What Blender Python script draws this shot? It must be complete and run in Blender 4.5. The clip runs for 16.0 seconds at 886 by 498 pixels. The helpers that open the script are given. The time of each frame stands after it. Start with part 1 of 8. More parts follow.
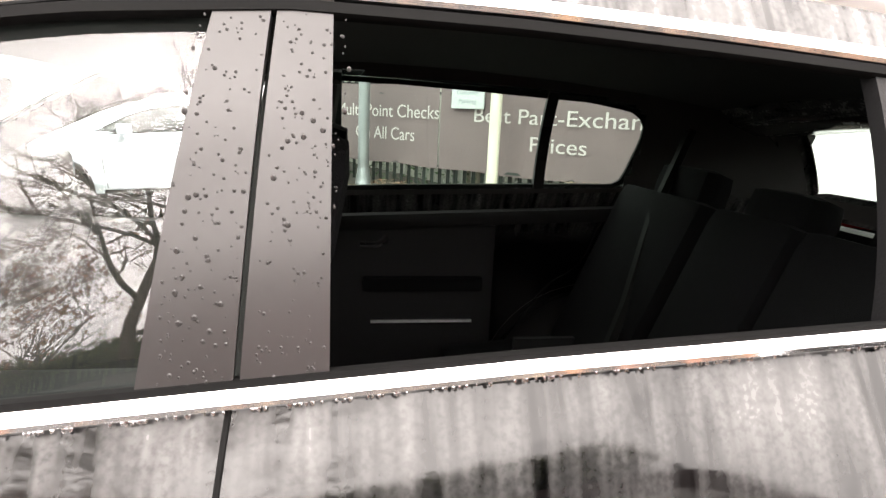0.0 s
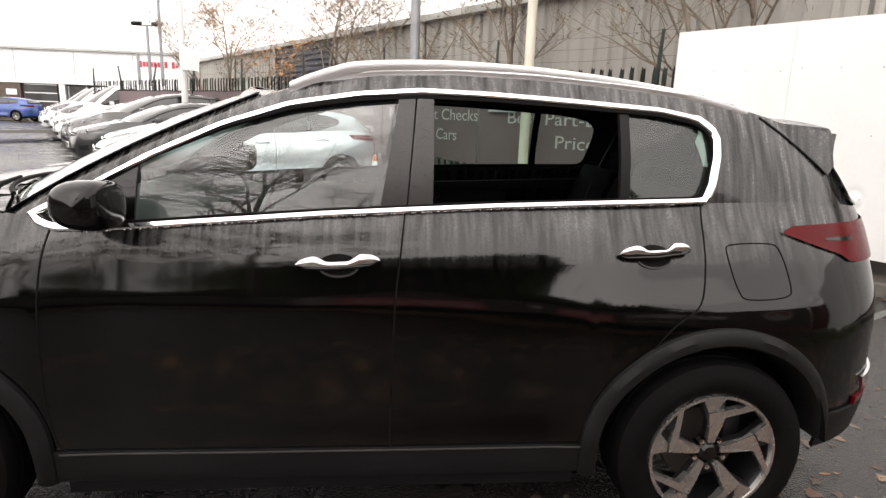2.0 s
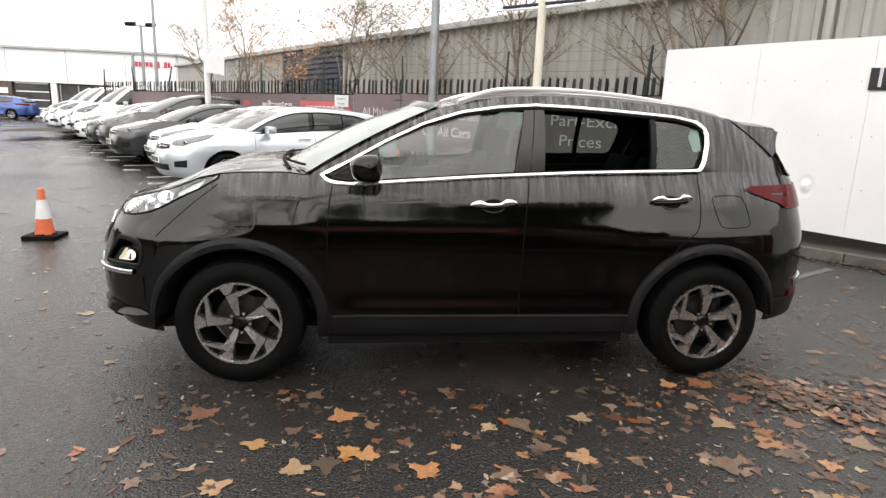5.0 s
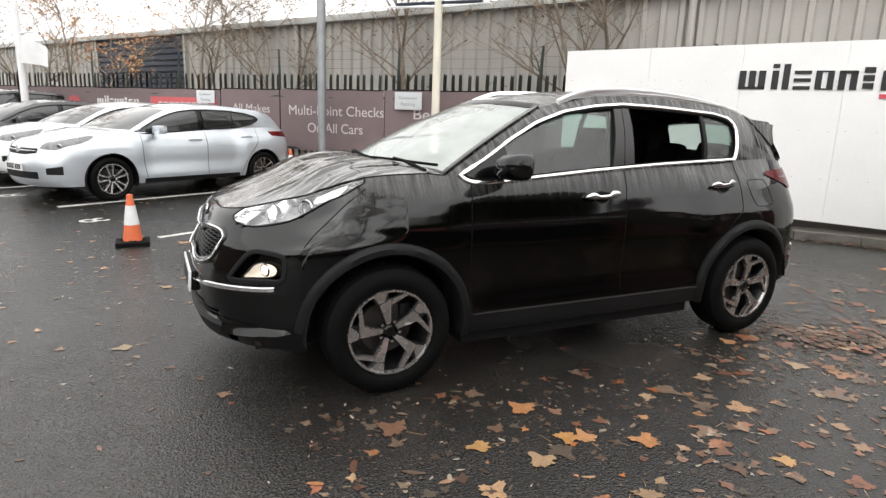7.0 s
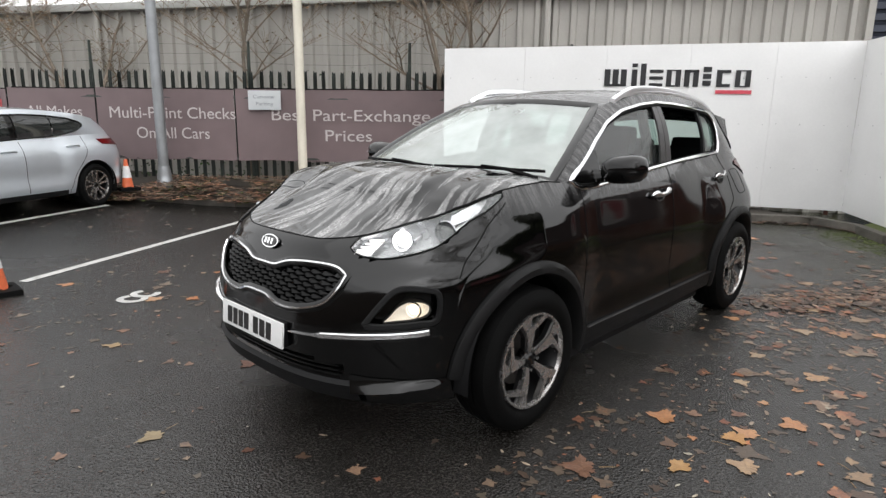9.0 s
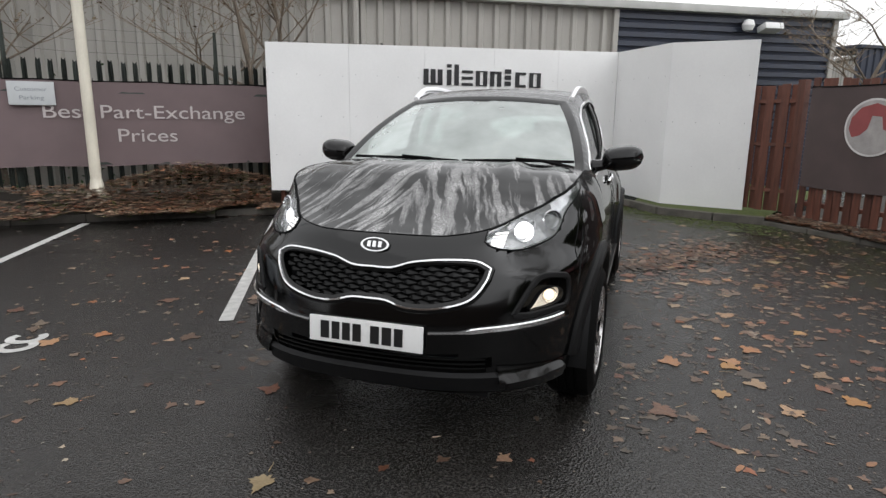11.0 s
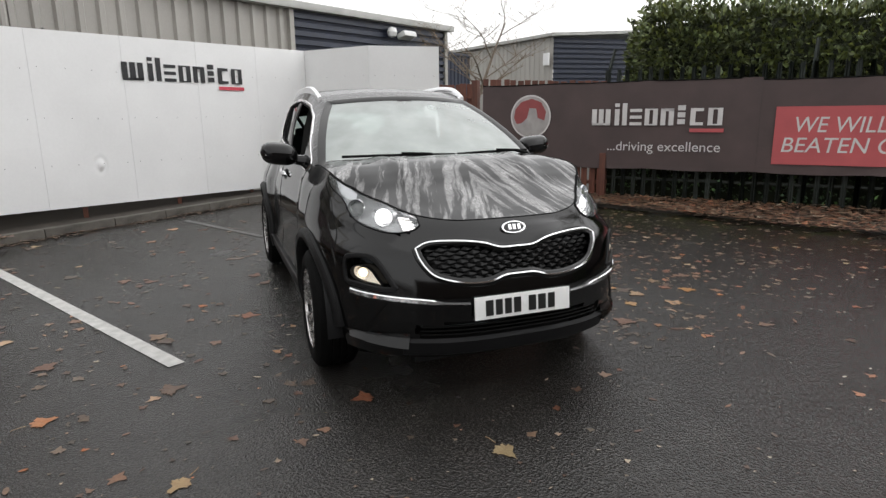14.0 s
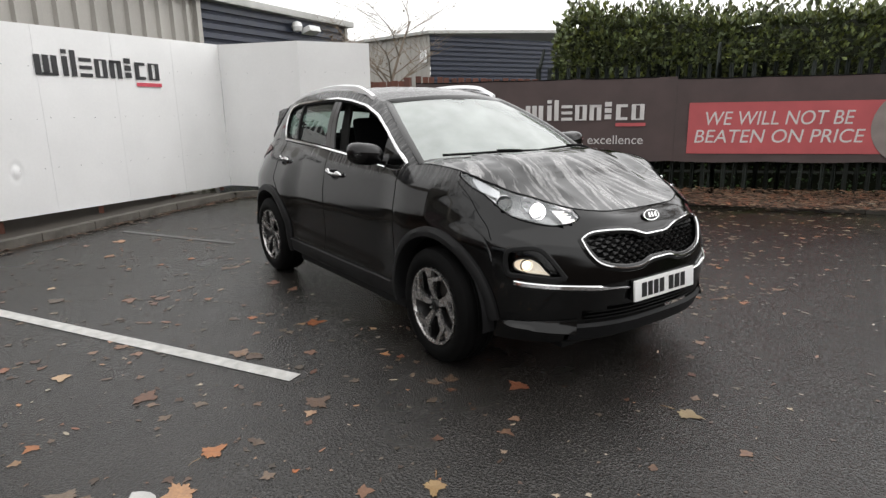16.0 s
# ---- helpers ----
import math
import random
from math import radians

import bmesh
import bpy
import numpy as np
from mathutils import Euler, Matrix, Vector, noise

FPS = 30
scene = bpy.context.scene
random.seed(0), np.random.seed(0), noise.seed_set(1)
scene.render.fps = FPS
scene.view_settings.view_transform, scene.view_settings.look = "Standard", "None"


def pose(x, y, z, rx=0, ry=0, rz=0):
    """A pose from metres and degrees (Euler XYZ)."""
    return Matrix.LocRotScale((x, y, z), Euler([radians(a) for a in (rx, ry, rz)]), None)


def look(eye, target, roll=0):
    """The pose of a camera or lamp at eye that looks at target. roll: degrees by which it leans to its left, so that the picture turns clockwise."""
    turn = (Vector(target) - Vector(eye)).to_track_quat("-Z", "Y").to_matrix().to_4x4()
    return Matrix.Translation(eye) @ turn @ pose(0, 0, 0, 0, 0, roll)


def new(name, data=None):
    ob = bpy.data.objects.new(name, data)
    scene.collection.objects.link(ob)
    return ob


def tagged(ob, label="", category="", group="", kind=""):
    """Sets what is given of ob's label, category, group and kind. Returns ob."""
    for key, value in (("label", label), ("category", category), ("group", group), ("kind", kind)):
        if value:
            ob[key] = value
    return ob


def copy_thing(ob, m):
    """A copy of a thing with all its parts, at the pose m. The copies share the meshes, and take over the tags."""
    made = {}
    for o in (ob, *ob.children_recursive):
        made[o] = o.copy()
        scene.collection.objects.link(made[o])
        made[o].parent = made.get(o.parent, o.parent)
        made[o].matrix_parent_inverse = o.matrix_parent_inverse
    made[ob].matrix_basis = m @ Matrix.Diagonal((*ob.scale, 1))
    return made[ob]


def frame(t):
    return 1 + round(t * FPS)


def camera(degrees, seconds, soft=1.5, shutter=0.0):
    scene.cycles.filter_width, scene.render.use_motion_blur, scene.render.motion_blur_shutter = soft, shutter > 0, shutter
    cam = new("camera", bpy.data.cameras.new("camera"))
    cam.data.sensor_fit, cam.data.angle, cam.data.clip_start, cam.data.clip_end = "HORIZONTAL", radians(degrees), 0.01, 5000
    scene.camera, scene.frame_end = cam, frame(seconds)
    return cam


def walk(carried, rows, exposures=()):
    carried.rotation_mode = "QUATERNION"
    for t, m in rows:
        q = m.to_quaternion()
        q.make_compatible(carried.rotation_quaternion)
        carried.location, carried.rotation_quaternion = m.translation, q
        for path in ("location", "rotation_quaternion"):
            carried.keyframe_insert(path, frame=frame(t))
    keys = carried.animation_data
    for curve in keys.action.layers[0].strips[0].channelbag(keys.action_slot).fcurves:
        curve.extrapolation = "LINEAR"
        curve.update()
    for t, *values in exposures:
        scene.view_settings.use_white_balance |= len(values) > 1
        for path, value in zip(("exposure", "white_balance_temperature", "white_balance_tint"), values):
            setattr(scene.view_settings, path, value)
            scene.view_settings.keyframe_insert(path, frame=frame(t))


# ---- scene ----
cam = camera(72.5, 16.0, soft=1.4)
PATH = [
    (0, (0.348, -1.300, 1.437), (0.670, 0.627, 1.005), 2.6),
    (0.5, (0.342, -1.613, 1.478), (0.627, 0.319, 1.043), 2.0),
    (1, (0.27, -1.968, 1.478), (0.531, -0.034, 1.038), 1.7),
    (1.5, (0.258, -2.333, 1.473), (0.496, -0.397, 1.033), 1.9),
    (2, (0.183, -2.721, 1.486), (0.371, -0.778, 1.048), 2.1),
    (2.5, (0.085, -3.105, 1.508), (0.251, -1.161, 1.067), 2.1),
    (3, (0.033, -3.442, 1.505), (0.169, -1.496, 1.063), 2.2),
    (3.5, (-0.094, -3.768, 1.498), (0.022, -1.821, 1.058), 2.3),
    (4, (-0.189, -4.031, 1.494), (-0.073, -2.084, 1.052), 2.3),
    (4.2, (-0.237, -4.09, 1.494), (-0.118, -2.143, 1.053), 2.3),
    (6.3, (-1.826, -3.999, 1.471), (-1.153, -2.164, 1.044), 2.1),
    (6.5, (-2.004, -3.936, 1.487), (-1.277, -2.123, 1.06), 2.0),
    (7, (-2.4, -3.677, 1.449), (-1.547, -1.92, 1.019), 1.9),
    (7.5, (-2.765, -3.419, 1.451), (-1.754, -1.746, 1.028), 1.7),
    (8, (-3.084, -3.122, 1.474), (-1.898, -1.569, 1.045), 1.5),
    (8.2, (-3.176, -2.971, 1.463), (-1.945, -1.455, 1.033), 1.3),
    (10.3, (-4.198, -1.558, 1.435), (-2.464, -0.653, 1.017), 0.8),
    (10.5, (-4.301, -1.418, 1.443), (-2.525, -0.601, 1.022), 0.9),
    (11, (-4.441, -1.055, 1.418), (-2.582, -0.449, 0.995), 0.6),
    (11.5, (-4.626, -0.682, 1.408), (-2.706, -0.314, 0.987), 0.5),
    (12, (-4.748, -0.3, 1.427), (-2.797, -0.19, 1.002), 0.2),
    (12.5, (-4.781, 0.097, 1.43), (-2.834, -0.061, 1.003), -0.2),
    (13, (-4.876, 0.551, 1.447), (-2.967, 0.14, 1.014), -0.5),
    (13.5, (-4.856, 0.983, 1.441), (-2.993, 0.406, 0.998), -0.6),
    (14, (-4.754, 1.38, 1.447), (-2.933, 0.68, 1.006), -0.7),
    (14.5, (-4.667, 1.792, 1.473), (-2.903, 0.962, 1.026), -0.8),
    (15, (-4.465, 2.146, 1.46), (-2.759, 1.205, 1.007), -0.7),
    (15.5, (-4.309, 2.507, 1.467), (-2.654, 1.479, 1.014), -0.8),
    (16, (-4.124, 2.795, 1.484), (-2.535, 1.67, 1.024), -1.0),
]
EXPOSURE = [(0.0, 2.6, 6900, 16), (0.5, 1.55, 6900, 16), (1.0, 1.1, 6800, 15), (1.5, 0.95, 6800, 14), (2.5, 0.80, 6700, 13), (3.5, 0.76, 6600, 12), (8.0, 0.68, 6350, 10), (10.5, 0.12, 6200, 10), (13.0, 0.12, 6250, 10), (16.0, 0.36, 6350, 10)]
walk(cam, [(t, look(eye, target, roll)) for t, eye, target, roll in PATH], EXPOSURE)

# ---- world and light: bright overcast day ----
world = bpy.data.worlds.new("overcast_sky")
scene.world = world
world.use_nodes = True
wn, wl = world.node_tree.nodes, world.node_tree.links
sky = wn.new("ShaderNodeTexSky")
sky.sky_type, sky.sun_disc = "NISHITA", False
sky.sun_elevation, sky.sun_rotation = radians(42), radians(200)
sky.air_density, sky.dust_density, sky.ozone_density = 1.0, 4.0, 1.0
grey = wn.new("ShaderNodeHueSaturation")
grey.inputs["Saturation"].default_value = 0.12
cloud = wn.new("ShaderNodeMix")
cloud.data_type = "RGBA"
cloud.inputs[0].default_value = 0.65
cloud.inputs[7].default_value = (10.0, 9.75, 9.4, 1)
wl.new(sky.outputs[0], grey.inputs["Color"])
wl.new(grey.outputs[0], cloud.inputs[6])
wl.new(cloud.outputs[2], wn["Background"].inputs["Color"])
wn["Background"].inputs["Strength"].default_value = 0.15
sun = new("sun", bpy.data.lights.new("sun", "SUN"))
sun.data.energy, sun.data.angle, sun.data.color = 0.7, radians(110), (1.0, 0.97, 0.93)
sun.matrix_world = look((0, 0, 20), (5, 8, 0))

# ---- materials ----
def mat(name, color, rough=0.5, metal=0.0, vary=0.15, scale=6.0, bump=0.0, bscale=80.0, coat=0.0, color2=None,
        stretch=(1, 1, 1), rvary=0.1, spec=0.5, isle=0.0, obj=0.0):
    """A procedural surface: two scales of colour noise, roughness wear, fine relief."""
    m = bpy.data.materials.new(name)
    m.use_nodes = True
    n, l = m.node_tree.nodes, m.node_tree.links
    b = n["Principled BSDF"]
    tc = n.new("ShaderNodeTexCoord")
    mp = n.new("ShaderNodeMapping")
    mp.inputs["Scale"].default_value = stretch
    l.new(tc.outputs["Object"], mp.inputs["Vector"])
    big, fine = n.new("ShaderNodeTexNoise"), n.new("ShaderNodeTexNoise")
    big.inputs["Scale"].default_value, big.inputs["Detail"].default_value = scale, 6
    fine.inputs["Scale"].default_value, fine.inputs["Detail"].default_value = bscale, 4
    l.new(mp.outputs[0], big.inputs["Vector"])
    l.new(mp.outputs[0], fine.inputs["Vector"])
    add = n.new("ShaderNodeMath")
    add.operation = "MULTIPLY_ADD"
    add.inputs[1].default_value = 0.35
    l.new(fine.outputs["Fac"], add.inputs[0])
    l.new(big.outputs["Fac"], add.inputs[2])
    ramp = n.new("ShaderNodeMapRange")
    ramp.inputs["From Min"].default_value, ramp.inputs["From Max"].default_value = 0.42, 0.93
    l.new(add.outputs[0], ramp.inputs["Value"])
    mix = n.new("ShaderNodeMix")
    mix.data_type = "RGBA"
    c2 = color2 or tuple(min(1, c * (1 + vary)) for c in color)
    c1 = color if color2 else tuple(c * (1 - vary) for c in color)
    mix.inputs[6].default_value, mix.inputs[7].default_value = (*c1, 1), (*c2, 1)
    l.new(ramp.outputs[0], mix.inputs[0])
    out = mix.outputs[2]
    if isle or obj:
        src = n.new("ShaderNodeObjectInfo").outputs["Random"]
        if isle:
            both_r, frac = n.new("ShaderNodeMath"), n.new("ShaderNodeMath")
            both_r.operation, frac.operation = "ADD", "FRACT"
            l.new(src, both_r.inputs[0])
            l.new(n.new("ShaderNodeNewGeometry").outputs["Random Per Island"], both_r.inputs[1])
            l.new(both_r.outputs[0], frac.inputs[0])
            src = frac.outputs[0]
        hs = n.new("ShaderNodeHueSaturation")
        k = isle or obj
        r2 = n.new("ShaderNodeMapRange")
        r2.inputs["To Min"].default_value, r2.inputs["To Max"].default_value = 1 - k, 1 + k
        l.new(src, r2.inputs["Value"])
        l.new(r2.outputs[0], hs.inputs["Value"])
        if isle:
            wrap, fr, hu, su = n.new("ShaderNodeMath"), n.new("ShaderNodeMath"), n.new("ShaderNodeMapRange"), n.new("ShaderNodeMapRange")
            wrap.operation, wrap.inputs[1].default_value = "MULTIPLY", 17.3
            fr.operation = "FRACT"
            hu.inputs["To Min"].default_value, hu.inputs["To Max"].default_value = 0.485, 0.525
            su.inputs["To Min"].default_value, su.inputs["To Max"].default_value = 1.05, 0.62
            l.new(src, wrap.inputs[0])
            l.new(wrap.outputs[0], fr.inputs[0])
            l.new(fr.outputs[0], hu.inputs["Value"])
            l.new(fr.outputs[0], su.inputs["Value"])
            l.new(hu.outputs[0], hs.inputs["Hue"])
            l.new(su.outputs[0], hs.inputs["Saturation"])
        l.new(out, hs.inputs["Color"])
        out = hs.outputs[0]
    l.new(out, b.inputs["Base Color"])
    rr = n.new("ShaderNodeMapRange")
    rr.inputs["To Min"].default_value, rr.inputs["To Max"].default_value = max(0.02, rough - rvary), min(1, rough + rvary)
    l.new(big.outputs["Fac"], rr.inputs["Value"])
    l.new(rr.outputs[0], b.inputs["Roughness"])
    b.inputs["Metallic"].default_value = metal
    b.inputs["Specular IOR Level"].default_value = spec
    b.inputs["Coat Weight"].default_value = coat
    b.inputs["Coat Roughness"].default_value = 0.03
    if bump:
        bp = n.new("ShaderNodeBump")
        bp.inputs["Strength"].default_value, bp.inputs["Distance"].default_value = min(1, bump), 0.004
        l.new(fine.outputs["Fac"], bp.inputs["Height"])
        l.new(bp.outputs[0], b.inputs["Normal"])
    return m


def glowing(name, color, strength):
    m = bpy.data.materials.new(name)
    m.use_nodes = True
    b = m.node_tree.nodes["Principled BSDF"]
    b.inputs["Base Color"].default_value = (*color, 1)
    b.inputs["Emission Color"].default_value = (*color, 1)
    b.inputs["Emission Strength"].default_value = strength
    return m


def glass(name, tint, ior=1.8, rough=0.0, film=0.0):
    """Thin tinted pane: clear through, mirror-like by Fresnel; its pale film is damp and also imitates sky sheen."""
    m = bpy.data.materials.new(name)
    m.use_nodes = True
    n, l = m.node_tree.nodes, m.node_tree.links
    n.remove(n["Principled BSDF"])
    tr, gl, mx, lw, pw, fr = (n.new(k) for k in ("ShaderNodeBsdfTransparent", "ShaderNodeBsdfGlossy", "ShaderNodeMixShader", "ShaderNodeLayerWeight", "ShaderNodeMath", "ShaderNodeMapRange"))
    tr.inputs["Color"].default_value = (*tint, 1)
    gl.inputs["Roughness"].default_value = rough
    lw.inputs["Blend"].default_value = 0.5
    pw.operation, pw.inputs[1].default_value = "POWER", 5.0
    fr.inputs["To Min"].default_value = ((ior - 1) / (ior + 1)) ** 2
    l.new(lw.outputs["Facing"], pw.inputs[0])
    l.new(pw.outputs[0], fr.inputs["Value"])
    under = tr.outputs[0]
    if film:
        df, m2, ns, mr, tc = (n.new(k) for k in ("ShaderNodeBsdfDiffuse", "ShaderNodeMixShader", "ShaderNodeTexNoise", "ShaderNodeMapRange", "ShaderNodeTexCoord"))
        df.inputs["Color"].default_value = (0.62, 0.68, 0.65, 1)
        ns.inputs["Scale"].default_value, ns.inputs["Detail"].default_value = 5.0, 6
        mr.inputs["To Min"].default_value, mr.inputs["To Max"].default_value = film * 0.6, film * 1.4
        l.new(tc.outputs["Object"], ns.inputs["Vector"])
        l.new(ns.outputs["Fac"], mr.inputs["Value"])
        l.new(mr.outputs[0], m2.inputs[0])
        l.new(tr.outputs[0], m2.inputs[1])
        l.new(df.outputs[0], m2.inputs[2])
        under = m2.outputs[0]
    l.new(fr.outputs[0], mx.inputs[0])
    l.new(under, mx.inputs[1])
    l.new(gl.outputs[0], mx.inputs[2])
    l.new(mx.outputs[0], n["Material Output"].inputs["Surface"])
    return m


def wet_paint(name, color, film, mode):
    """Clear-coated paint with runs of dirty rain water, paled to imitate sky sheen: down the sides, or fanning over the
    bonnet.
    """
    m = bpy.data.materials.new(name)
    m.use_nodes = True
    n, l = m.node_tree.nodes, m.node_tree.links
    b = n["Principled BSDF"]
    tc = n.new("ShaderNodeTexCoord")
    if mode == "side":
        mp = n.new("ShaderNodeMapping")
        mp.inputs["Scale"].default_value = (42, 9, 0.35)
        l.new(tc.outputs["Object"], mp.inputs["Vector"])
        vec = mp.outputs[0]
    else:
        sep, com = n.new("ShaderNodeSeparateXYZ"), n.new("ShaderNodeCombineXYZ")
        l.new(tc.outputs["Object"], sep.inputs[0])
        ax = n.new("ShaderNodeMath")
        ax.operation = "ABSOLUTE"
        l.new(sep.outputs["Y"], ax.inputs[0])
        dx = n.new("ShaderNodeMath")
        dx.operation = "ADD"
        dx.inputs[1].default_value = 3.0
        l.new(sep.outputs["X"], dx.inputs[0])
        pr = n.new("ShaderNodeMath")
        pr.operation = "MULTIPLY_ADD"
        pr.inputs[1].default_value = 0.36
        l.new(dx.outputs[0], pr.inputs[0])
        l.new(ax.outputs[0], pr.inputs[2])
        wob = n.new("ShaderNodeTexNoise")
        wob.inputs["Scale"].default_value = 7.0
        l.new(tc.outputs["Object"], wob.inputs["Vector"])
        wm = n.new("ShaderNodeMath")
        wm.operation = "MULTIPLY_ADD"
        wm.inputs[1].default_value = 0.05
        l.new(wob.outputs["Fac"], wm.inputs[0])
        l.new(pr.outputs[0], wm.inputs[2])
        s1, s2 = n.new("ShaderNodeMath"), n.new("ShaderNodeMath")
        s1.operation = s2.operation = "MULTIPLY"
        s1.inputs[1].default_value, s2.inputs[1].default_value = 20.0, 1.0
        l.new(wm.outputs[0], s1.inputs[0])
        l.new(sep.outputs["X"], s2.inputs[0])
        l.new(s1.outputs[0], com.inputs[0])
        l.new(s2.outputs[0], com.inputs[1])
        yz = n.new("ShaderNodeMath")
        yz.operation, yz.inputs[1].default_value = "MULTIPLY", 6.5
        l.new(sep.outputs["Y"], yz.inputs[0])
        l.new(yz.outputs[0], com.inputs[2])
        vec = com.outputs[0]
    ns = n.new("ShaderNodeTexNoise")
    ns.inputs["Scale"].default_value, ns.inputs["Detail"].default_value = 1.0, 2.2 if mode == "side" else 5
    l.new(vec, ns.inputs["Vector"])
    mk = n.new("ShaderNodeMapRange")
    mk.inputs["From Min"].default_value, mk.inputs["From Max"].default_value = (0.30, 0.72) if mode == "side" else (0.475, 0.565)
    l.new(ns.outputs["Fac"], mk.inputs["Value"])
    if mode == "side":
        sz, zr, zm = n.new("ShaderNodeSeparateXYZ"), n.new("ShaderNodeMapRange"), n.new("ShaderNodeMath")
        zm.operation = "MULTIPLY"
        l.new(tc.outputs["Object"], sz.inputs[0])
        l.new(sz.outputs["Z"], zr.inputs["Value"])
        # rain film pales towards the shoulder, painted in as sky sheen
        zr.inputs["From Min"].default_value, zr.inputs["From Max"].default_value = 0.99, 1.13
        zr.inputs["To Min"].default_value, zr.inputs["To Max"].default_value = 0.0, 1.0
        # extra paling along the roof sides, again in place of mirrored sky
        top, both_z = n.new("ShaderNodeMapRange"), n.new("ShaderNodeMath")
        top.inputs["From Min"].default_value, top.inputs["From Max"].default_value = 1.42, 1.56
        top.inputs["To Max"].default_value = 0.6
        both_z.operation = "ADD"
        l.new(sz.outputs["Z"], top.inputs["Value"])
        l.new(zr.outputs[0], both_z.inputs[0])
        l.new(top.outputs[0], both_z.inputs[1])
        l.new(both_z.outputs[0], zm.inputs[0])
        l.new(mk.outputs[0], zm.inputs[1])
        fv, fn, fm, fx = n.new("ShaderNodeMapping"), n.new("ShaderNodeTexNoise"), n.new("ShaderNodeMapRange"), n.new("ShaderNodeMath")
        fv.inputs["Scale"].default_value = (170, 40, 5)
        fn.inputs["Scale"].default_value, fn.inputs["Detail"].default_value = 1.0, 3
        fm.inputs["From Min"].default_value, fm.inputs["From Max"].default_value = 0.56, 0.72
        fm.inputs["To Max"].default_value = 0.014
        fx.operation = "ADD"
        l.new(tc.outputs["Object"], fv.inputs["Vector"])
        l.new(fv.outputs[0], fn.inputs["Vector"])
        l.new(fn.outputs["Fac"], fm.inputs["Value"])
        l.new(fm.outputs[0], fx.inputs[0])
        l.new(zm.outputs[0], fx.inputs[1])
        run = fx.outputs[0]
    else:
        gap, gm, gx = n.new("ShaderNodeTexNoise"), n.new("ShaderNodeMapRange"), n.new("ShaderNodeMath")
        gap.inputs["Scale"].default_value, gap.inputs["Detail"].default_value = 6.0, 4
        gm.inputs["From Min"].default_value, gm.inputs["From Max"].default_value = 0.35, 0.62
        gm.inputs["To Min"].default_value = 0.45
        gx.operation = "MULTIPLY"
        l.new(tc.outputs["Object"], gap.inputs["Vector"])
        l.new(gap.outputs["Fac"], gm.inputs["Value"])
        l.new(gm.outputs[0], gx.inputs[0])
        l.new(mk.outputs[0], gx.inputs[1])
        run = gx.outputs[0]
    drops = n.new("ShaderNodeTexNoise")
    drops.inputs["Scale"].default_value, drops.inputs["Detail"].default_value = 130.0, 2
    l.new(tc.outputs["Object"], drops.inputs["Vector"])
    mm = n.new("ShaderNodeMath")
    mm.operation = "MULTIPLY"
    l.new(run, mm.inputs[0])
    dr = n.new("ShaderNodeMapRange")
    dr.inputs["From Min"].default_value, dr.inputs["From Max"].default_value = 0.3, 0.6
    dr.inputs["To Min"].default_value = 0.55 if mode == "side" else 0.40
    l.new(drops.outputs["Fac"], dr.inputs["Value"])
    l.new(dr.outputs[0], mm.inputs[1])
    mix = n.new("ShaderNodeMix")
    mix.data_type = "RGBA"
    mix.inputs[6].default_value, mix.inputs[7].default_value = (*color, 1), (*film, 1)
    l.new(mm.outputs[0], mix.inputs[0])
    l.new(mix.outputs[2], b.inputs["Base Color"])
    rr = n.new("ShaderNodeMapRange")
    rr.inputs["To Min"].default_value, rr.inputs["To Max"].default_value = 0.16, 0.5
    l.new(mm.outputs[0], rr.inputs["Value"])
    l.new(rr.outputs[0], b.inputs["Roughness"])
    cr = n.new("ShaderNodeMapRange")
    cr.inputs["To Min"].default_value, cr.inputs["To Max"].default_value = 0.02, 0.32
    l.new(mm.outputs[0], cr.inputs["Value"])
    if mode == "side":
        road, sz2, mx = n.new("ShaderNodeMapRange"), n.new("ShaderNodeSeparateXYZ"), n.new("ShaderNodeMath")
        l.new(tc.outputs["Object"], sz2.inputs[0])
        l.new(sz2.outputs["Z"], road.inputs["Value"])
        road.inputs["From Min"].default_value, road.inputs["From Max"].default_value = 0.45, 1.04
        road.inputs["To Min"].default_value, road.inputs["To Max"].default_value = 0.14, 0.05
        mx.operation = "MAXIMUM"
        l.new(road.outputs[0], mx.inputs[0])
        l.new(cr.outputs[0], mx.inputs[1])
        l.new(mx.outputs[0], b.inputs["Coat Roughness"])
    else:
        l.new(cr.outputs[0], b.inputs["Coat Roughness"])
    b.inputs["Specular IOR Level"].default_value = 0.0
    b.inputs["Coat Weight"].default_value = 1.0
    b.inputs["Coat IOR"].default_value = 1.5
    bp = n.new("ShaderNodeBump")
    bp.inputs["Strength"].default_value, bp.inputs["Distance"].default_value = 0.12, 0.002
    l.new(mm.outputs[0], bp.inputs["Height"])
    l.new(bp.outputs[0], b.inputs["Normal"])
    return m


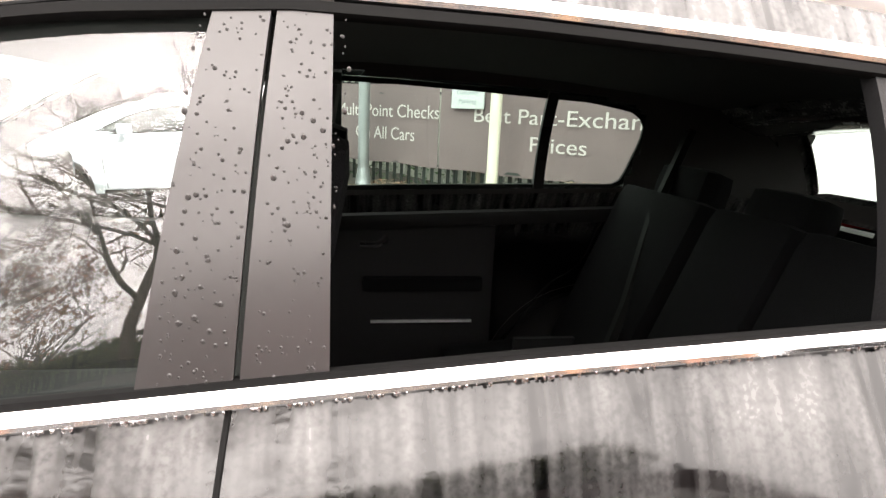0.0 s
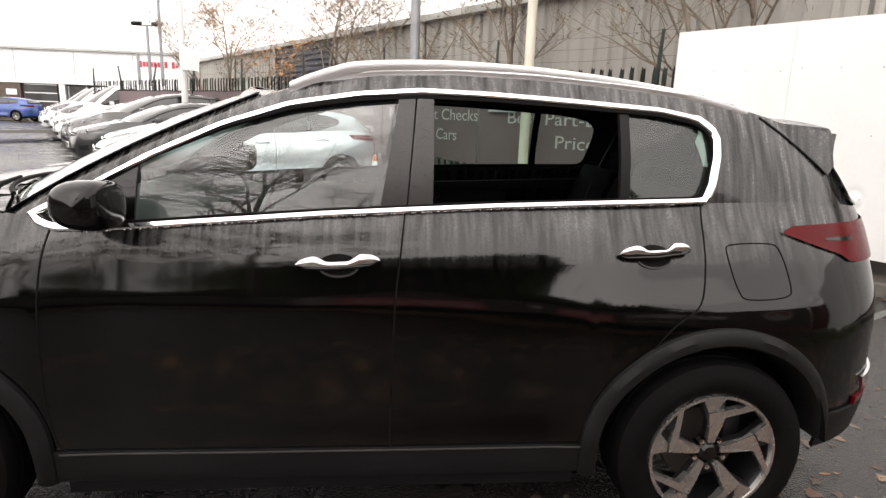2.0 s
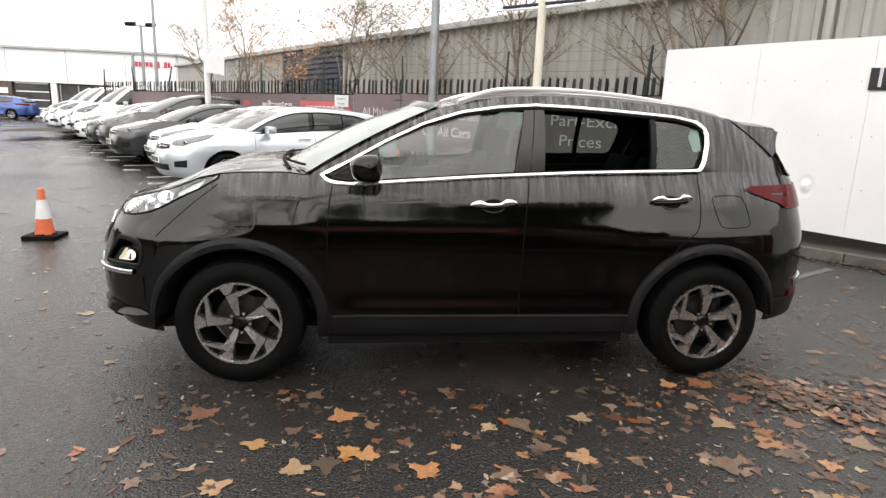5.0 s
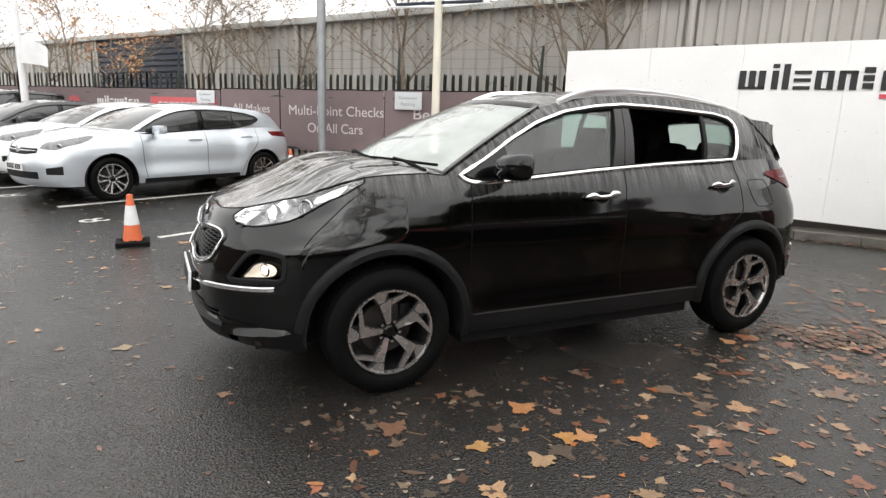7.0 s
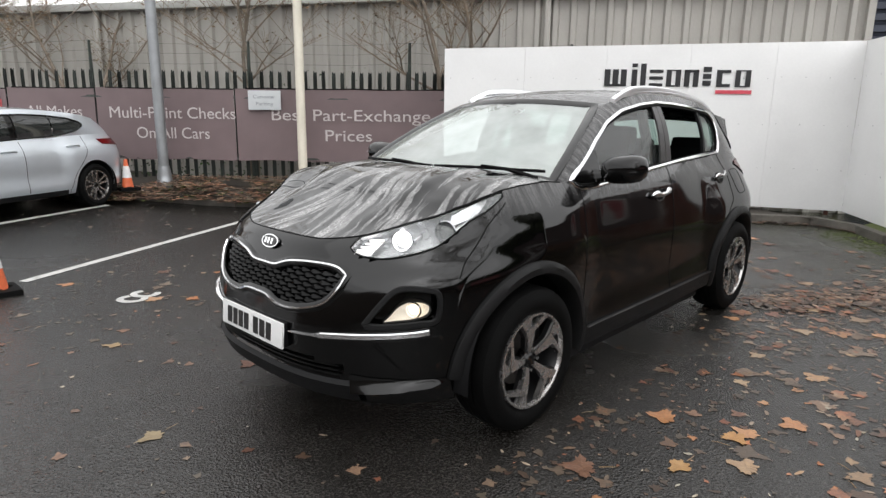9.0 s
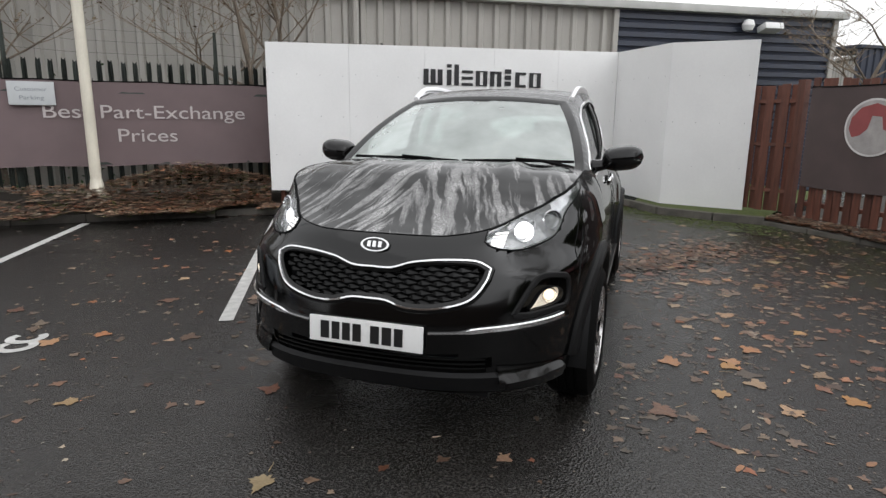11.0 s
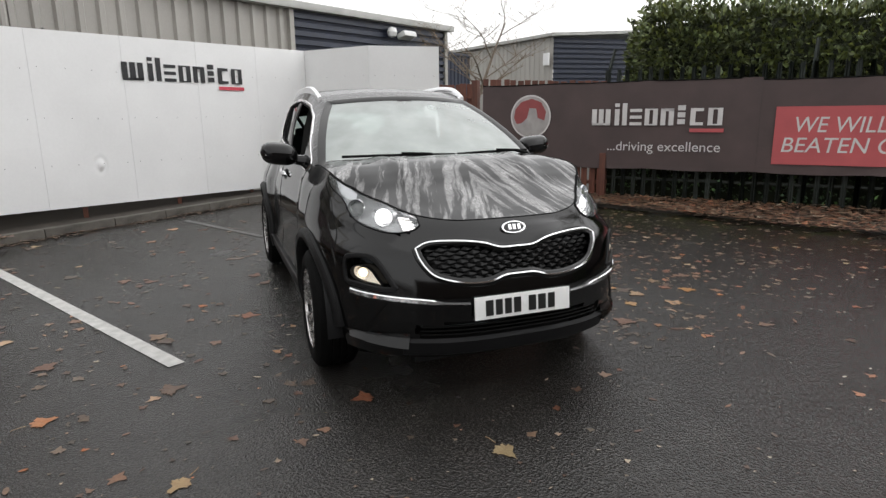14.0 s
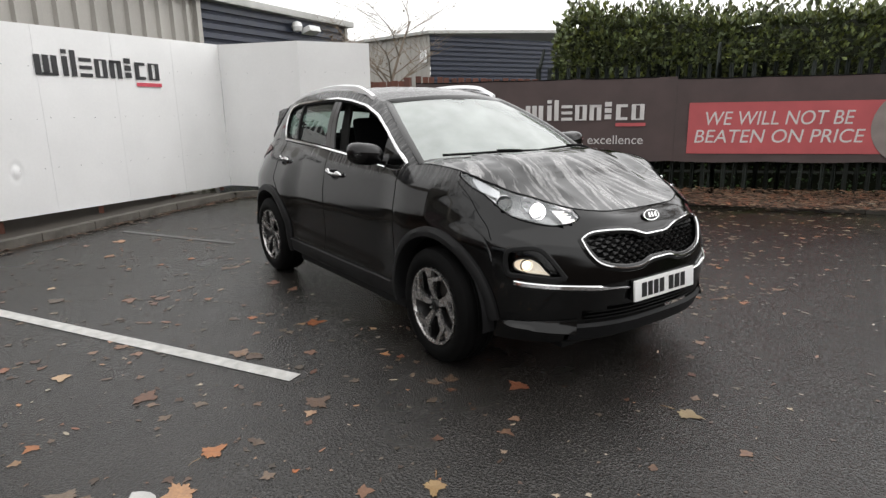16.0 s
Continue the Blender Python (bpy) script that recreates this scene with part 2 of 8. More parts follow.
def asphalt_mat():
    m = bpy.data.materials.new("wet_asphalt")
    m.use_nodes = True
    n, l = m.node_tree.nodes, m.node_tree.links
    b = n["Principled BSDF"]
    tc = n.new("ShaderNodeTexCoord")
    pud, grit, mid = (n.new("ShaderNodeTexNoise") for _ in range(3))
    vor = n.new("ShaderNodeTexVoronoi")
    pud.inputs["Scale"].default_value, pud.inputs["Detail"].default_value = 0.55, 5
    mid.inputs["Scale"].default_value, mid.inputs["Detail"].default_value = 4.0, 8
    grit.inputs["Scale"].default_value, grit.inputs["Detail"].default_value = 75.0, 7
    vor.inputs["Scale"].default_value = 95.0
    for q in (pud, grit, mid, vor):
        l.new(tc.outputs["Object"], q.inputs["Vector"])
    c1 = n.new("ShaderNodeMix")
    c1.data_type = "RGBA"
    c1.inputs[6].default_value, c1.inputs[7].default_value = (0.0065, 0.0060, 0.0054, 1), (0.023, 0.0211, 0.0192, 1)
    l.new(mid.outputs["Fac"], c1.inputs[0])
    c2 = n.new("ShaderNodeMix")
    c2.data_type, c2.blend_type = "RGBA", "MULTIPLY"
    c2.inputs[0].default_value = 0.75
    l.new(c1.outputs[2], c2.inputs[6])
    gr = n.new("ShaderNodeMapRange")
    gr.inputs["From Min"].default_value, gr.inputs["From Max"].default_value = 0.34, 0.68
    gr.inputs["To Min"].default_value, gr.inputs["To Max"].default_value = 0.05, 3.0
    l.new(grit.outputs["Fac"], gr.inputs["Value"])
    l.new(gr.outputs[0], c2.inputs[7])
    # a film of green algae where the tarmac meets the hedge side
    off, dot, near, patch, keep, moss = (n.new(k) for k in ("ShaderNodeVectorMath", "ShaderNodeVectorMath", "ShaderNodeMapRange", "ShaderNodeMapRange", "ShaderNodeMath", "ShaderNodeMix"))
    off.operation, off.inputs[1].default_value = "SUBTRACT", (5.07, -3.10, 0)
    dot.operation, dot.inputs[1].default_value = "DOT_PRODUCT", (-0.637, 0.771, 0)
    near.inputs["From Min"].default_value, near.inputs["From Max"].default_value = 3.0, 1.2
    patch.inputs["From Min"].default_value, patch.inputs["From Max"].default_value = 0.42, 0.62
    keep.operation = "MULTIPLY"
    moss.data_type = "RGBA"
    moss.inputs[7].default_value = (0.030, 0.034, 0.010, 1)
    l.new(tc.outputs["Object"], off.inputs[0])
    l.new(off.outputs[0], dot.inputs[0])
    l.new(dot.outputs["Value"], near.inputs["Value"])
    l.new(mid.outputs["Fac"], patch.inputs["Value"])
    l.new(near.outputs[0], keep.inputs[0])
    l.new(patch.outputs[0], keep.inputs[1])
    l.new(keep.outputs[0], moss.inputs[0])
    l.new(c2.outputs[2], moss.inputs[6])
    l.new(moss.outputs[2], b.inputs["Base Color"])
    rr = n.new("ShaderNodeMapRange")
    rr.inputs["From Min"].default_value, rr.inputs["From Max"].default_value = 0.35, 0.65
    rr.inputs["To Min"].default_value, rr.inputs["To Max"].default_value = 0.09, 0.30
    l.new(pud.outputs["Fac"], rr.inputs["Value"])
    l.new(rr.outputs[0], b.inputs["Roughness"])
    bp = n.new("ShaderNodeBump")
    bp.inputs["Strength"].default_value, bp.inputs["Distance"].default_value = 0.75, 0.0045
    sm = n.new("ShaderNodeMath")
    sm.operation = "ADD"
    l.new(vor.outputs["Distance"], sm.inputs[0])
    l.new(grit.outputs["Fac"], sm.inputs[1])
    l.new(sm.outputs[0], bp.inputs["Height"])
    l.new(bp.outputs[0], b.inputs["Normal"])
    b.inputs["Specular IOR Level"].default_value = 0.5
    return m


M = {}
M["asphalt"] = asphalt_mat()
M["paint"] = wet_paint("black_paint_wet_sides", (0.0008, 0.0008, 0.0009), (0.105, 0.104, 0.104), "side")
# streak colour is lifted well above dirty water, to imitate scattered sky light
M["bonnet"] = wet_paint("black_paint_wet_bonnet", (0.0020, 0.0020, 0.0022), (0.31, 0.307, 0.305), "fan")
M["cladding"] = mat("textured_black_plastic", (0.007, 0.007, 0.0073), 0.5, bump=0.25, bscale=400, vary=0.2, spec=0.22)
M["gloss_black"] = mat("gloss_black_plastic", (0.003, 0.003, 0.003), 0.14, vary=0.1, coat=0.4, rvary=0.04, spec=0.2)
M["pillar"] = mat("satin_black_pillar_film", (0.03, 0.028, 0.028), 0.32, vary=0.1, rvary=0.05)
M["rubber"] = mat("black_rubber_seal", (0.004, 0.004, 0.004), 0.7, vary=0.1, rvary=0.1, spec=0.1)
M["tyre"] = mat("tyre_rubber", (0.004, 0.004, 0.004), 0.7, bump=0.3, bscale=120, vary=0.25, spec=0.08)
M["chrome"] = mat("bright_chrome", (0.86, 0.86, 0.87), 0.10, 1.0, vary=0.03, rvary=0.05)
M["handle_chrome"] = mat("satin_chrome_handle", (0.84, 0.84, 0.85), 0.24, 1.0, vary=0.03, rvary=0.05)
M["satin_silver"] = mat("satin_silver_rail", (0.88, 0.88, 0.89), 0.42, 1.0, vary=0.04, rvary=0.05)
M["alloy"] = mat("machined_alloy", (0.52, 0.505, 0.495), 0.27, 0.9, vary=0.04, scale=20, rvary=0.03)
M["alloy_dark"] = mat("dark_alloy_pockets", (0.008, 0.008, 0.0085), 0.35, vary=0.2)
M["disc"] = mat("brake_disc_steel", (0.075, 0.070, 0.066), 0.5, 0.8, vary=0.2)
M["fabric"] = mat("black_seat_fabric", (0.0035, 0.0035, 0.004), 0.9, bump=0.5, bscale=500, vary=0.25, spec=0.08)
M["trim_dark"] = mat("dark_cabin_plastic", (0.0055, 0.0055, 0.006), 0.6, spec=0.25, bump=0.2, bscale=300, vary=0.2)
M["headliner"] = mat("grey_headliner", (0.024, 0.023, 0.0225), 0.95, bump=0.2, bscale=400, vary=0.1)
M["glass"] = glass("clear_car_glass", (0.66, 0.77, 0.74), 1.85, 0.0, 0.018)
M["glass_dark"] = glass("tinted_car_glass", (0.40, 0.52, 0.47), 1.75, 0.0, 0.03)
M["hatch_glass"] = glass("heated_rear_glass", (0.52, 0.62, 0.58), 1.6, 0.0, 0.02)
# heavy pale film whitens this pane in imitation of reflected sky
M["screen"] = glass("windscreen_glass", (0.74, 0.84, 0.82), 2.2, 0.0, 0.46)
M["grille"] = mat("satin_black_grille", (0.003, 0.003, 0.003), 0.24, vary=0.1, spec=0.22)
M["lens"] = glass("clear_lamp_lens", (0.96, 0.97, 0.97), 1.6)
# slight white film stands in for sky mirrored by the lens
M["lamp_lens"] = glass("headlamp_lens", (0.93, 0.94, 0.94), 1.75, 0.02, 0.07)
M["red_lens"] = mat("red_lamp_lens", (0.085, 0.002, 0.003), 0.2, coat=0.0, spec=0.12, vary=0.15, rvary=0.04)
M["lamp_bowl"] = mat("satin_lamp_bowl", (0.36, 0.36, 0.37), 0.26, 0.6, vary=0.08, scale=12)
M["car_window"] = mat("dark_car_window", (0.012, 0.015, 0.015), 0.06, vary=0.2, rvary=0.02, coat=1.0)
M["reflector"] = mat("lamp_reflector", (0.62, 0.62, 0.64), 0.14, 1.0, vary=0.05, rvary=0.04)
M["lamp_on"] = glowing("lit_lamp_white", (1.0, 0.97, 0.92), 5.0)
M["lamp_bars"] = glowing("lit_daylight_bars", (1.0, 0.95, 0.90), 1.1)
M["lamp_dark"] = mat("dark_headlamp", (0.10, 0.10, 0.105), 0.15, 0.3, vary=0.6, scale=14, coat=1.0)
M["lamp_warm"] = glowing("lit_lamp_warm", (1.0, 0.86, 0.66), 1.8)
# bowl emits in place of the bulb light it would reflect
M["fog_bowl"] = glowing("fog_reflector_glow", (0.70, 0.62, 0.50), 0.45)
M["projector"] = mat("dark_projector_glass", (0.05, 0.05, 0.055), 0.08, vary=0.1, coat=1.0, rvary=0.02)
M["plate"] = mat("white_reflective_plate", (0.78, 0.78, 0.77), 0.3, vary=0.04)
M["plate_black"] = mat("plate_black_bars", (0.012, 0.012, 0.012), 0.35)
M["white_panel"] = mat("white_painted_panel", (0.76, 0.76, 0.755), 0.38, vary=0.05, scale=1.2, bump=0.03, bscale=30, rvary=0.08)
M["black_vinyl"] = mat("black_vinyl", (0.014, 0.014, 0.016), 0.4)
M["red_vinyl"] = mat("red_vinyl", (0.55, 0.06, 0.09), 0.45)
M["steel_bolt"] = mat("dull_bolt", (0.32, 0.32, 0.32), 0.5, 0.7)
M["banner"] = mat("faded_mauve_mesh_banner", (0.155, 0.115, 0.118), 0.8, vary=0.12, scale=2.0, bump=0.4, bscale=350)
M["banner_r"] = mat("dark_brown_mesh_banner", (0.076, 0.054, 0.052), 0.75, vary=0.2, scale=2.5, bump=0.4, bscale=350)
M["banner_red"] = mat("faded_red_print", (0.45, 0.092, 0.098), 0.7, vary=0.12, scale=3, bump=0.3, bscale=350)
M["emblem_red"] = mat("dull_red_print", (0.26, 0.065, 0.065), 0.75, vary=0.15, scale=5)
M["emblem_grey"] = mat("grey_white_print", (0.36, 0.34, 0.33), 0.75, vary=0.2, scale=7)
M["emblem_pale"] = mat("faded_beige_print", (0.24, 0.205, 0.19), 0.75, vary=0.15, scale=5)
M["banner_text"] = mat("pale_print", (0.50, 0.46, 0.45), 0.75, vary=0.06, scale=8)
M["banner_white"] = mat("white_print", (0.60, 0.58, 0.57), 0.75, vary=0.08, scale=8)
M["palisade"] = mat("green_black_palisade_steel", (0.032, 0.039, 0.034), 0.5, 0.3, vary=0.35, scale=9, obj=0.3, bump=0.2)
M["timber"] = mat("red_brown_stained_timber", (0.105, 0.038, 0.024), 0.7, vary=0.35, scale=5, stretch=(6, 6, 0.7), bump=0.5, bscale=60, obj=0.25)
M["kerb"] = mat("weathered_concrete_kerb", (0.078, 0.071, 0.061), 0.75, vary=0.45, scale=7, bump=0.5, bscale=120, obj=0.15)
M["pale_concrete"] = mat("pale_broken_concrete", (0.20, 0.19, 0.175), 0.8, color2=(0.36, 0.345, 0.32), scale=9, bump=0.7, bscale=110)
M["soil"] = mat("damp_soil", (0.026, 0.021, 0.017), 0.85, color2=(0.046, 0.038, 0.029), scale=5, bump=0.9, bscale=50)
M["moss"] = mat("moss", (0.045, 0.062, 0.012), 0.95, color2=(0.09, 0.11, 0.025), scale=9, bump=0.8, bscale=150)
M["line"] = mat("worn_white_road_paint", (0.33, 0.33, 0.315), 0.55, color2=(0.58, 0.57, 0.55), scale=14, bump=0.5, bscale=150)
M["line_old"] = mat("faded_road_paint", (0.045, 0.045, 0.043), 0.6, color2=(0.13, 0.13, 0.125), scale=12, bump=0.5, bscale=150)
M["clad_wall"] = mat("grey_beige_profiled_steel", (0.36, 0.345, 0.315), 0.5, vary=0.13, scale=1.5, stretch=(1, 1, 0.3), bump=0.05)
M["clad_dark"] = mat("dark_navy_louvres", (0.020, 0.026, 0.045), 0.45, vary=0.2, scale=4)
M["roof_edge"] = mat("pale_grey_roof_flashing", (0.42, 0.42, 0.40), 0.5, vary=0.15, scale=3)
M["showroom"] = mat("white_cladding_panels", (0.80, 0.80, 0.80), 0.4, vary=0.04, scale=0.5)
M["dark_brick"] = mat("dark_brown_plinth", (0.10, 0.075, 0.06), 0.8, vary=0.25, scale=3)
M["shop_glass"] = mat("dark_shop_glass", (0.06, 0.06, 0.06), 0.12, vary=0.4, scale=0.8)
M["pole_cream"] = mat("cream_painted_pole", (0.66, 0.62, 0.52), 0.45, vary=0.14, scale=6, stretch=(1, 1, 0.3))
M["pole_grey"] = mat("galvanised_pole", (0.28, 0.29, 0.30), 0.45, 0.6, vary=0.15, scale=5)
M["sign_face"] = mat("grey_white_sign", (0.50, 0.52, 0.53), 0.45, vary=0.05)
M["sign_text"] = mat("grey_sign_print", (0.22, 0.24, 0.26), 0.5)
M["bark"] = mat("grey_brown_bark", (0.20, 0.165, 0.13), 0.9, vary=0.35, scale=9, stretch=(2, 2, 0.4), bump=0.9, bscale=60)
M["twig"] = mat("pale_brown_twigs", (0.20, 0.155, 0.11), 0.9, vary=0.3, scale=9)
M["dry_leaf"] = mat("dry_hanging_leaves", (0.14, 0.085, 0.035), 0.8, vary=0.2, isle=0.5)
M["rust_leaf"] = mat("orange_hanging_leaves", (0.40, 0.17, 0.04), 0.8, vary=0.2, isle=0.4)
M["hedge"] = mat("laurel_leaves", (0.120, 0.148, 0.036), 0.38, vary=0.3, scale=4, isle=0.65)
# near-black colour that stands in for the shade inside a hedge
M["hedge_core"] = mat("hedge_painted_shade", (0.016, 0.020, 0.008), 0.95)
M["ivy"] = mat("ivy_leaves", (0.045, 0.10, 0.025), 0.5, vary=0.3, isle=0.5)
M["leaf_a"] = mat("wet_orange_leaf", (0.20, 0.075, 0.020), 0.38, color2=(0.36, 0.15, 0.035), scale=55, bump=0.4, bscale=90, isle=0.35)
M["leaf_b"] = mat("wet_russet_leaf", (0.085, 0.038, 0.020), 0.42, color2=(0.175, 0.082, 0.038), scale=45, bump=0.5, bscale=90, isle=0.55)
M["leaf_c"] = mat("pale_yellow_leaf", (0.24, 0.12, 0.03), 0.4, color2=(0.36, 0.22, 0.07), scale=25, bump=0.4, bscale=90, isle=0.3)
M["leaf_d"] = mat("bleached_leaf", (0.20, 0.15, 0.10), 0.5, color2=(0.34, 0.28, 0.20), scale=25, bump=0.3, bscale=90, isle=0.25)
M["leaf_p"] = mat("heaped_orange_brown_leaf", (0.15, 0.062, 0.028), 0.5, color2=(0.30, 0.145, 0.066), scale=40, bump=0.5, bscale=90, isle=0.5)
M["leaf_e"] = mat("rotting_leaf", (0.045, 0.026, 0.015), 0.45, color2=(0.085, 0.05, 0.028), scale=25, bump=0.4, bscale=90, isle=0.4)
M["cone"] = mat("orange_cone_plastic", (0.62, 0.135, 0.05), 0.5, vary=0.15, scale=10)
M["cone_white"] = mat("white_cone_sleeve", (0.66, 0.66, 0.66), 0.45, vary=0.12, scale=10)
M["flag"] = mat("white_flag_cloth", (0.7, 0.7, 0.7), 0.8, vary=0.06)
M["silver_paint"] = mat("silver_car_paint", (0.58, 0.62, 0.66), 0.3, 0.6, vary=0.04, coat=1.0, scale=2, rvary=0.03)
M["white_paint"] = mat("white_car_paint", (0.74, 0.75, 0.76), 0.3, vary=0.03, coat=1.0, scale=2, rvary=0.03)
M["grey_paint"] = mat("dark_grey_car_paint", (0.010, 0.011, 0.013), 0.3, 0.0, vary=0.06, coat=1.0, scale=2, rvary=0.03)
M["blue_paint"] = mat("blue_car_paint", (0.02, 0.06, 0.24), 0.3, 0.3, vary=0.06, coat=1.0, scale=2, rvary=0.03)
M["taupe_paint"] = mat("grey_taupe_car_paint", (0.055, 0.052, 0.050), 0.3, 0.2, vary=0.05, coat=1.0, scale=2, rvary=0.03)
# the haze of distance is mixed into this pale grey
M["backdrop"] = mat("far_woods_haze_tint", (0.30, 0.29, 0.28), 0.95, vary=0.15, scale=0.3)

# ---- geometry helpers ----
def link_mesh(name, verts, faces, material, parent=None, label="", smooth=True):
    me = bpy.data.meshes.new(name)
    me.from_pydata([tuple(v) for v in verts], [], faces)
    if smooth:
        me.polygons.foreach_set("use_smooth", [True] * len(me.polygons))
    me.materials.append(material)
    me.update()
    ob = new(name, me)
    ob.parent = parent
    if label:
        ob["label"] = label
    return ob


def part(name, bm, material, parent=None, label="", smooth=True, sharp=35):
    me = bpy.data.meshes.new(name)
    bmesh.ops.recalc_face_normals(bm, faces=bm.faces)
    if smooth:
        for f in bm.faces:
            f.smooth = True
        for e in bm.edges:
            if len(e.link_faces) == 2 and e.calc_face_angle(0) > radians(sharp):
                e.smooth = False
    bm.to_mesh(me)
    bm.free()
    me.materials.append(material)
    ob = new(name, me)
    ob.parent = parent
    if label:
        ob["label"] = label
    return ob


def thing(name, label, category, m=None, group="", kind=""):
    ob = new(name)
    ob.empty_display_size = 0.1
    if m is not None:
        ob.matrix_world = m
    return tagged(ob, label, category, group, kind)


def loft(rows, bm=None, keep=None, close=False):
    """A sheet through rows of points. keep(point) False drops a face whose middle it refuses."""
    bm = bm or bmesh.new()
    vs = [[bm.verts.new(p) for p in r] for r in rows]
    for i in range(len(rows) - 1):
        n = len(rows[i])
        for j in range(n if close else n - 1):
            q = [vs[i][j], vs[i][(j + 1) % n], vs[i + 1][(j + 1) % n], vs[i + 1][j]]
            if keep:
                c = sum((v.co for v in q), Vector()) / 4
                if not keep(c, i, j):
                    continue
            bm.faces.new(q)
    return bm


def tidy(bm, dist=1e-5):
    bmesh.ops.remove_doubles(bm, verts=bm.verts, dist=dist)
    loose = [v for v in bm.verts if not v.link_faces]
    bmesh.ops.delete(bm, geom=loose, context="VERTS")
    return bm


def shell(bm, thick):
    """Gives a sheet thickness."""
    bmesh.ops.recalc_face_normals(bm, faces=bm.faces)
    bmesh.ops.solidify(bm, geom=bm.faces[:], thickness=thick)
    return bm


def add_box(bm, c, s, rot=None, bevel=0.0):
    tmp = bmesh.new()
    bmesh.ops.create_cube(tmp, size=1.0)
    bmesh.ops.scale(tmp, vec=s, verts=tmp.verts)
    if bevel:
        bmesh.ops.bevel(tmp, geom=tmp.edges[:], offset=bevel, segments=2, affect="EDGES", profile=0.7)
    m = Matrix.Translation(c) @ (rot.to_4x4() if rot else Matrix())
    idx = {v: bm.verts.new(m @ v.co) for v in tmp.verts}
    for f in tmp.faces:
        bm.faces.new([idx[v] for v in f.verts])
    tmp.free()
    return bm


def add_tube(bm, pts, radii, sides=8, cap=True):
    pts = [Vector(p) for p in pts]
    if isinstance(radii, (int, float)):
        radii = [radii] * len(pts)
    rings, ref = [], None
    for i, p in enumerate(pts):
        d = (pts[min(i + 1, len(pts) - 1)] - pts[max(i - 1, 0)]).normalized()
        if ref is None:
            ref = d.orthogonal().normalized()
        ref = (ref - d * ref.dot(d))
        ref = ref.normalized() if ref.length > 1e-6 else d.orthogonal().normalized()
        o = d.cross(ref)
        rings.append([bm.verts.new(p + radii[i] * (math.cos(a) * ref + math.sin(a) * o))
                      for a in (2 * math.pi * k / sides for k in range(sides))])
    for a, b in zip(rings, rings[1:]):
        for k in range(sides):
            bm.faces.new((a[k], a[(k + 1) % sides], b[(k + 1) % sides], b[k]))
    if cap:
        bm.faces.new(rings[0][::-1])
        bm.faces.new(rings[-1])
    return bm


def add_lathe(bm, prof, seg=32, center=(0, 0, 0), axis="y"):
    """Turns (radius, along) pairs round an axis."""
    rings = []
    for r, a in prof:
        ring = []
        for k in range(seg):
            t = 2 * math.pi * k / seg
            p = {"y": (r * math.cos(t), a, r * math.sin(t)), "z": (r * math.cos(t), r * math.sin(t), a),
                 "x": (a, r * math.cos(t), r * math.sin(t))}[axis]
            ring.append(bm.verts.new(Vector(center) + Vector(p)))
        rings.append(ring)
    for a, b in zip(rings, rings[1:]):
        for k in range(seg):
            bm.faces.new((a[k], a[(k + 1) % seg], b[(k + 1) % seg], b[k]))
    return bm


def add_ribbon(bm, pts, outs, width, thick, close=False):
    """A flat bar swept along pts; outs point away from the surface it lies on."""
    n, rings = len(pts), []
    for i in range(n):
        a, b = (pts[i - 1], pts[(i + 1) % n]) if close else (pts[max(i - 1, 0)], pts[min(i + 1, n - 1)])
        d = (Vector(b) - Vector(a)).normalized()
        o = Vector(outs[i]).normalized()
        s = d.cross(o).normalized()
        w = width[i] if isinstance(width, (list, tuple)) else width
        p = Vector(pts[i])
        sec = [(-0.5, -0.5), (-0.5, 0.1), (-0.32, 0.5), (0.32, 0.5), (0.5, 0.1), (0.5, -0.5)]
        rings.append([bm.verts.new(p + s * (u * w) + o * (v * thick)) for u, v in sec])
    m = len(rings[0])
    for i in range(n if close else n - 1):
        a, b = rings[i], rings[(i + 1) % n]
        for k in range(m):
            bm.faces.new((a[k], a[(k + 1) % m], b[(k + 1) % m], b[k]))
    if not close:
        bm.faces.new(rings[0])
        bm.faces.new(rings[-1][::-1])
    return bm


def add_prism(bm, poly, place, depth):
    """A plate: poly in 2D, place(u, v, w) gives its point at depth w."""
    a = [bm.verts.new(place(u, v, 0)) for u, v in poly]
    b = [bm.verts.new(place(u, v, depth)) for u, v in poly]
    bm.faces.new(a)
    bm.faces.new(b[::-1])
    n = len(poly)
    for k in range(n):
        bm.faces.new((a[k], b[k], b[(k + 1) % n], a[(k + 1) % n]))
    return bm


def resample(pts, n, close=False):
    p = np.array([tuple(q) for q in pts], float)
    if close:
        p = np.vstack([p, p[:1]])
    d = np.concatenate([[0], np.cumsum(np.linalg.norm(np.diff(p, axis=0), axis=1))])
    t = np.linspace(0, d[-1], n + 1)[:-1] if close else np.linspace(0, d[-1], n)
    return np.column_stack([np.interp(t, d, p[:, k]) for k in range(p.shape[1])])


def smooth_curve(pts, n, close=False):
    """Catmull-Rom through pts, then evenly spaced."""
    p = [np.array(q, float) for q in pts]
    m, out = len(p), []
    for i in range(m if close else m - 1):
        g = (lambda k: p[k % m]) if close else (lambda k: p[min(max(k, 0), m - 1)])
        a, b, c, d = g(i - 1), g(i), g(i + 1), g(i + 2)
        for t in np.linspace(0, 1, 12, endpoint=False):
            out.append(0.5 * (2 * b + (c - a) * t + (2 * a - 5 * b + 4 * c - d) * t * t + (3 * b - a - 3 * c + d) * t ** 3))
    if not close:
        out.append(p[-1])
    return resample(out, n, close)


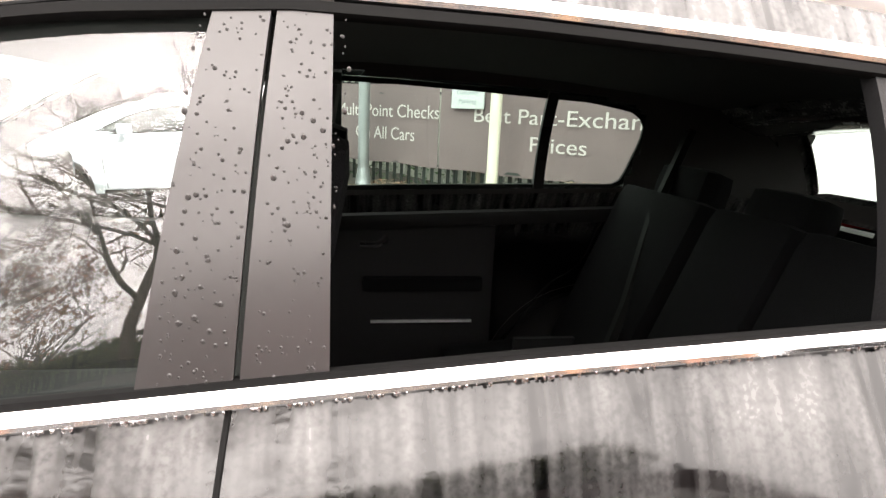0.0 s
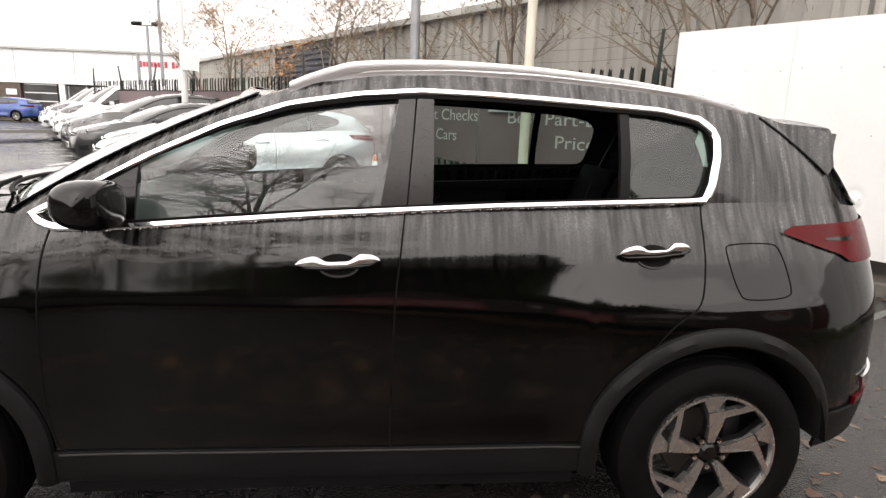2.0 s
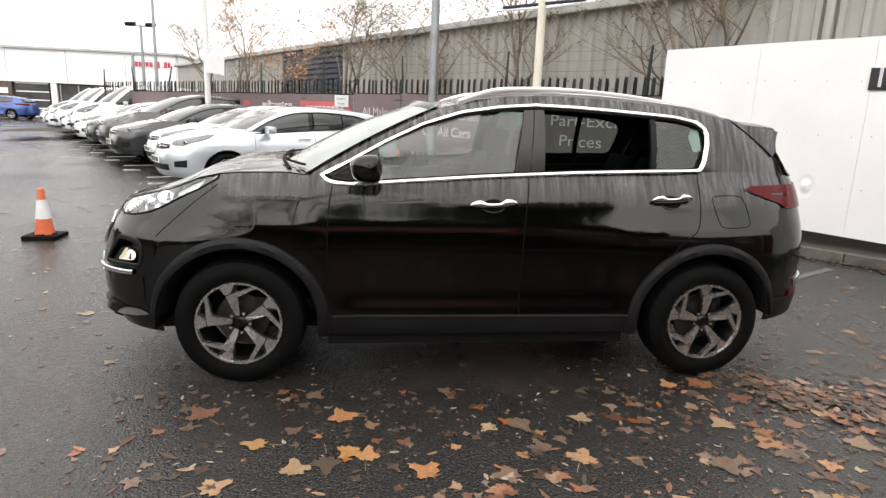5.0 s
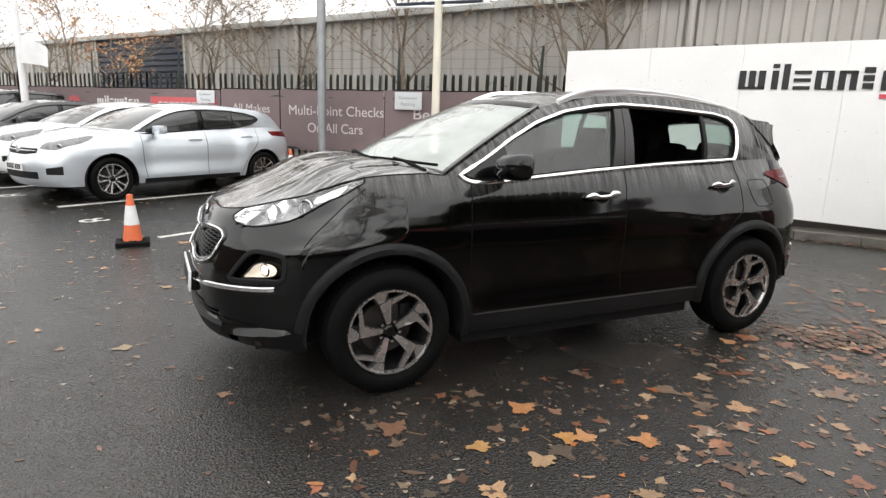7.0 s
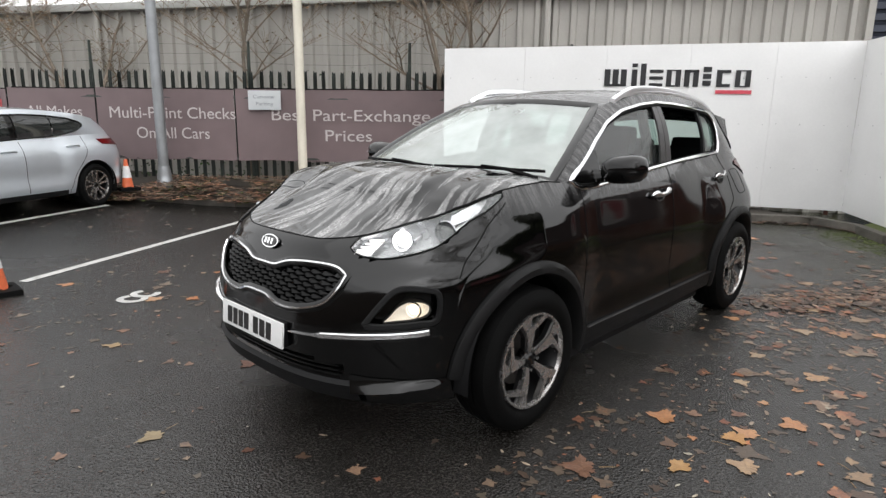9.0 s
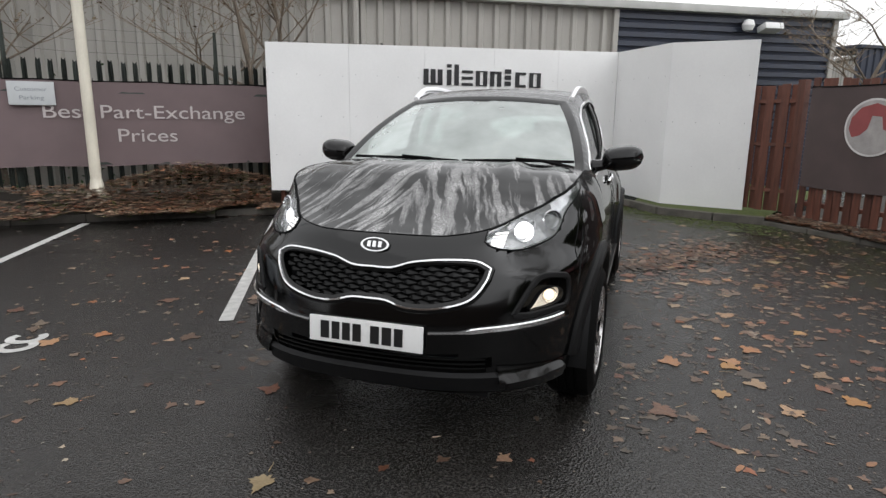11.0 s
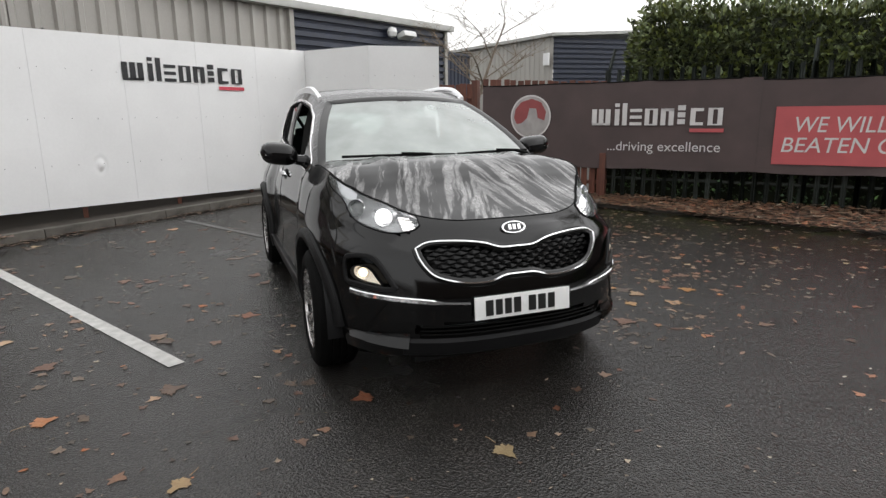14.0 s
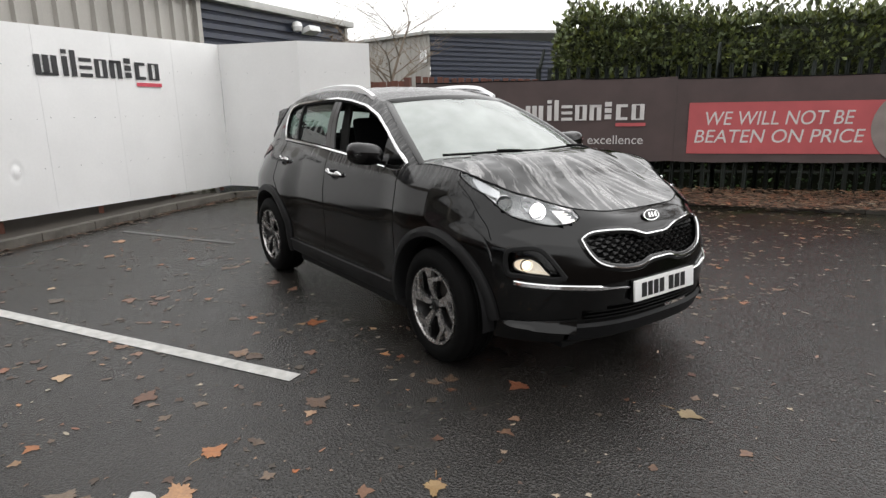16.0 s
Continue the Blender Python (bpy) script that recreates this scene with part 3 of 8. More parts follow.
def inside(poly, x, y):
    n, c = len(poly), False
    for i in range(n):
        (x1, y1), (x2, y2) = poly[i][:2], poly[i - 1][:2]
        if (y1 > y) != (y2 > y) and x < (x2 - x1) * (y - y1) / (y2 - y1) + x1:
            c = not c
    return c


def lerp_table(tab, v):
    return float(np.interp(v, [a for a, _ in tab], [b for _, b in tab]))


def letters(text, height, width, origin, right, up, material, parent, name, lift=0.006, slant=0.0):
    """Raised lettering in the built-in font, fitted to a width, base line at origin."""
    cu = bpy.data.curves.new(name, "FONT")
    cu.body, cu.size, cu.extrude, cu.shear = text, 1.0, 0.0015, slant
    tmp = new(name + "_tmp", cu)
    me = bpy.data.meshes.new_from_object(tmp.evaluated_get(bpy.context.evaluated_depsgraph_get()))
    bpy.data.objects.remove(tmp)
    co = np.array([v.co[:] for v in me.vertices])
    lo, hi = co.min(0), co.max(0)
    capital = 0.70
    r, u = Vector(right).normalized(), Vector(up).normalized()
    o = r.cross(u)
    for v in me.vertices:
        x = (v.co.x - lo[0]) / (hi[0] - lo[0]) * width
        y = v.co.y / capital * height
        v.co = Vector(origin) + r * x + u * y + o * (lift + v.co.z)
    me.materials.clear()
    me.materials.append(material)
    ob = new(name, me)
    ob.parent = parent
    return ob

# ---- ground ----
def step01(a, b, v):
    t = min(1, max(0, (v - a) / (b - a)))
    return t * t * (3 - 2 * t)


def ground_z(x, y):
    """The tarmac rises a little towards the rows of parked cars."""
    return 0.09 * step01(5.2, 7.4, -0.49 * x + 0.87 * y)


def axis_steps(lo, hi, fine, far):
    a = list(np.arange(lo, hi + 0.01, fine))
    return [-far, -far / 4, lo - 40] + a + [hi + 40, far / 4, far]


gx, gy = axis_steps(-14, 14, 0.7, 900), axis_steps(-12, 22, 0.7, 900)
ground = part("ground", loft([[(x, y, ground_z(x, y)) for x in gx] for y in gy]), M["asphalt"])
tagged(ground, "wet dark grey tarmac car park surface", "ground", kind="structure")


def dir2(a, b):
    v = Vector((b[0] - a[0], b[1] - a[1], 0))
    return v.normalized(), v.length


def flat_strip(name, a, b, width, material, label, lift=0.004, n=10):
    d, ln = dir2(a, b)
    s = Vector((-d.y, d.x, 0)) * width / 2
    rows = []
    for i in range(n + 1):
        p = Vector((a[0], a[1], 0)) + d * ln * i / n
        w = [0.02 * noise.noise((p.x * 7, p.y * 7, k)) for k in (0, 5)]
        rows.append([(q.x, q.y, ground_z(q.x, q.y) + lift) for q in (p - s * (1 + w[0]), p + s * (1 + w[1]))])
    ob = part(name, loft(rows), material)
    return tagged(ob, label, "road marking", "bay lines", "structure")


BAY = Vector((0.872, 0.489, 0))
ROWDIR = Vector((-0.489, 0.872, 0))
flat_strip("bay_line", (-1.05, 1.66), (2.95, 3.86), 0.10, M["line"], "worn white painted parking bay line")
flat_strip("bay_line", (-2.38, 3.74), (1.62, 5.92), 0.10, M["line"], "worn white painted parking bay line")
flat_strip("bay_line", (2.75, 0.84), (4.4, 1.75), 0.08, M["line_old"], "faded parking bay line beside the car")
for k in range(1, 14):
    o = Vector((-1.05, 1.66, 0)) + ROWDIR * 2.45 * (k + 1)
    p = o - BAY * 0.15
    flat_strip("bay_line", p, p + BAY * 3.6, 0.10, M["line"], "white painted parking bay line between cars")
bm = bmesh.new()
for cx, sgn in ((0.075, 1), (-0.075, 1)):
    arc = [(cx + 0.080 * math.cos(a), 0.095 * math.sin(a)) for a in np.linspace(-2.3, 2.3, 14)]
    outs = [(0, 0, 1)] * len(arc)
    add_ribbon(bm, [(u, v, 0.004) for u, v in ((p[1], p[0]) for p in arc)], outs, 0.055, 0.004)
num = part("bay_number", bm, M["line"])
num.matrix_world = pose(-1.83, 2.60, 0.001, 0, 0, 120)
tagged(num, "worn white bay number painted on tarmac", "road marking", kind="structure")
for k in range(1, 10):
    o = Vector((-1.05, 1.66, 0)) + ROWDIR * (2.45 * (k + 1) - 1.0) - BAY * 0.15
    copy_thing(num, pose(o.x, o.y, ground_z(o.x, o.y) + 0.001, 0, 0, 120))

# ---- kerbs and verges ----
KERB_LEFT = [(-11.0, 22.6), (-1.0, 9.35), (1.75, 6.05), (2.75, 4.75), (4.35, 2.65), (5.75, 0.85), (6.45, -0.3), (6.1, -0.95), (5.45, -1.35), (5.12, -2.1), (4.95, -2.75)]
KERB_RIGHT = [(4.95, -2.75), (3.9, -3.65), (2.5, -4.55), (0.5, -5.7), (-1.6, -6.75), (-7.0, -10.6)]


def kerb_run(name, pts, height, label, stone=0.9):
    root = thing(name, label, "kerb", kind="structure")
    for a, b in zip(pts, pts[1:]):
        d, ln = dir2(a, b)
        n = max(1, round(ln / stone))
        for i in range(n):
            p = Vector((a[0], a[1], 0)) + d * ln * (i + 0.5) / n
            bm = bmesh.new()
            add_box(bm, (0, 0, 0), (ln / n - 0.008, 0.13, height + 0.1), bevel=0.018)
            ob = part("kerbstone", bm, M["kerb"], root)
            g = ground_z(p.x, p.y)
            ob.matrix_world = pose(p.x, p.y, g + height / 2 - 0.05 + random.uniform(-0.004, 0.004), random.uniform(-0.8, 0.8), 0, math.degrees(math.atan2(d.y, d.x)) + random.uniform(-0.5, 0.5))
    return root


kerb_run("kerb_left", KERB_LEFT, 0.11, "worn grey concrete kerb with moss and leaves")
kerb_run("kerb_right", KERB_RIGHT, 0.06, "low mossy concrete kerb buried in leaves")

FL, FLD = Vector((4.0, 4.98, 0)), Vector((-0.662, 0.749, 0))      # palisade line behind the hoarding
FR, FRD = Vector((5.07, -3.10, 0)), Vector((-0.771, -0.637, 0))   # fence line beside the laurel hedge


def verge(name, inner, outer, z_in, z_out, material, label, deep=14.0, fall=0.0):
    a, b = resample(inner, 60), resample(outer, 60)
    rows = []
    for i, (p, q) in enumerate(zip(a, b)):
        row = []
        zo = z_out - fall * step01(0.55, 0.85, i / 59)
        for t in np.linspace(0, 1, 10):
            x, y = p + (q - p) * t
            row.append((x, y, z_in + (zo - z_in) * step01(0, 1, t) + 0.018 * noise.noise((x * 2.5, y * 2.5, 0)) * min(1, 4 * t) + ground_z(x, y) * (1 - t)))
        d = Vector((q[0] - p[0], q[1] - p[1], 0)).normalized()
        row.append((q[0] + d.x * deep, q[1] + d.y * deep, zo))
        rows.append(row)
    return tagged(part(name, loft(rows), material), label, "verge", kind="structure")


off = Vector((0.749, 0.662, 0)) * 0.15
verge("verge_left", KERB_LEFT[:8], [tuple((FL + FLD * s + off)[:2]) for s in (23, 8, 4, 2.6, 0, -2.0, -4.0, -4.6)], 0.10, 0.36, M["soil"], "leaf-strewn soil verge under the palisade fence", 4.0, 0.26)
verge("verge_corner", KERB_LEFT[7:], [(8.4, -1.5), (7.6, -2.0), (6.6, -2.6), (5.9, -3.2)], 0.10, 0.16, M["moss"], "mossy green strip below the white panels", 2.5)
offr = Vector((0.637, -0.771, 0)) * 0.15
verge("verge_right", KERB_RIGHT, [tuple((FR + FRD * s + offr)[:2]) for s in (-0.3, 1.6, 3.4, 6.0, 9.0, 16.0)], 0.05, 0.06, M["soil"], "damp soil verge covered in fallen leaves", 12.0)

# ---- white hoarding ----
HA, HB, HC, HD = (3.48, 4.28), (7.32, -0.50), (5.82, -1.36), (5.48, -2.52)
hoarding = thing("hoarding", "white painted panel hoarding with bolts and dents on the verge", "hoarding", group="")


def hoard_panel(a, b, za, zb, ta, tb, rows=(0.25, 0.52, 0.8), dent=None):
    d, ln = dir2(a, b)
    nrm = Vector((d.y, -d.x, 0))
    bm = bmesh.new()
    nu, nv = (56, 72) if dent else (16, 28)
    grid = []
    for j in range(nv + 1):
        v = j / nv
        row = []
        for i in range(nu + 1):
            u = i / nu
            lo, hi = za + (zb - za) * u, ta + (tb - ta) * u
            p = Vector((a[0], a[1], 0)) + d * (ln * (0.0012 + 0.9976 * u))
            w = 0.004 * noise.noise((p.x * 1.2, p.y * 1.2, v * 3)) + 0.006 * math.sin(u * math.pi) * noise.noise((p.x, v * 2, 7)) + 0.012 * max(0, 0.42 - v) * noise.noise((p.x * 4, p.y * 4, v * 9))
            if dent:
                q = ((u * ln - dent[0]) / 0.055) ** 2 + ((lo + (hi - lo) * v - dent[1]) / 0.075) ** 2
                w += 0.020 * math.exp(-q) - 0.016 * math.exp(-(q - 1.6) ** 2)
            row.append(p + nrm * w + Vector((0, 0, lo + (hi - lo) * v)))
        grid.append(row)
    loft(grid, bm)
    bmesh.ops.recalc_face_normals(bm, faces=bm.faces)
    if sum(f.normal.dot(nrm) for f in bm.faces) < 0:
        bmesh.ops.reverse_faces(bm, faces=bm.faces)
    bmesh.ops.solidify(bm, geom=bm.faces[:], thickness=0.03)
    panel = part("panel", bm, M["white_panel"], hoarding, sharp=50)
    for r in rows:
        for i in range(4):
            u = 0.08 + 0.28 * i
            p = Vector((a[0], a[1], 0)) + d * ln * u + nrm * 0.002
            p.z = za + (zb - za) * u + (ta + (tb - ta) * u - za) * r
            b2 = bmesh.new()
            add_lathe(b2, [(0.0, 0.004), (0.005, 0.003), (0.0065, 0.0)], 8, axis="y")
            ob = part("bolt", b2, M["steel_bolt"], panel)
            ob.matrix_world = Matrix.Translation(p) @ Vector((0, 1, 0)).rotation_difference(nrm).to_matrix().to_4x4()


for i in range(5):
    u0, u1 = i / 5, (i + 1) / 5
    pa = [HA[k] + (HB[k] - HA[k]) * u0 for k in (0, 1)]
    pb = [HA[k] + (HB[k] - HA[k]) * u1 for k in (0, 1)]
    hoard_panel(pa, pb, 0.32 - 0.2 * u0, 0.32 - 0.2 * u1, 2.48 + 0.13 * u0, 2.48 + 0.13 * u1, dent=(0.74, 0.80) if i == 1 else None)
hoard_panel(HB, HC, 0.12, 0.12, 2.61, 2.58)
hoard_panel(HC, HD, 0.12, 0.12, 2.58, 2.555)
for p in [(HA[0] + (HB[0] - HA[0]) * u, HA[1] + (HB[1] - HA[1]) * u) for u in (0.03, 0.28, 0.52, 0.76, 0.97)]:
    bm = bmesh.new()
    add_box(bm, (p[0] + 0.06, p[1] + 0.05, 1.2), (0.06, 0.06, 2.3), bevel=0.005)
    part("post", bm, M["timber"], hoarding, "timber post behind the panels")


def brand_blocks(name, origin, right, width, height, material, red, parent, lift):
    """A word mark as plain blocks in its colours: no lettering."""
    r, up = Vector(right).normalized(), Vector((0, 0, 1))
    o = r.cross(up)
    k, rot = width / 2.13, Matrix((r, o, up)).transposed()

    def block(x0, x1, z0, z1, hole=True):
        bm = bmesh.new()
        for (u0, u1, v0, v1) in ([(x0, x1, z0, z1)] if not hole else [(x0, x0 + 0.075, z0, z1), (x1 - 0.075, x1, z0, z1), (x0 + 0.075, x1 - 0.075, z0, z0 + 0.06), (x0 + 0.075, x1 - 0.075, z1 - 0.06, z1)]):
            add_box(bm, Vector(origin) + r * ((u0 + u1) / 2 * k) + up * ((v0 + v1) / 2 * height) + o * lift, ((u1 - u0) * k, 0.004, (v1 - v0) * height), rot)
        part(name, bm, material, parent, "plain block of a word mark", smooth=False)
    for x in (0.0, 0.12, 0.24):
        block(x, x + 0.085, 0.0, 0.74, False)
    block(0.0, 0.325, 0.0, 0.10, False)
    block(0.40, 0.48, 0, 0.74, False)
    block(0.40, 0.48, 0.84, 1.0, False)
    block(0.53, 0.61, 0, 1.0, False)
    block(0.66, 0.86, 0, 0.14, False), block(0.66, 0.86, 0.30, 0.44, False), block(0.66, 0.86, 0.60, 0.74, False)
    block(0.91, 1.12, 0, 0.74)
    block(1.17, 1.25, 0, 0.74, False), block(1.30, 1.38, 0, 0.74, False), block(1.17, 1.38, 0.62, 0.74, False)
    for z in (0.05, 0.35, 0.65):
        block(1.44, 1.56, z, z + 0.22, False)
    block(1.64, 1.72, 0, 0.74, False), block(1.72, 1.84, 0, 0.13, False), block(1.72, 1.84, 0.61, 0.74, False)
    block(1.91, 2.13, 0, 0.74)
    bm = bmesh.new()
    c = Vector(origin) + r * (1.90 * k) + up * (-0.22 * height) + o * lift
    add_box(bm, c, (0.52 * k, 0.004, 0.16 * height), Matrix((r, o, up)).transposed())
    part("underline", bm, red, parent, "red underline bar", smooth=False)


hd = dir2(HA, HB)[0]
brand_blocks("mark_block", Vector((HA[0], HA[1], 1.945)) + hd * 2.43, hd, 2.13, 0.33, M["black_vinyl"], M["red_vinyl"], hoarding, 0.014)

# broken concrete edging by the timber fence
slab_rng = random.Random(15)
for (ax, ay), (bx, by) in (((4.30, -3.52), (3.92, -3.86)), ((3.88, -3.92), (3.45, -4.12)), ((3.40, -4.13), (2.98, -4.22))):
    bm = bmesh.new()
    n = 9
    rows = []
    for i in range(n + 1):
        x, y = ax + (bx - ax) * i / n, ay + (by - ay) * i / n
        nx, ny = (by - ay), -(bx - ax)
        ln = math.hypot(nx, ny)
        w = (0.035 + 0.03 * slab_rng.random()) * (0.5 if i in (0, n) else 1)
        rows.append([Vector((x + nx / ln * k * w, y + ny / ln * k * w, z + 0.008 * slab_rng.random())) for k, z in ((-1, -0.05), (-0.95, 0.075), (0.1, 0.098), (0.9, 0.078), (1, -0.05))])
    loft(rows, bm)
    tagged(part("concrete_edging", bm, M["pale_concrete"], sharp=25), "pale broken concrete edging lying by the fence", "edging", "broken concrete edging")

# ---- palisade fences with banners ----
def pale_mesh(height):
    bm = bmesh.new()
    prof = [(-0.034, 0.0), (-0.016, 0.014), (0.0, 0.004), (0.016, 0.014), (0.034, 0.0)]
    base = [bm.verts.new((u, v, 0)) for u, v in prof]
    top = [bm.verts.new((u, v, height - 0.10)) for u, v in prof]
    tips = [bm.verts.new((u * 0.3 + s * 0.016, v + 0.01, height - (0.0 if s else 0.03))) for (u, v), s in zip(prof, (-1, -1, 0, 1, 1))]
    for a, b in ((base, top), (top, tips)):
        for k in range(4):
            bm.faces.new((a[k], a[k + 1], b[k + 1], b[k]))
    bmesh.ops.solidify(bm, geom=bm.faces[:], thickness=0.003)
    me = bpy.data.meshes.new("pale")
    bm.to_mesh(me)
    bm.free()
    me.materials.append(M["palisade"])
    return me


def palisade(name, o, d, s0, s1, base, height, label, front, ext=0.48, pitch=0.155):
    root = thing(name, label, "fence", kind="structure")
    me = pale_mesh(height)
    yaw = math.degrees(math.atan2(d.y, d.x))
    s = s0
    while s < s1:
        p = o + d * s
        ob = new("pale", me)
        ob.parent = root
        ob.matrix_world = pose(p.x, p.y, base + random.uniform(-0.012, 0.012), random.uniform(-0.8, 0.8), random.uniform(-0.8, 0.8), yaw + 180)
        s += pitch
    for h in (0.35, height - 0.45):
        bm = bmesh.new()
        a, b = o + d * s0, o + d * s1
        nrm = Vector((-d.y, d.x, 0)) * 0.03
        for e in (a, b):
            e.z = base + h
        add_tube(bm, [a + nrm, b + nrm], 0.026, 4)
        part("rail", bm, M["palisade"], root)
    n = int((s1 - s0) / 2.75)
    tops = []
    for i in range(n + 1):
        p = o + d * (s0 + i * 2.75)
        bm = bmesh.new()
        b = p - front * 0.06
        lean = Vector((-d.y, d.x, 0)) * random.uniform(-0.12, 0.12) + d * random.uniform(-0.08, 0.08)
        t = Vector((p.x, p.y, base + height + ext)) + lean
        add_tube(bm, [(b.x, b.y, base), (b.x, b.y, base + height - 0.05), t - front * 0.06], [0.035, 0.032, 0.022], 4)
        part("post", bm, M["palisade"], root)
        tops.append((Vector((b.x, b.y, base + height)), t))
    for f in (0.3, 0.65, 0.97):
        bm = bmesh.new()
        pts = []
        for (a0, a1), (b0, b1) in zip(tops, tops[1:]):
            for u in (0, 0.35, 0.7):
                q = (a0.lerp(a1, f)).lerp(b0.lerp(b1, f), u)
                q.z -= 0.05 * math.sin(u * math.pi)
                pts.append(q)
        if len(pts) > 2:
            add_tube(bm, pts, 0.0022, 4)
            part("barbed_wire", bm, M["palisade"], root, "sagging barbed wire strand")
    return root


palisade("fence_left", FL, FLD, -2.3, 22.5, 0.36, 1.83, "dark green steel palisade fence with barbed wire posts", Vector((-0.749, -0.662, 0)))
palisade("fence_right", FR + Vector((0.637, -0.771, 0)) * 0.05, FRD, 2.2, 17.0, 0.05, 2.02, "dark steel palisade fence in front of a laurel hedge", Vector((-0.637, 0.771, 0)), ext=0.3)


def banner(name, o, d, s0, s1, z0, z1, material, label, nrm, sag=0.02):
    bm, nu, nv = bmesh.new(), max(8, int((s1 - s0) / 0.09)), 14
    rows = []
    for j in range(nv + 1):
        v = j / nv
        row = []
        for i in range(nu + 1):
            s = s0 + (s1 - s0) * i / nu
            p = o + d * s
            edge = abs(2 * v - 1) ** 2
            w = 0.013 * noise.noise((s * 2.1, v * 1.1, 3)) + 0.008 * noise.noise((s * 7, v * 0.9, 9)) * (0.4 + edge) + 0.012 * max(0, 0.25 - v) * noise.noise((s * 5, v * 6, 1)) * 4
            z = z0 + (z1 - z0) * v - sag * math.sin(math.pi * ((s * 0.7) % 1.0)) * (1 if j in (0, nv) else 0.5) * (0.6 if v > 0.5 else 1.0)
            row.append(p + nrm * (0.05 + w) + Vector((0, 0, z)))
        rows.append(row)
    loft(rows, bm)
    ob = thing(name, label, "banner")
    bmesh.ops.recalc_face_normals(bm, faces=bm.faces)
    bmesh.ops.solidify(bm, geom=bm.faces[:], thickness=0.003)
    part("sheet", bm, material, ob)
    bm = bmesh.new()
    add_tube(bm, [r + nrm * 0.004 for r in rows[-1][::4]], 0.009, 5)
    part("hem", bm, M["rubber"], ob, "dark rolled top hem")
    for i in range(0, nu, 7):
        bm = bmesh.new()
        add_tube(bm, [rows[-1][i], rows[-1][i] + Vector((0, 0, 0.05)) - nrm * 0.06], 0.004, 4)
        part("cable_tie", bm, M["rubber"], ob)
    return ob


NL, NR = Vector((-0.749, -0.662, 0)), Vector((-0.637, 0.771, 0))
RL = -FLD


def on_left(s, z):
    return FL + FLD * s + NL * 0.066 + Vector((0, 0, z))


def on_right(s, z):
    return FR + FRD * s + NR * 0.066 + Vector((0, 0, z))


b1 = banner("banner", FL, FLD, -0.4, 3.42, 0.69, 1.90, M["banner"], "faded mauve mesh banner with part exchange offer", NL)
letters("Best Part-Exchange", 0.19, 2.72, on_left(2.80, 1.37), RL, (0, 0, 1), M["banner_text"], b1, "lettering")
letters("Prices", 0.19, 0.80, on_left(1.88, 1.03), RL, (0, 0, 1), M["banner_text"], b1, "lettering")
b2 = banner("banner", FL, FLD, 3.45, 5.86, 0.69, 1.89, M["banner"], "faded mauve mesh banner about car checks", NL)
letters("Multi-Point Checks", 0.19, 2.20, on_left(5.63, 1.38), RL, (0, 0, 1), M["banner_text"], b2, "lettering")
letters("On All Cars", 0.19, 1.28, on_left(5.18, 1.04), RL, (0, 0, 1), M["banner_text"], b2, "lettering")
b3 = banner("banner", FL, FLD, 5.89, 7.42, 0.69, 1.88, M["banner"], "faded mauve mesh banner about used cars", NL)
letters("All Makes", 0.17, 0.98, on_left(7.10, 1.40), RL, (0, 0, 1), M["banner_text"], b3, "lettering")
letters("Used Cars", 0.17, 0.98, on_left(7.10, 1.08), RL, (0, 0, 1), M["banner_text"], b3, "lettering")
b4 = banner("banner", FL, FLD, 7.45, 14.0, 0.69, 1.86, M["banner"], "faded mauve dealer banner with red print", NL)
bm = bmesh.new()
add_box(bm, on_left(8.5, 1.36) + NL * 0.004, (1.95, 0.004, 0.62), Matrix((RL, NL, Vector((0, 0, 1)))).transposed())
part("red_print", bm, M["banner_red"], b4, "red printed panel", smooth=False)
for z, w in ((1.50, 1.5), (1.27, 1.7)):
    bm = bmesh.new()
    for k in range(9):
        add_box(bm, on_left(8.5 + w / 2 - w * (k + 0.5) / 9, z) + NL * 0.008, (w / 9 * 0.7, 0.004, 0.12), Matrix((RL, NL, Vector((0, 0, 1)))).transposed())
    part("print_bars", bm, M["banner_text"], b4, "pale unreadable print", smooth=False)
brand_blocks("mark_block", on_left(11.2, 1.42), RL, 1.35, 0.24, M["banner_white"], M["banner_red"], b4, 0.006)
bm = bmesh.new()
add_prism(bm, [(0.24 * math.cos(a), 0.24 * math.sin(a)) for a in np.linspace(0, 2 * math.pi, 28, endpoint=False)], lambda u, v, w: on_left(12.0 - u, 1.42 + v) + NL * (0.004 + w), 0.003)
part("emblem", bm, M["banner_red"], b4, "plain round emblem", smooth=False)
banner("banner", FL, FLD, 14.1, 22.0, 0.69, 1.86, M["banner"], "faded mauve mesh banner on the fence", NL)

c1 = banner("banner", FR, FRD, 0.10, 4.36, 0.57, 1.875, M["banner_r"], "dark brown dealer banner with round emblem", NR)
for r0, mt, w, nm in ((0.35, "banner_white", 0.0, "emblem_ring"), (0.325, "emblem_grey", 0.003, "emblem_disc")):
    bm = bmesh.new()
    add_prism(bm, [(r0 * math.cos(a), r0 * math.sin(a)) for a in np.linspace(0, 2 * math.pi, 36, endpoint=False)], lambda u, v, q: on_right(0.98 + u, 1.36 + v) + NR * (0.003 + w + q), 0.003)
    part(nm, bm, M[mt], c1, "plain round red and white emblem", smooth=False)
bm = bmesh.new()
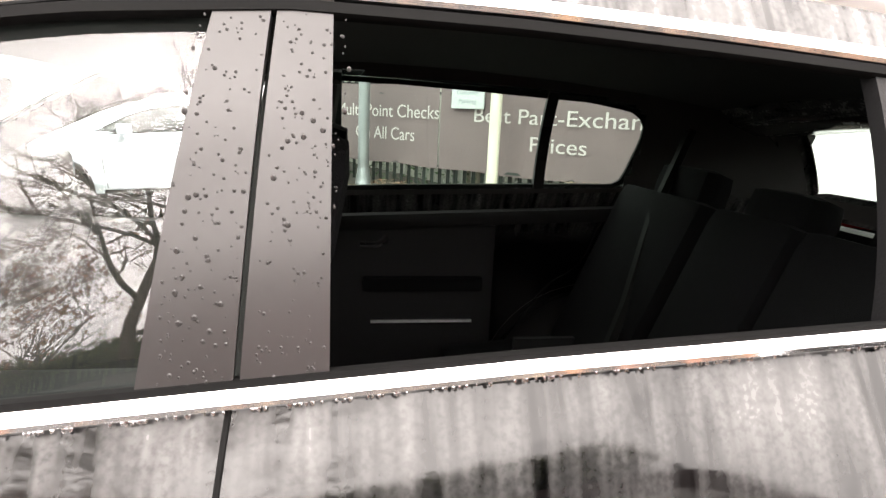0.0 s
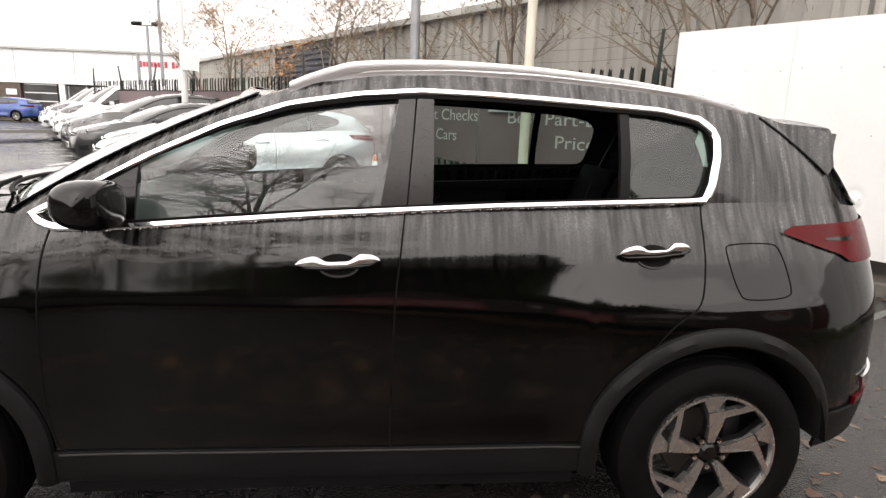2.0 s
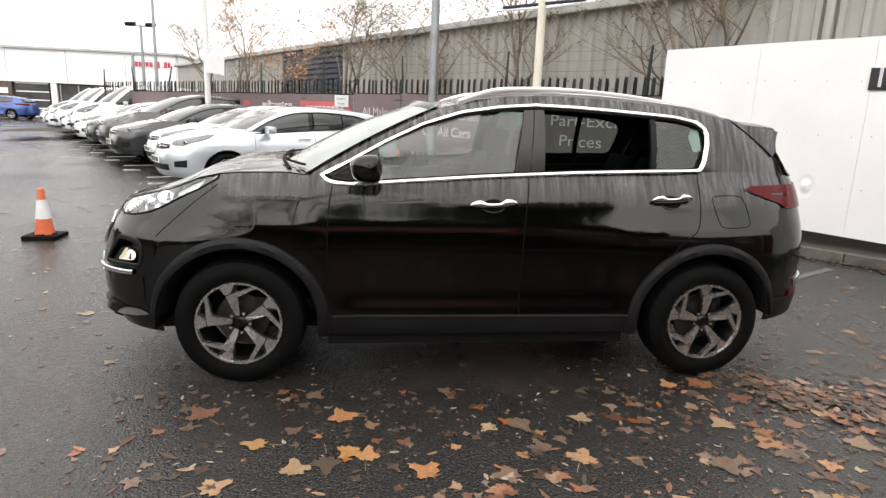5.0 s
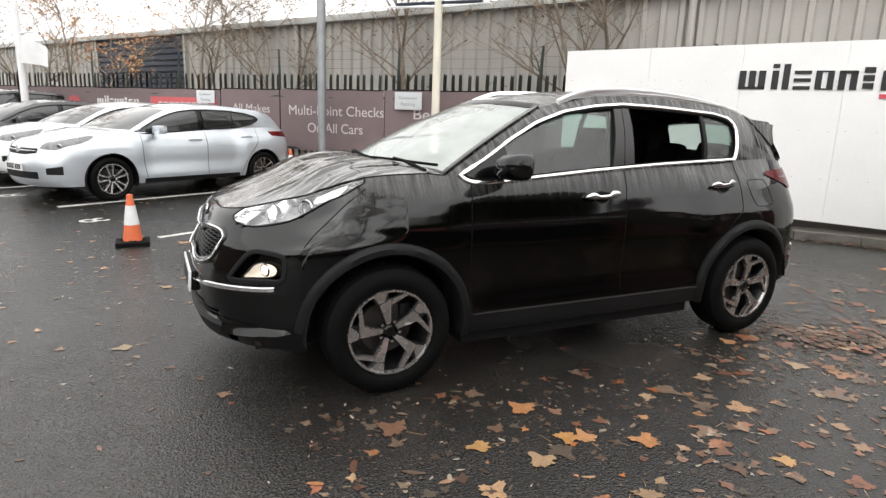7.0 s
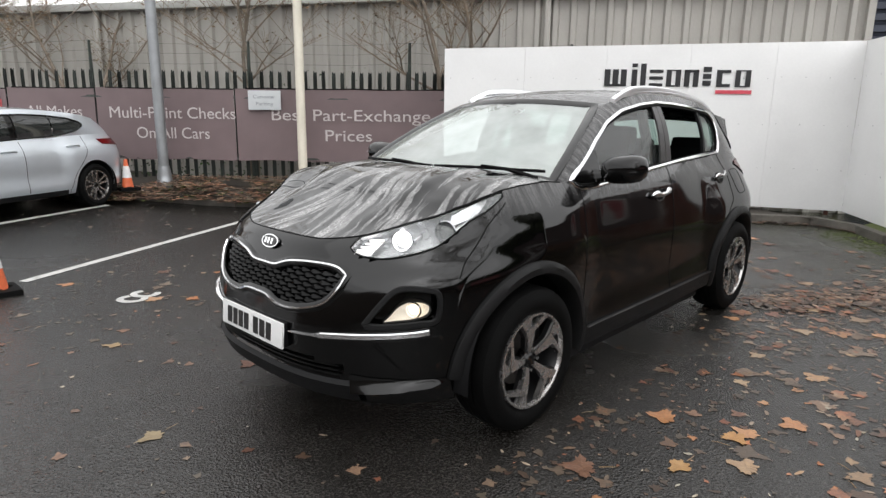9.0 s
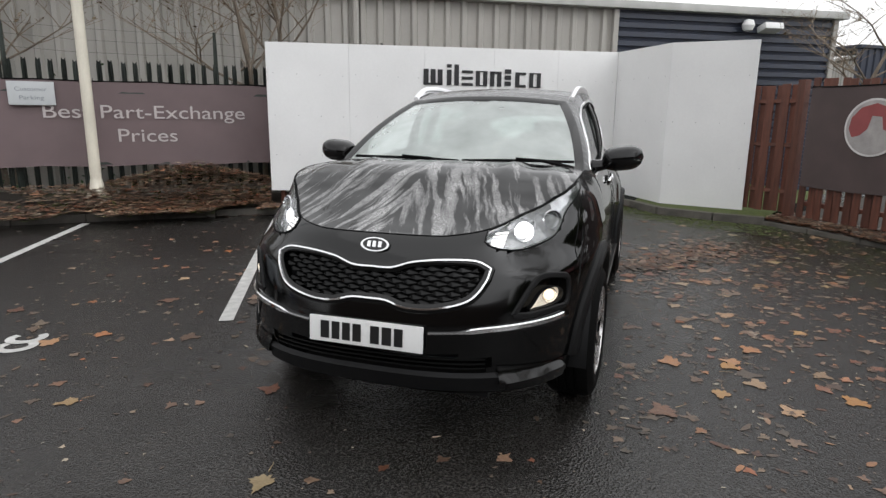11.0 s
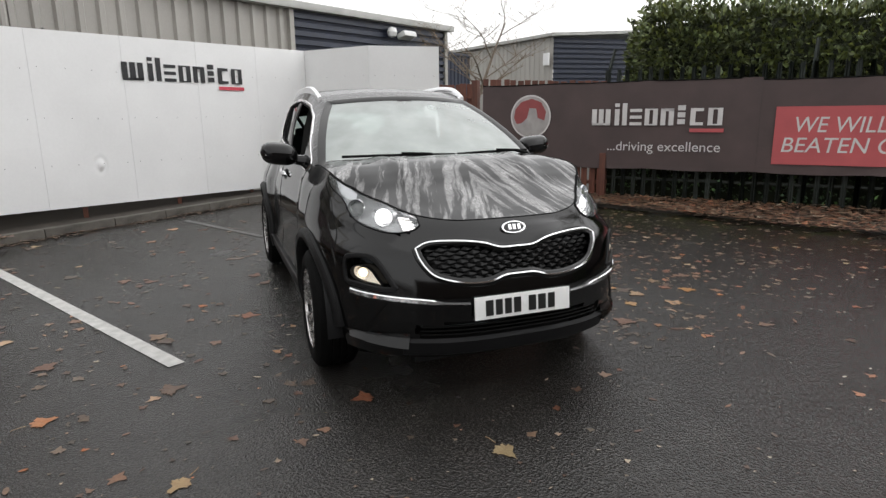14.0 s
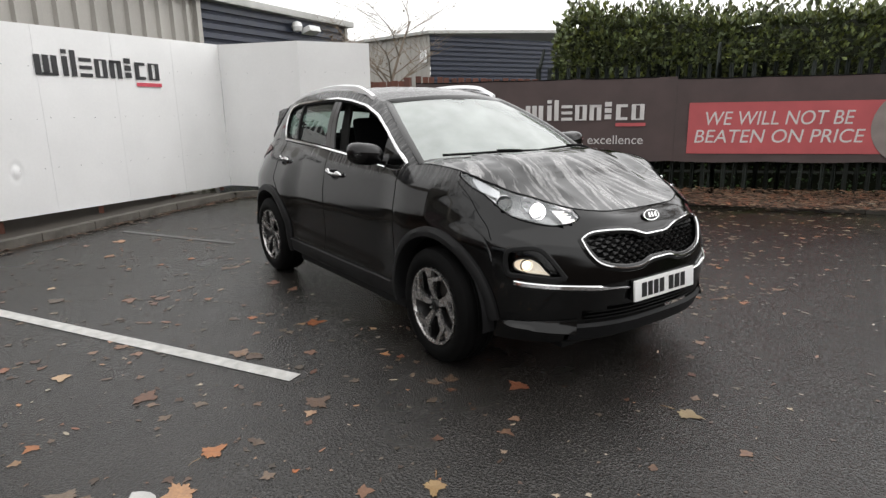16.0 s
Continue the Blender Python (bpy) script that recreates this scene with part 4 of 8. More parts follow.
add_prism(bm, [(-0.29, -0.02), (-0.27, 0.12), (-0.16, 0.24), (0.02, 0.29), (0.18, 0.23), (0.27, 0.08), (0.24, -0.06), (0.13, -0.02), (0.10, 0.13), (-0.02, 0.14), (-0.06, -0.02), (-0.15, -0.10), (-0.24, -0.12)], lambda u, v, q: on_right(0.98 + u, 1.36 + v) + NR * (0.009 + q), 0.003)
part("emblem_shape", bm, M["emblem_red"], c1, "plain red shape", smooth=False)
brand_blocks("mark_block", on_right(2.01, 1.22), FRD, 1.88, 0.33, M["banner_white"], M["banner_red"], c1, 0.008)
letters("...driving excellence", 0.14, 1.62, on_right(2.27, 0.84), FRD, (0, 0, 1), M["banner_white"], c1, "lettering", 0.008)
c2 = banner("banner", FR, FRD, 4.362, 9.4, 0.57, 1.84, M["banner_r"], "dark brown banner with red price promise", NR)
bm = bmesh.new()
add_box(bm, on_right(5.98, 1.08) + NR * 0.004, (2.85, 0.004, 0.78), Matrix((FRD, NR, Vector((0, 0, 1)))).transposed())
part("red_print", bm, M["banner_red"], c2, "red printed panel", smooth=False)
letters("WE WILL NOT BE", 0.205, 2.04, on_right(4.80, 1.13), FRD, (0, 0, 1), M["banner_white"], c2, "lettering", 0.009, 0.15)
letters("BEATEN ON PRICE", 0.20, 2.34, on_right(4.66, 0.86), FRD, (0, 0, 1), M["banner_white"], c2, "lettering", 0.009, 0.15)
bm = bmesh.new()
add_prism(bm, [(0.56 * math.cos(a), 0.56 * math.sin(a)) for a in np.linspace(0, 2 * math.pi, 40, endpoint=False)], lambda u, v, q: on_right(7.62 + u, 1.09 + v * 0.98) + NR * (0.010 + q), 0.003)
part("emblem", bm, M["emblem_pale"], c2, "plain pale round emblem", smooth=False)
banner("banner", FR, FRD, 9.5, 16.5, 0.57, 1.82, M["banner_r"], "dark brown mesh banner on the palisade fence", NR)

# timber fence from the hoarding's end, and below the first banner
timber = thing("timber_fence", "red-brown stained timber slat fence with a square post", "fence", kind="structure")
def slat(p, yaw, base, top, w=0.095, t=0.022):
    bm = bmesh.new()
    add_box(bm, (0, 0, (top - base) / 2), (w, t, top - base), bevel=0.004)
    ob = part("slat", bm, M["timber"], timber)
    ob.matrix_world = pose(p.x, p.y, base + random.uniform(-0.01, 0.01), 0, random.uniform(-0.5, 0.5), yaw)


end, post_at = Vector((5.66, -2.45, 0)), Vector((5.12, -3.06, 0))
d, ln = dir2(end, post_at)
for i in range(7):
    p = end + d * ln * (i + 0.3) / 7.2
    side = Vector((d.y, -d.x, 0)) * (0.03 if i % 2 else -0.02)
    slat(p + side, math.degrees(math.atan2(d.y, d.x)), 0.16, 1.92, 0.118)
for z in (0.45, 1.1, 1.7):
    bm = bmesh.new()
    add_tube(bm, [end + Vector((0, 0, z)), post_at + Vector((0, 0, z))], 0.035, 4)
    part("rail", bm, M["timber"], timber)
bm = bmesh.new()
add_box(bm, (post_at.x, post_at.y, 1.03), (0.11, 0.11, 1.90), Matrix.Rotation(0.69, 3, "Z"), bevel=0.008)
part("post", bm, M["timber"], timber, "square timber post")
for i in range(17):
    p = FR + FRD * (0.12 + i * 0.127) - NR * (0.02 if i % 2 else -0.012)
    slat(p, math.degrees(math.atan2(FRD.y, FRD.x)), 0.12, 1.985 - 0.006 * i)
for z in (0.32, 1.05, 1.78):
    bm = bmesh.new()
    a, b = FR + FRD * 0.1 - NR * 0.05, FR + FRD * 2.25 - NR * 0.05
    a.z = b.z = z
    add_tube(bm, [a, b], 0.04, 4)
    part("rail", bm, M["timber"], timber)
bm = bmesh.new()
p = FR + FRD * 2.2 + NR * 0.02
add_box(bm, (p.x, p.y, 0.42), (0.10, 0.10, 0.74), Matrix.Rotation(0.69, 3, "Z"), bevel=0.008)
part("post", bm, M["timber"], timber)

# small parking signs
for s, w, h, z in ((2.90, 0.56, 0.32, 1.70), (7.80, 0.50, 0.27, 1.69)):
    sg = thing("parking_sign", "small grey customer parking sign on the fence", "sign", group="parking signs")
    bm = bmesh.new()
    rot = Matrix((RL, NL, Vector((0, 0, 1)))).transposed()
    add_box(bm, on_left(s, z) + NL * 0.04, (w, 0.02, h), rot, bevel=0.006)
    part("face", bm, M["sign_face"], sg)
    bm = bmesh.new()
    add_box(bm, on_left(s, z) + NL * 0.01, (w * 0.9, 0.04, 0.05), rot)
    part("bracket", bm, M["pole_grey"], sg)
    letters("Customer", 0.055, w * 0.68, on_left(s + w * 0.34, z + 0.03) + NL * 0.052, RL, (0, 0, 1), M["sign_text"], sg, "lettering", 0.0)
    letters("Parking", 0.055, w * 0.52, on_left(s + w * 0.26, z - 0.085) + NL * 0.052, RL, (0, 0, 1), M["sign_text"], sg, "lettering", 0.0)

# ---- buildings ----
BU, BO = Vector((0.503, -0.864, 0)), Vector((1.03, 11.62, 0))
BN = Vector((-0.864, -0.503, 0))


def ribbed_wall(o, d, nrm, s0, s1, z0, z1, pitch, depth, horizontal=False):
    """Profiled sheet: trapezoid ribs up or along the wall."""
    rows = []
    if horizontal:
        z, prof = z0, []
        while z < z1 - pitch * 0.5:
            prof += [(z, depth), (z + pitch * 0.55, depth * 0.9), (z + pitch * 0.62, -depth * 0.6), (z + pitch * 0.95, -depth * 0.3)]
            z += pitch
        for z, w in prof:
            rows.append([o + d * s + nrm * w + Vector((0, 0, z)) for s in (s0, s1)])
    else:
        s, prof = s0, []
        while s < s1:
            for f, w in ((0, 0), (0.55, 0), (0.65, 1), (0.90, 1)):
                prof.append((s + f * pitch, w * depth))
            s += pitch
        for z in (z0, z1):
            rows.append([o + d * min(s, s1) + nrm * w + Vector((0, 0, z)) for s, w in prof])
    return loft(rows)


unit = thing("industrial_unit", "long grey profiled steel industrial unit with navy louvres", "building")
for s0, s1 in ((-24.0, -9.4), (-4.6, 13.85)):
    part("wall", ribbed_wall(BO, BU, BN, s0, s1, 0.0, 3.45, 0.30, 0.060), M["clad_wall"], unit, smooth=False)
for s0, s1 in ((-9.4, -4.6), (13.85, 18.7)):
    part("louvre_panel", ribbed_wall(BO + BN * 0.03, BU, BN, s0, s1, 0.0, 3.46, 0.165, 0.035, True), M["clad_dark"], unit, "dark navy louvred cladding", smooth=False)
    for s in (s0, s1):
        bm = bmesh.new()
        add_box(bm, BO + BU * s + BN * 0.05 + Vector((0, 0, 1.73)), (0.10, 0.10, 3.44), Matrix((BU, BN, Vector((0, 0, 1)))).transposed())
        part("corner_flashing", bm, M["clad_wall"], unit, smooth=False)
bm = bmesh.new()
rot = Matrix((BU, BN, Vector((0, 0, 1)))).transposed()
add_box(bm, BO + BU * (-2.6) + BN * 0.10 + Vector((0, 0, 3.52)), (43.0, 0.22, 0.14), rot, bevel=0.02)
part("gutter", bm, M["roof_edge"], unit, "pale eaves gutter")
bm = bmesh.new()
loft([[BO + BU * s + BN * w + Vector((0, 0, z)) for s in (-24.2, 18.9)] for w, z in ((0.16, 3.59), (-4.0, 4.05), (-9.0, 4.6), (-18.0, 3.6))], bm)
part("roof", shell(bm, 0.08), M["roof_edge"], unit, "shallow pitched steel roof")
for s, w in ((-24.0, 18.0), (18.7, 18.0)):
    bm = ribbed_wall(BO + BU * s, -BN, BU if s > 0 else -BU, 0.0, w, 0.0, 3.5, 0.165, 0.03, True)
    part("end_wall", bm, M["clad_dark"] if s > 0 else M["clad_wall"], unit, smooth=False)
for s in (-0.02, -14.0, 9.0):
    bm = bmesh.new()
    p = BO + BU * s + BN * 0.10
    add_tube(bm, [(p.x, p.y, 0.2), (p.x, p.y, 3.45)], 0.06, 8)
    part("downpipe", bm, M["clad_wall"], unit)
lampfix = thing("wall_lamp", "white bulkhead floodlight on the navy wall", "lamp")
p = BO + BU * 17.1 + BN * 0.18 + Vector((0, 0, 3.22))
bm = bmesh.new()
add_box(bm, p, (0.42, 0.26, 0.13), rot @ Matrix.Rotation(0.3, 3, "X"), bevel=0.04)
part("housing", bm, M["white_panel"], lampfix)
bm = bmesh.new()
add_lathe(bm, [(0.0, 0.12), (0.09, 0.09), (0.12, 0.0), (0.09, -0.09), (0.0, -0.12)], 14, p - BU * 0.5 + Vector((0, 0, 0.03)), "z")
part("dome", bm, M["white_panel"], lampfix)
bm = bmesh.new()
add_tube(bm, [p - BN * 0.2, p], 0.03, 6)
part("arm", bm, M["pole_grey"], lampfix)

far_unit = thing("warehouse", "pale grey profiled warehouse with navy louvred end", "building")
C2 = Vector((17.9, -12.3, 0))
d1, d2 = Vector((0.988, 0.155, 0)), Vector((-0.06, -0.998, 0))
part("wall", ribbed_wall(C2, d1, Vector((-0.155, 0.988, 0)), 0.0, 22.0, 0.0, 4.5, 0.33, 0.04), M["clad_wall"], far_unit, smooth=False)
part("louvre_panel", ribbed_wall(C2, d2, Vector((-0.998, 0.06, 0)), 0.0, 22.0, 0.0, 4.5, 0.2, 0.04, True), M["clad_dark"], far_unit, "navy louvred cladding", smooth=False)
bm = bmesh.new()
loft([[C2 + d1 * s + d2 * w + Vector((0, 0, z)) for s in (-0.25, 22)] for w, z in ((-0.25, 4.55), (11.0, 5.1), (22.2, 4.55))], bm)
part("roof", shell(bm, 0.12), M["roof_edge"], far_unit)
bm = bmesh.new()
add_box(bm, C2 + d1 * 0.35 + Vector((-0.1, 0.12, 3.55)), (0.4, 0.08, 0.5), bevel=0.01)
part("notice", bm, M["white_panel"], far_unit, "small white notice")
shed = thing("container_store", "dark blue steel store behind the fence", "building")
part("wall", ribbed_wall(Vector((15.5, -6.4, 0)), Vector((0.6, -0.8, 0)), Vector((-0.8, -0.6, 0)), 0, 2.0, 0, 3.45, 0.25, 0.04), M["clad_dark"], shed, smooth=False)
bm = bmesh.new()
loft([[Vector((15.5, -6.4, 0)) + Vector((0.6, -0.8, 0)) * s + Vector((0.8, 0.6, 0)) * w + Vector((0, 0, z)) for s in (0, 2.0)] for w, z in ((-0.1, 3.5), (3.0, 3.55))], bm)
part("roof", shell(bm, 0.08), M["clad_dark"], shed)

# unseen dark wall, added opposite the hoarding so the nose mirrors less sky
bm = bmesh.new()
add_box(bm, (-19.0, -5.0, 2.2), (0.3, 34.0, 4.4))
tagged(part("reflection_wall", bm, M["dark_brick"], smooth=False), "unseen plain dark wall added to darken reflections in the car", "wall", kind="structure")

# far showroom across the car park
show = thing("showroom", "long white car showroom with dark plinth and workshop doors", "building")
def show_box(nm, x0, x1, z0, z1, y0, y1, m, lab=""):
    bm = bmesh.new()
    add_box(bm, ((x0 + x1) / 2, (y0 + y1) / 2, (z0 + z1) / 2), (x1 - x0, y1 - y0, z1 - z0))
    return part(nm, bm, m, show, lab, smooth=False)


SY = 44.0
x = -62.0
while x < -14.6:
    show_box("fascia_panel", x + 0.02, min(x + 4.0, -14.5) - 0.02, 2.55, 4.85, SY, SY + 0.3, M["showroom"])
    x += 4.0
show_box("wall", -62, -14.5, 0.0, 2.55, SY + 0.35, SY + 0.6, M["dark_brick"], "dark plinth wall")
show_box("roof", -62.3, -14.2, 4.85, 5.0, SY - 0.2, SY + 26, M["roof_edge"])
show_box("end_wall", -14.7, -14.4, 0.0, 4.85, SY + 0.3, SY + 26, M["showroom"])
for x0, x1, k in ((-47, -42, "door"), (-33.0, -29.6, "window"), (-25.6, -23.4, "door"), (-22.6, -18.9, "window"), (-18.4, -15.6, "window")):
    if k == "door":
        dr = show_box("workshop_door", x0, x1, 0.1, 2.5, SY + 0.22, SY + 0.34, M["shop_glass"], "glazed sectional workshop door")
        for i in range(5):
            bm = bmesh.new()
            add_box(bm, ((x0 + x1) / 2, SY + 0.19, 0.15 + i * 0.58), (x1 - x0, 0.05, 0.07))
            part("door_rail", bm, M["showroom"], dr, smooth=False)
    else:
        wd = show_box("window", x0, x1, 0.25, 2.45, SY + 0.22, SY + 0.34, M["shop_glass"], "dark showroom window")
        for i in range(4):
            bm = bmesh.new()
            add_box(bm, (x0 + (x1 - x0) * i / 3, SY + 0.18, 1.35), (0.09, 0.06, 2.2))
            part("mullion", bm, M["pole_grey"], wd, smooth=False)
for x0, x1 in ((-29.4, -25.8), (-23.2, -22.8)):
    show_box("pier", x0, x1, 0.0, 2.55, SY + 0.05, SY + 0.3, M["showroom"] if x1 - x0 < 1 else M["dark_brick"], "dark brown wall with pale notices" if x1 - x0 > 1 else "white pier")
for xx in (-29.0, -27.6, -26.4):
    show_box("notice", xx - 0.35, xx + 0.35, 1.7, 2.1, SY + 0.0, SY + 0.045, M["showroom"])
sg = thing("showroom_sign", "red block letter sign on the white fascia", "sign")
for k in range(11):
    if k in (6, 8):
        continue
    bm = bmesh.new()
    add_box(bm, (-17.45 + k * 0.25, SY - 0.04, 4.15), (0.18, 0.06, 0.42 if k in (0, 7, 9) else 0.32))
    part("sign_block", bm, M["red_vinyl"], sg, smooth=False)

# ---- poles, flags and lamps ----
def street_pole(name, label, p, r, h, material, foot=0.0, arms=(), base=0.2):
    ob = thing(name, label, "pole")
    bm = bmesh.new()
    add_tube(bm, [(p[0], p[1], base - 0.1), (p[0], p[1], base + h * 0.45), (p[0], p[1], base + h)], [r, r * 0.95, r * 0.8], 14)
    part("shaft", bm, material, ob)
    if foot:
        bm = bmesh.new()
        add_lathe(bm, [(r * 1.05, 0.30), (r * 1.3, 0.16), (foot * 0.9, 0.07), (foot, 0.05), (foot, -0.08)], 18, (p[0], p[1], base), "z")
        part("base_collar", bm, material, ob)
    return ob


pole = street_pole("flag_pole", "cream painted steel flag pole with white cross arms", (2.22, 6.33), 0.075, 6.0, M["pole_cream"], 0.17, base=0.22)
for sgn in (1, -1):
    bm = bmesh.new()
    a = Vector((2.22, 6.33, 3.27))
    add_tube(bm, [a, a + RL * sgn * 0.95 + Vector((0, 0, 0.03))], 0.022, 8)
    part("cross_arm", bm, M["flag"], pole, "white cross arm")
    bm = bmesh.new()
    add_tube(bm, [a + Vector((0, 0, 0.07)), a + RL * sgn * 0.8 + Vector((0, 0, 0.07))], 0.03, 8)
    part("furled_flag", bm, M["clad_dark"], pole, "dark furled flag cloth")
street_pole("lamp_post", "grey galvanised lamp post on the verge", (0.62, 8.05), 0.085, 8.0, M["pole_grey"], 0.13, base=0.3)
for s, h in ((12.4, 3.0),):
    p = FL + FLD * s + NL * 1.0
    fp = street_pole("flag_pole", "white flag pole with torn white flag", (p.x, p.y), 0.08, 6.0, M["flag"], 0.15, base=0.25)
    rows = []
    for i in range(13):
        t = i / 12
        rows.append([p + RL * (0.08 + t * 0.95) + NL * 0.08 * math.sin(t * 7 + v) + Vector((0, 0, 2.95 - v * (0.62 - 0.25 * t) - t * 0.35)) for v in np.linspace(0, 1, 7)])
    part("flag", shell(loft(rows), 0.004), M["flag"], fp, "limp torn white flag")
    bm = bmesh.new()
    add_tube(bm, [p + Vector((0, 0, 2.97)), p + RL * 0.55 + Vector((0, 0, 2.99))], 0.02, 6)
    part("arm", bm, M["flag"], fp)
for x, y, h, heads in ((-14.6, 40.0, 9.0, 1), (-15.75, 41.0, 6.4, 2), (-15.7, 39.0, 4.4, 0)):
    lp = street_pole("floodlight_post", "grey floodlight post in the far car park", (x, y), 0.11, h, M["pole_grey"], 0.2, base=0.1)
    for k in range(heads):
        bm = bmesh.new()
        add_box(bm, (x + (k - 0.5) * 1.3 * (heads - 1), y, h + 0.15), (0.62, 0.4, 0.22), Matrix.Rotation(0.3, 3, "X"), bevel=0.04)
        part("floodlight", bm, M["trim_dark"], lp)
    if heads > 1:
        bm = bmesh.new()
        add_tube(bm, [(x - 0.7, y, h + 0.05), (x + 0.7, y, h + 0.05)], 0.05, 6)
        part("cross_arm", bm, M["pole_grey"], lp)

# ---- traffic cones ----
def cone(name, x, y, k, label):
    ob = thing(name, label, "traffic cone", pose(x, y, ground_z(x, y)), "traffic cones")
    bm = bmesh.new()
    add_lathe(bm, [(0.13 * k, 0.045), (0.12 * k, 0.056)], 4, axis="z")
    add_box(bm, (0, 0, 0.02), (0.33 * k, 0.33 * k, 0.05), bevel=0.012)
    part("base", bm, M["rubber"], ob, "black rubber base")
    def sl(nm, z0, z1, m, ex=0.0):
        bm = bmesh.new()
        r = lambda z: (0.098 - 0.145 * (z - 0.04)) * k + ex
        add_lathe(bm, [(r(z0), z0 * k), (r((z0 + z1) / 2), (z0 + z1) / 2 * k), (r(z1), z1 * k)], 24, axis="z")
        return part(nm, bm, m, ob)
    sl("body", 0.04, 0.50, M["cone"])
    sl("sleeve", 0.215, 0.42, M["cone_white"], 0.004)
    bm = bmesh.new()
    add_lathe(bm, [(0.034 * k, 0.50 * k), (0.028 * k, 0.535 * k), (0.0, 0.54 * k)], 16, axis="z")
    part("tip", bm, M["cone"], ob)
    return ob


cone("traffic_cone", -2.63, 3.46, 1.0, "orange traffic cone with white sleeve and black base")
cone("traffic_cone", -4.12, 2.85, 1.0, "orange traffic cone with white sleeve and black base")
p = FL + FLD * 4.85 + NL * 1.1
c = cone("traffic_cone", p.x, p.y, 0.9, "orange traffic cone standing by the fence")
c.matrix_world = pose(p.x, p.y, 0.26)

# ---- car bodies ----
class Body:
    """A car's skin, nose towards -x: a lower shell round a plan outline, and a glasshouse on it. Mirrored in y."""

    def __init__(self, S):
        self.S = S
        xc, af, nf, xt, ar, nr, W = (S[k] for k in ("xc", "af", "nf", "xt", "ar", "nr", "W"))
        cols = []
        for a in np.linspace(0, math.pi / 2, 44):
            cols.append((xc - af * max(0, math.cos(a)) ** (2 / nf), W * 0.988 * math.sin(a) ** (2 / nf)))
        for x in np.linspace(xc, xt, 122)[1:-1]:
            u = 2 * (x - xc) / (xt - xc) - 1
            cols.append((x, W * (1 - 0.012 * u * u)))
        for a in np.linspace(math.pi / 2, 0, 36):
            cols.append((xt + ar * max(0, math.cos(a)) ** (2 / nr), W * 0.988 * math.sin(a) ** (2 / nr)))
        p = resample(cols, 240)
        self.cols = [tuple(c) for c in p]
        d = np.concatenate([[0], np.cumsum(np.linalg.norm(np.diff(p, axis=0), axis=1))])
        self.q = d
        self.px, self.py = p[:, 0], p[:, 1]

    def base(self, q):
        return float(np.interp(q, self.q, self.px)), float(np.interp(q, self.q, self.py))

    def point(self, q, z, side=1):
        S = self.S
        x0, y0 = self.base(q)
        fr = min(1, max(0, (S["xc"] - x0) / S["af"])) ** 1.5
        rr = min(1, max(0, (x0 - S["xt"]) / S["ar"])) ** 1.5
        x = x0 + fr * lerp_table(S["dxf"], z) - rr * lerp_table(S["dxr"], z)
        y = y0 * lerp_table(S["wz"], z)
        if "lamp_back" in S:
            if x0 < S["xc"]:
                x += S["lamp_back"] * (y0 / S["W"]) ** 3 * step01(0, 0.25, (S["xc"] - x0) / S["af"]) * step01(0.78, 0.88, z) * step01(1.12, 0.98, z)
            y *= 1 - S["waist"] * step01(-1.05, -0.65, x0) * step01(1.05, 0.70, x0) * step01(0.30, 0.55, z) * step01(1.17, 1.0, z)
            y *= 1 + S["shoulder"] * step01(-1.25, -0.8, x0) * step01(1.75, 1.45, x0) * step01(0.92, 1.065, z) * step01(1.17, 1.075, z)
            y *= 1 - S["haunch"] * step01(0.2, 1.35, x0) * step01(0.80, 1.05, z)
        return Vector((x, side * y, z))

    def at(self, q, z, off=0.0, side=1):
        p = self.point(q, z, side)
        if off:
            a = self.point(q + 0.01, z, side) - self.point(q - 0.01, z, side)
            b = self.point(q, z + 0.01, side) - self.point(q, z - 0.01, side)
            n = a.cross(b).normalized()
            if n.dot(Vector((p.x * 0.25, p.y, 0))) < 0:
                n = -n
            p = p + n * off
        return p

    def normal(self, q, z, side=1):
        return (self.at(q, z, 0.01, side) - self.at(q, z, 0.0, side)).normalized()

    def q_y(self, y, z):
        """Where on the nose the skin at height z is y from the middle."""
        w = lerp_table(self.S["wz"], z)
        k = int(np.argmax(self.py))
        return float(np.interp(abs(y) / w, self.py[:k], self.q[:k]))

    def q_x(self, x, z):
        lo, hi = 0.0, self.q[-1]
        for _ in range(30):
            m = (lo + hi) / 2
            if self.point(m, z).x < x:
                lo = m
            else:
                hi = m
        return (lo + hi) / 2

    def z_low(self, q):
        S = self.S
        x = self.base(q)[0]
        z = lerp_table(S["zb"], x)
        for a in S["axles"]:
            d = S["arch"] ** 2 - (x - a) ** 2
            if d > 0:
                z = max(z, S["axle_z"] + math.sqrt(d))
        return z

    def z_top(self, q):
        return lerp_table(self.S["zt"], self.base(q)[0])

    def lower(self, side, cuts=(), rows=30):
        """The lower shell of one side, less the faces inside the cuts, polygons of (q, z)."""
        g = []
        for i in range(rows + 1):
            v = i / rows
            g.append([self.at(q, self.z_low(q) + (self.z_top(q) - self.z_low(q)) * v, 0, side) for q in self.q])
        qs = self.q

        def keep(c, i, j):
            qq = (qs[j] + qs[j + 1]) / 2
            return not any(inside(p, qq, c.z) for p in cuts)
        return loft(g, keep=keep if cuts else None)

    # glasshouse: columns from the windscreen's middle along the side to the hatch's middle
    def upper_cols(self):
        S, out = self.S, []
        xa, xd = S["a_base"], S["d_base"]
        qa, qd = self.q_x(xa, lerp_table(S["zt"], xa)), self.q_x(xd, lerp_table(S["zt"], xd))
        ca, cd = self.point(qa, self.z_top(qa)), self.point(qd, self.z_top(qd))
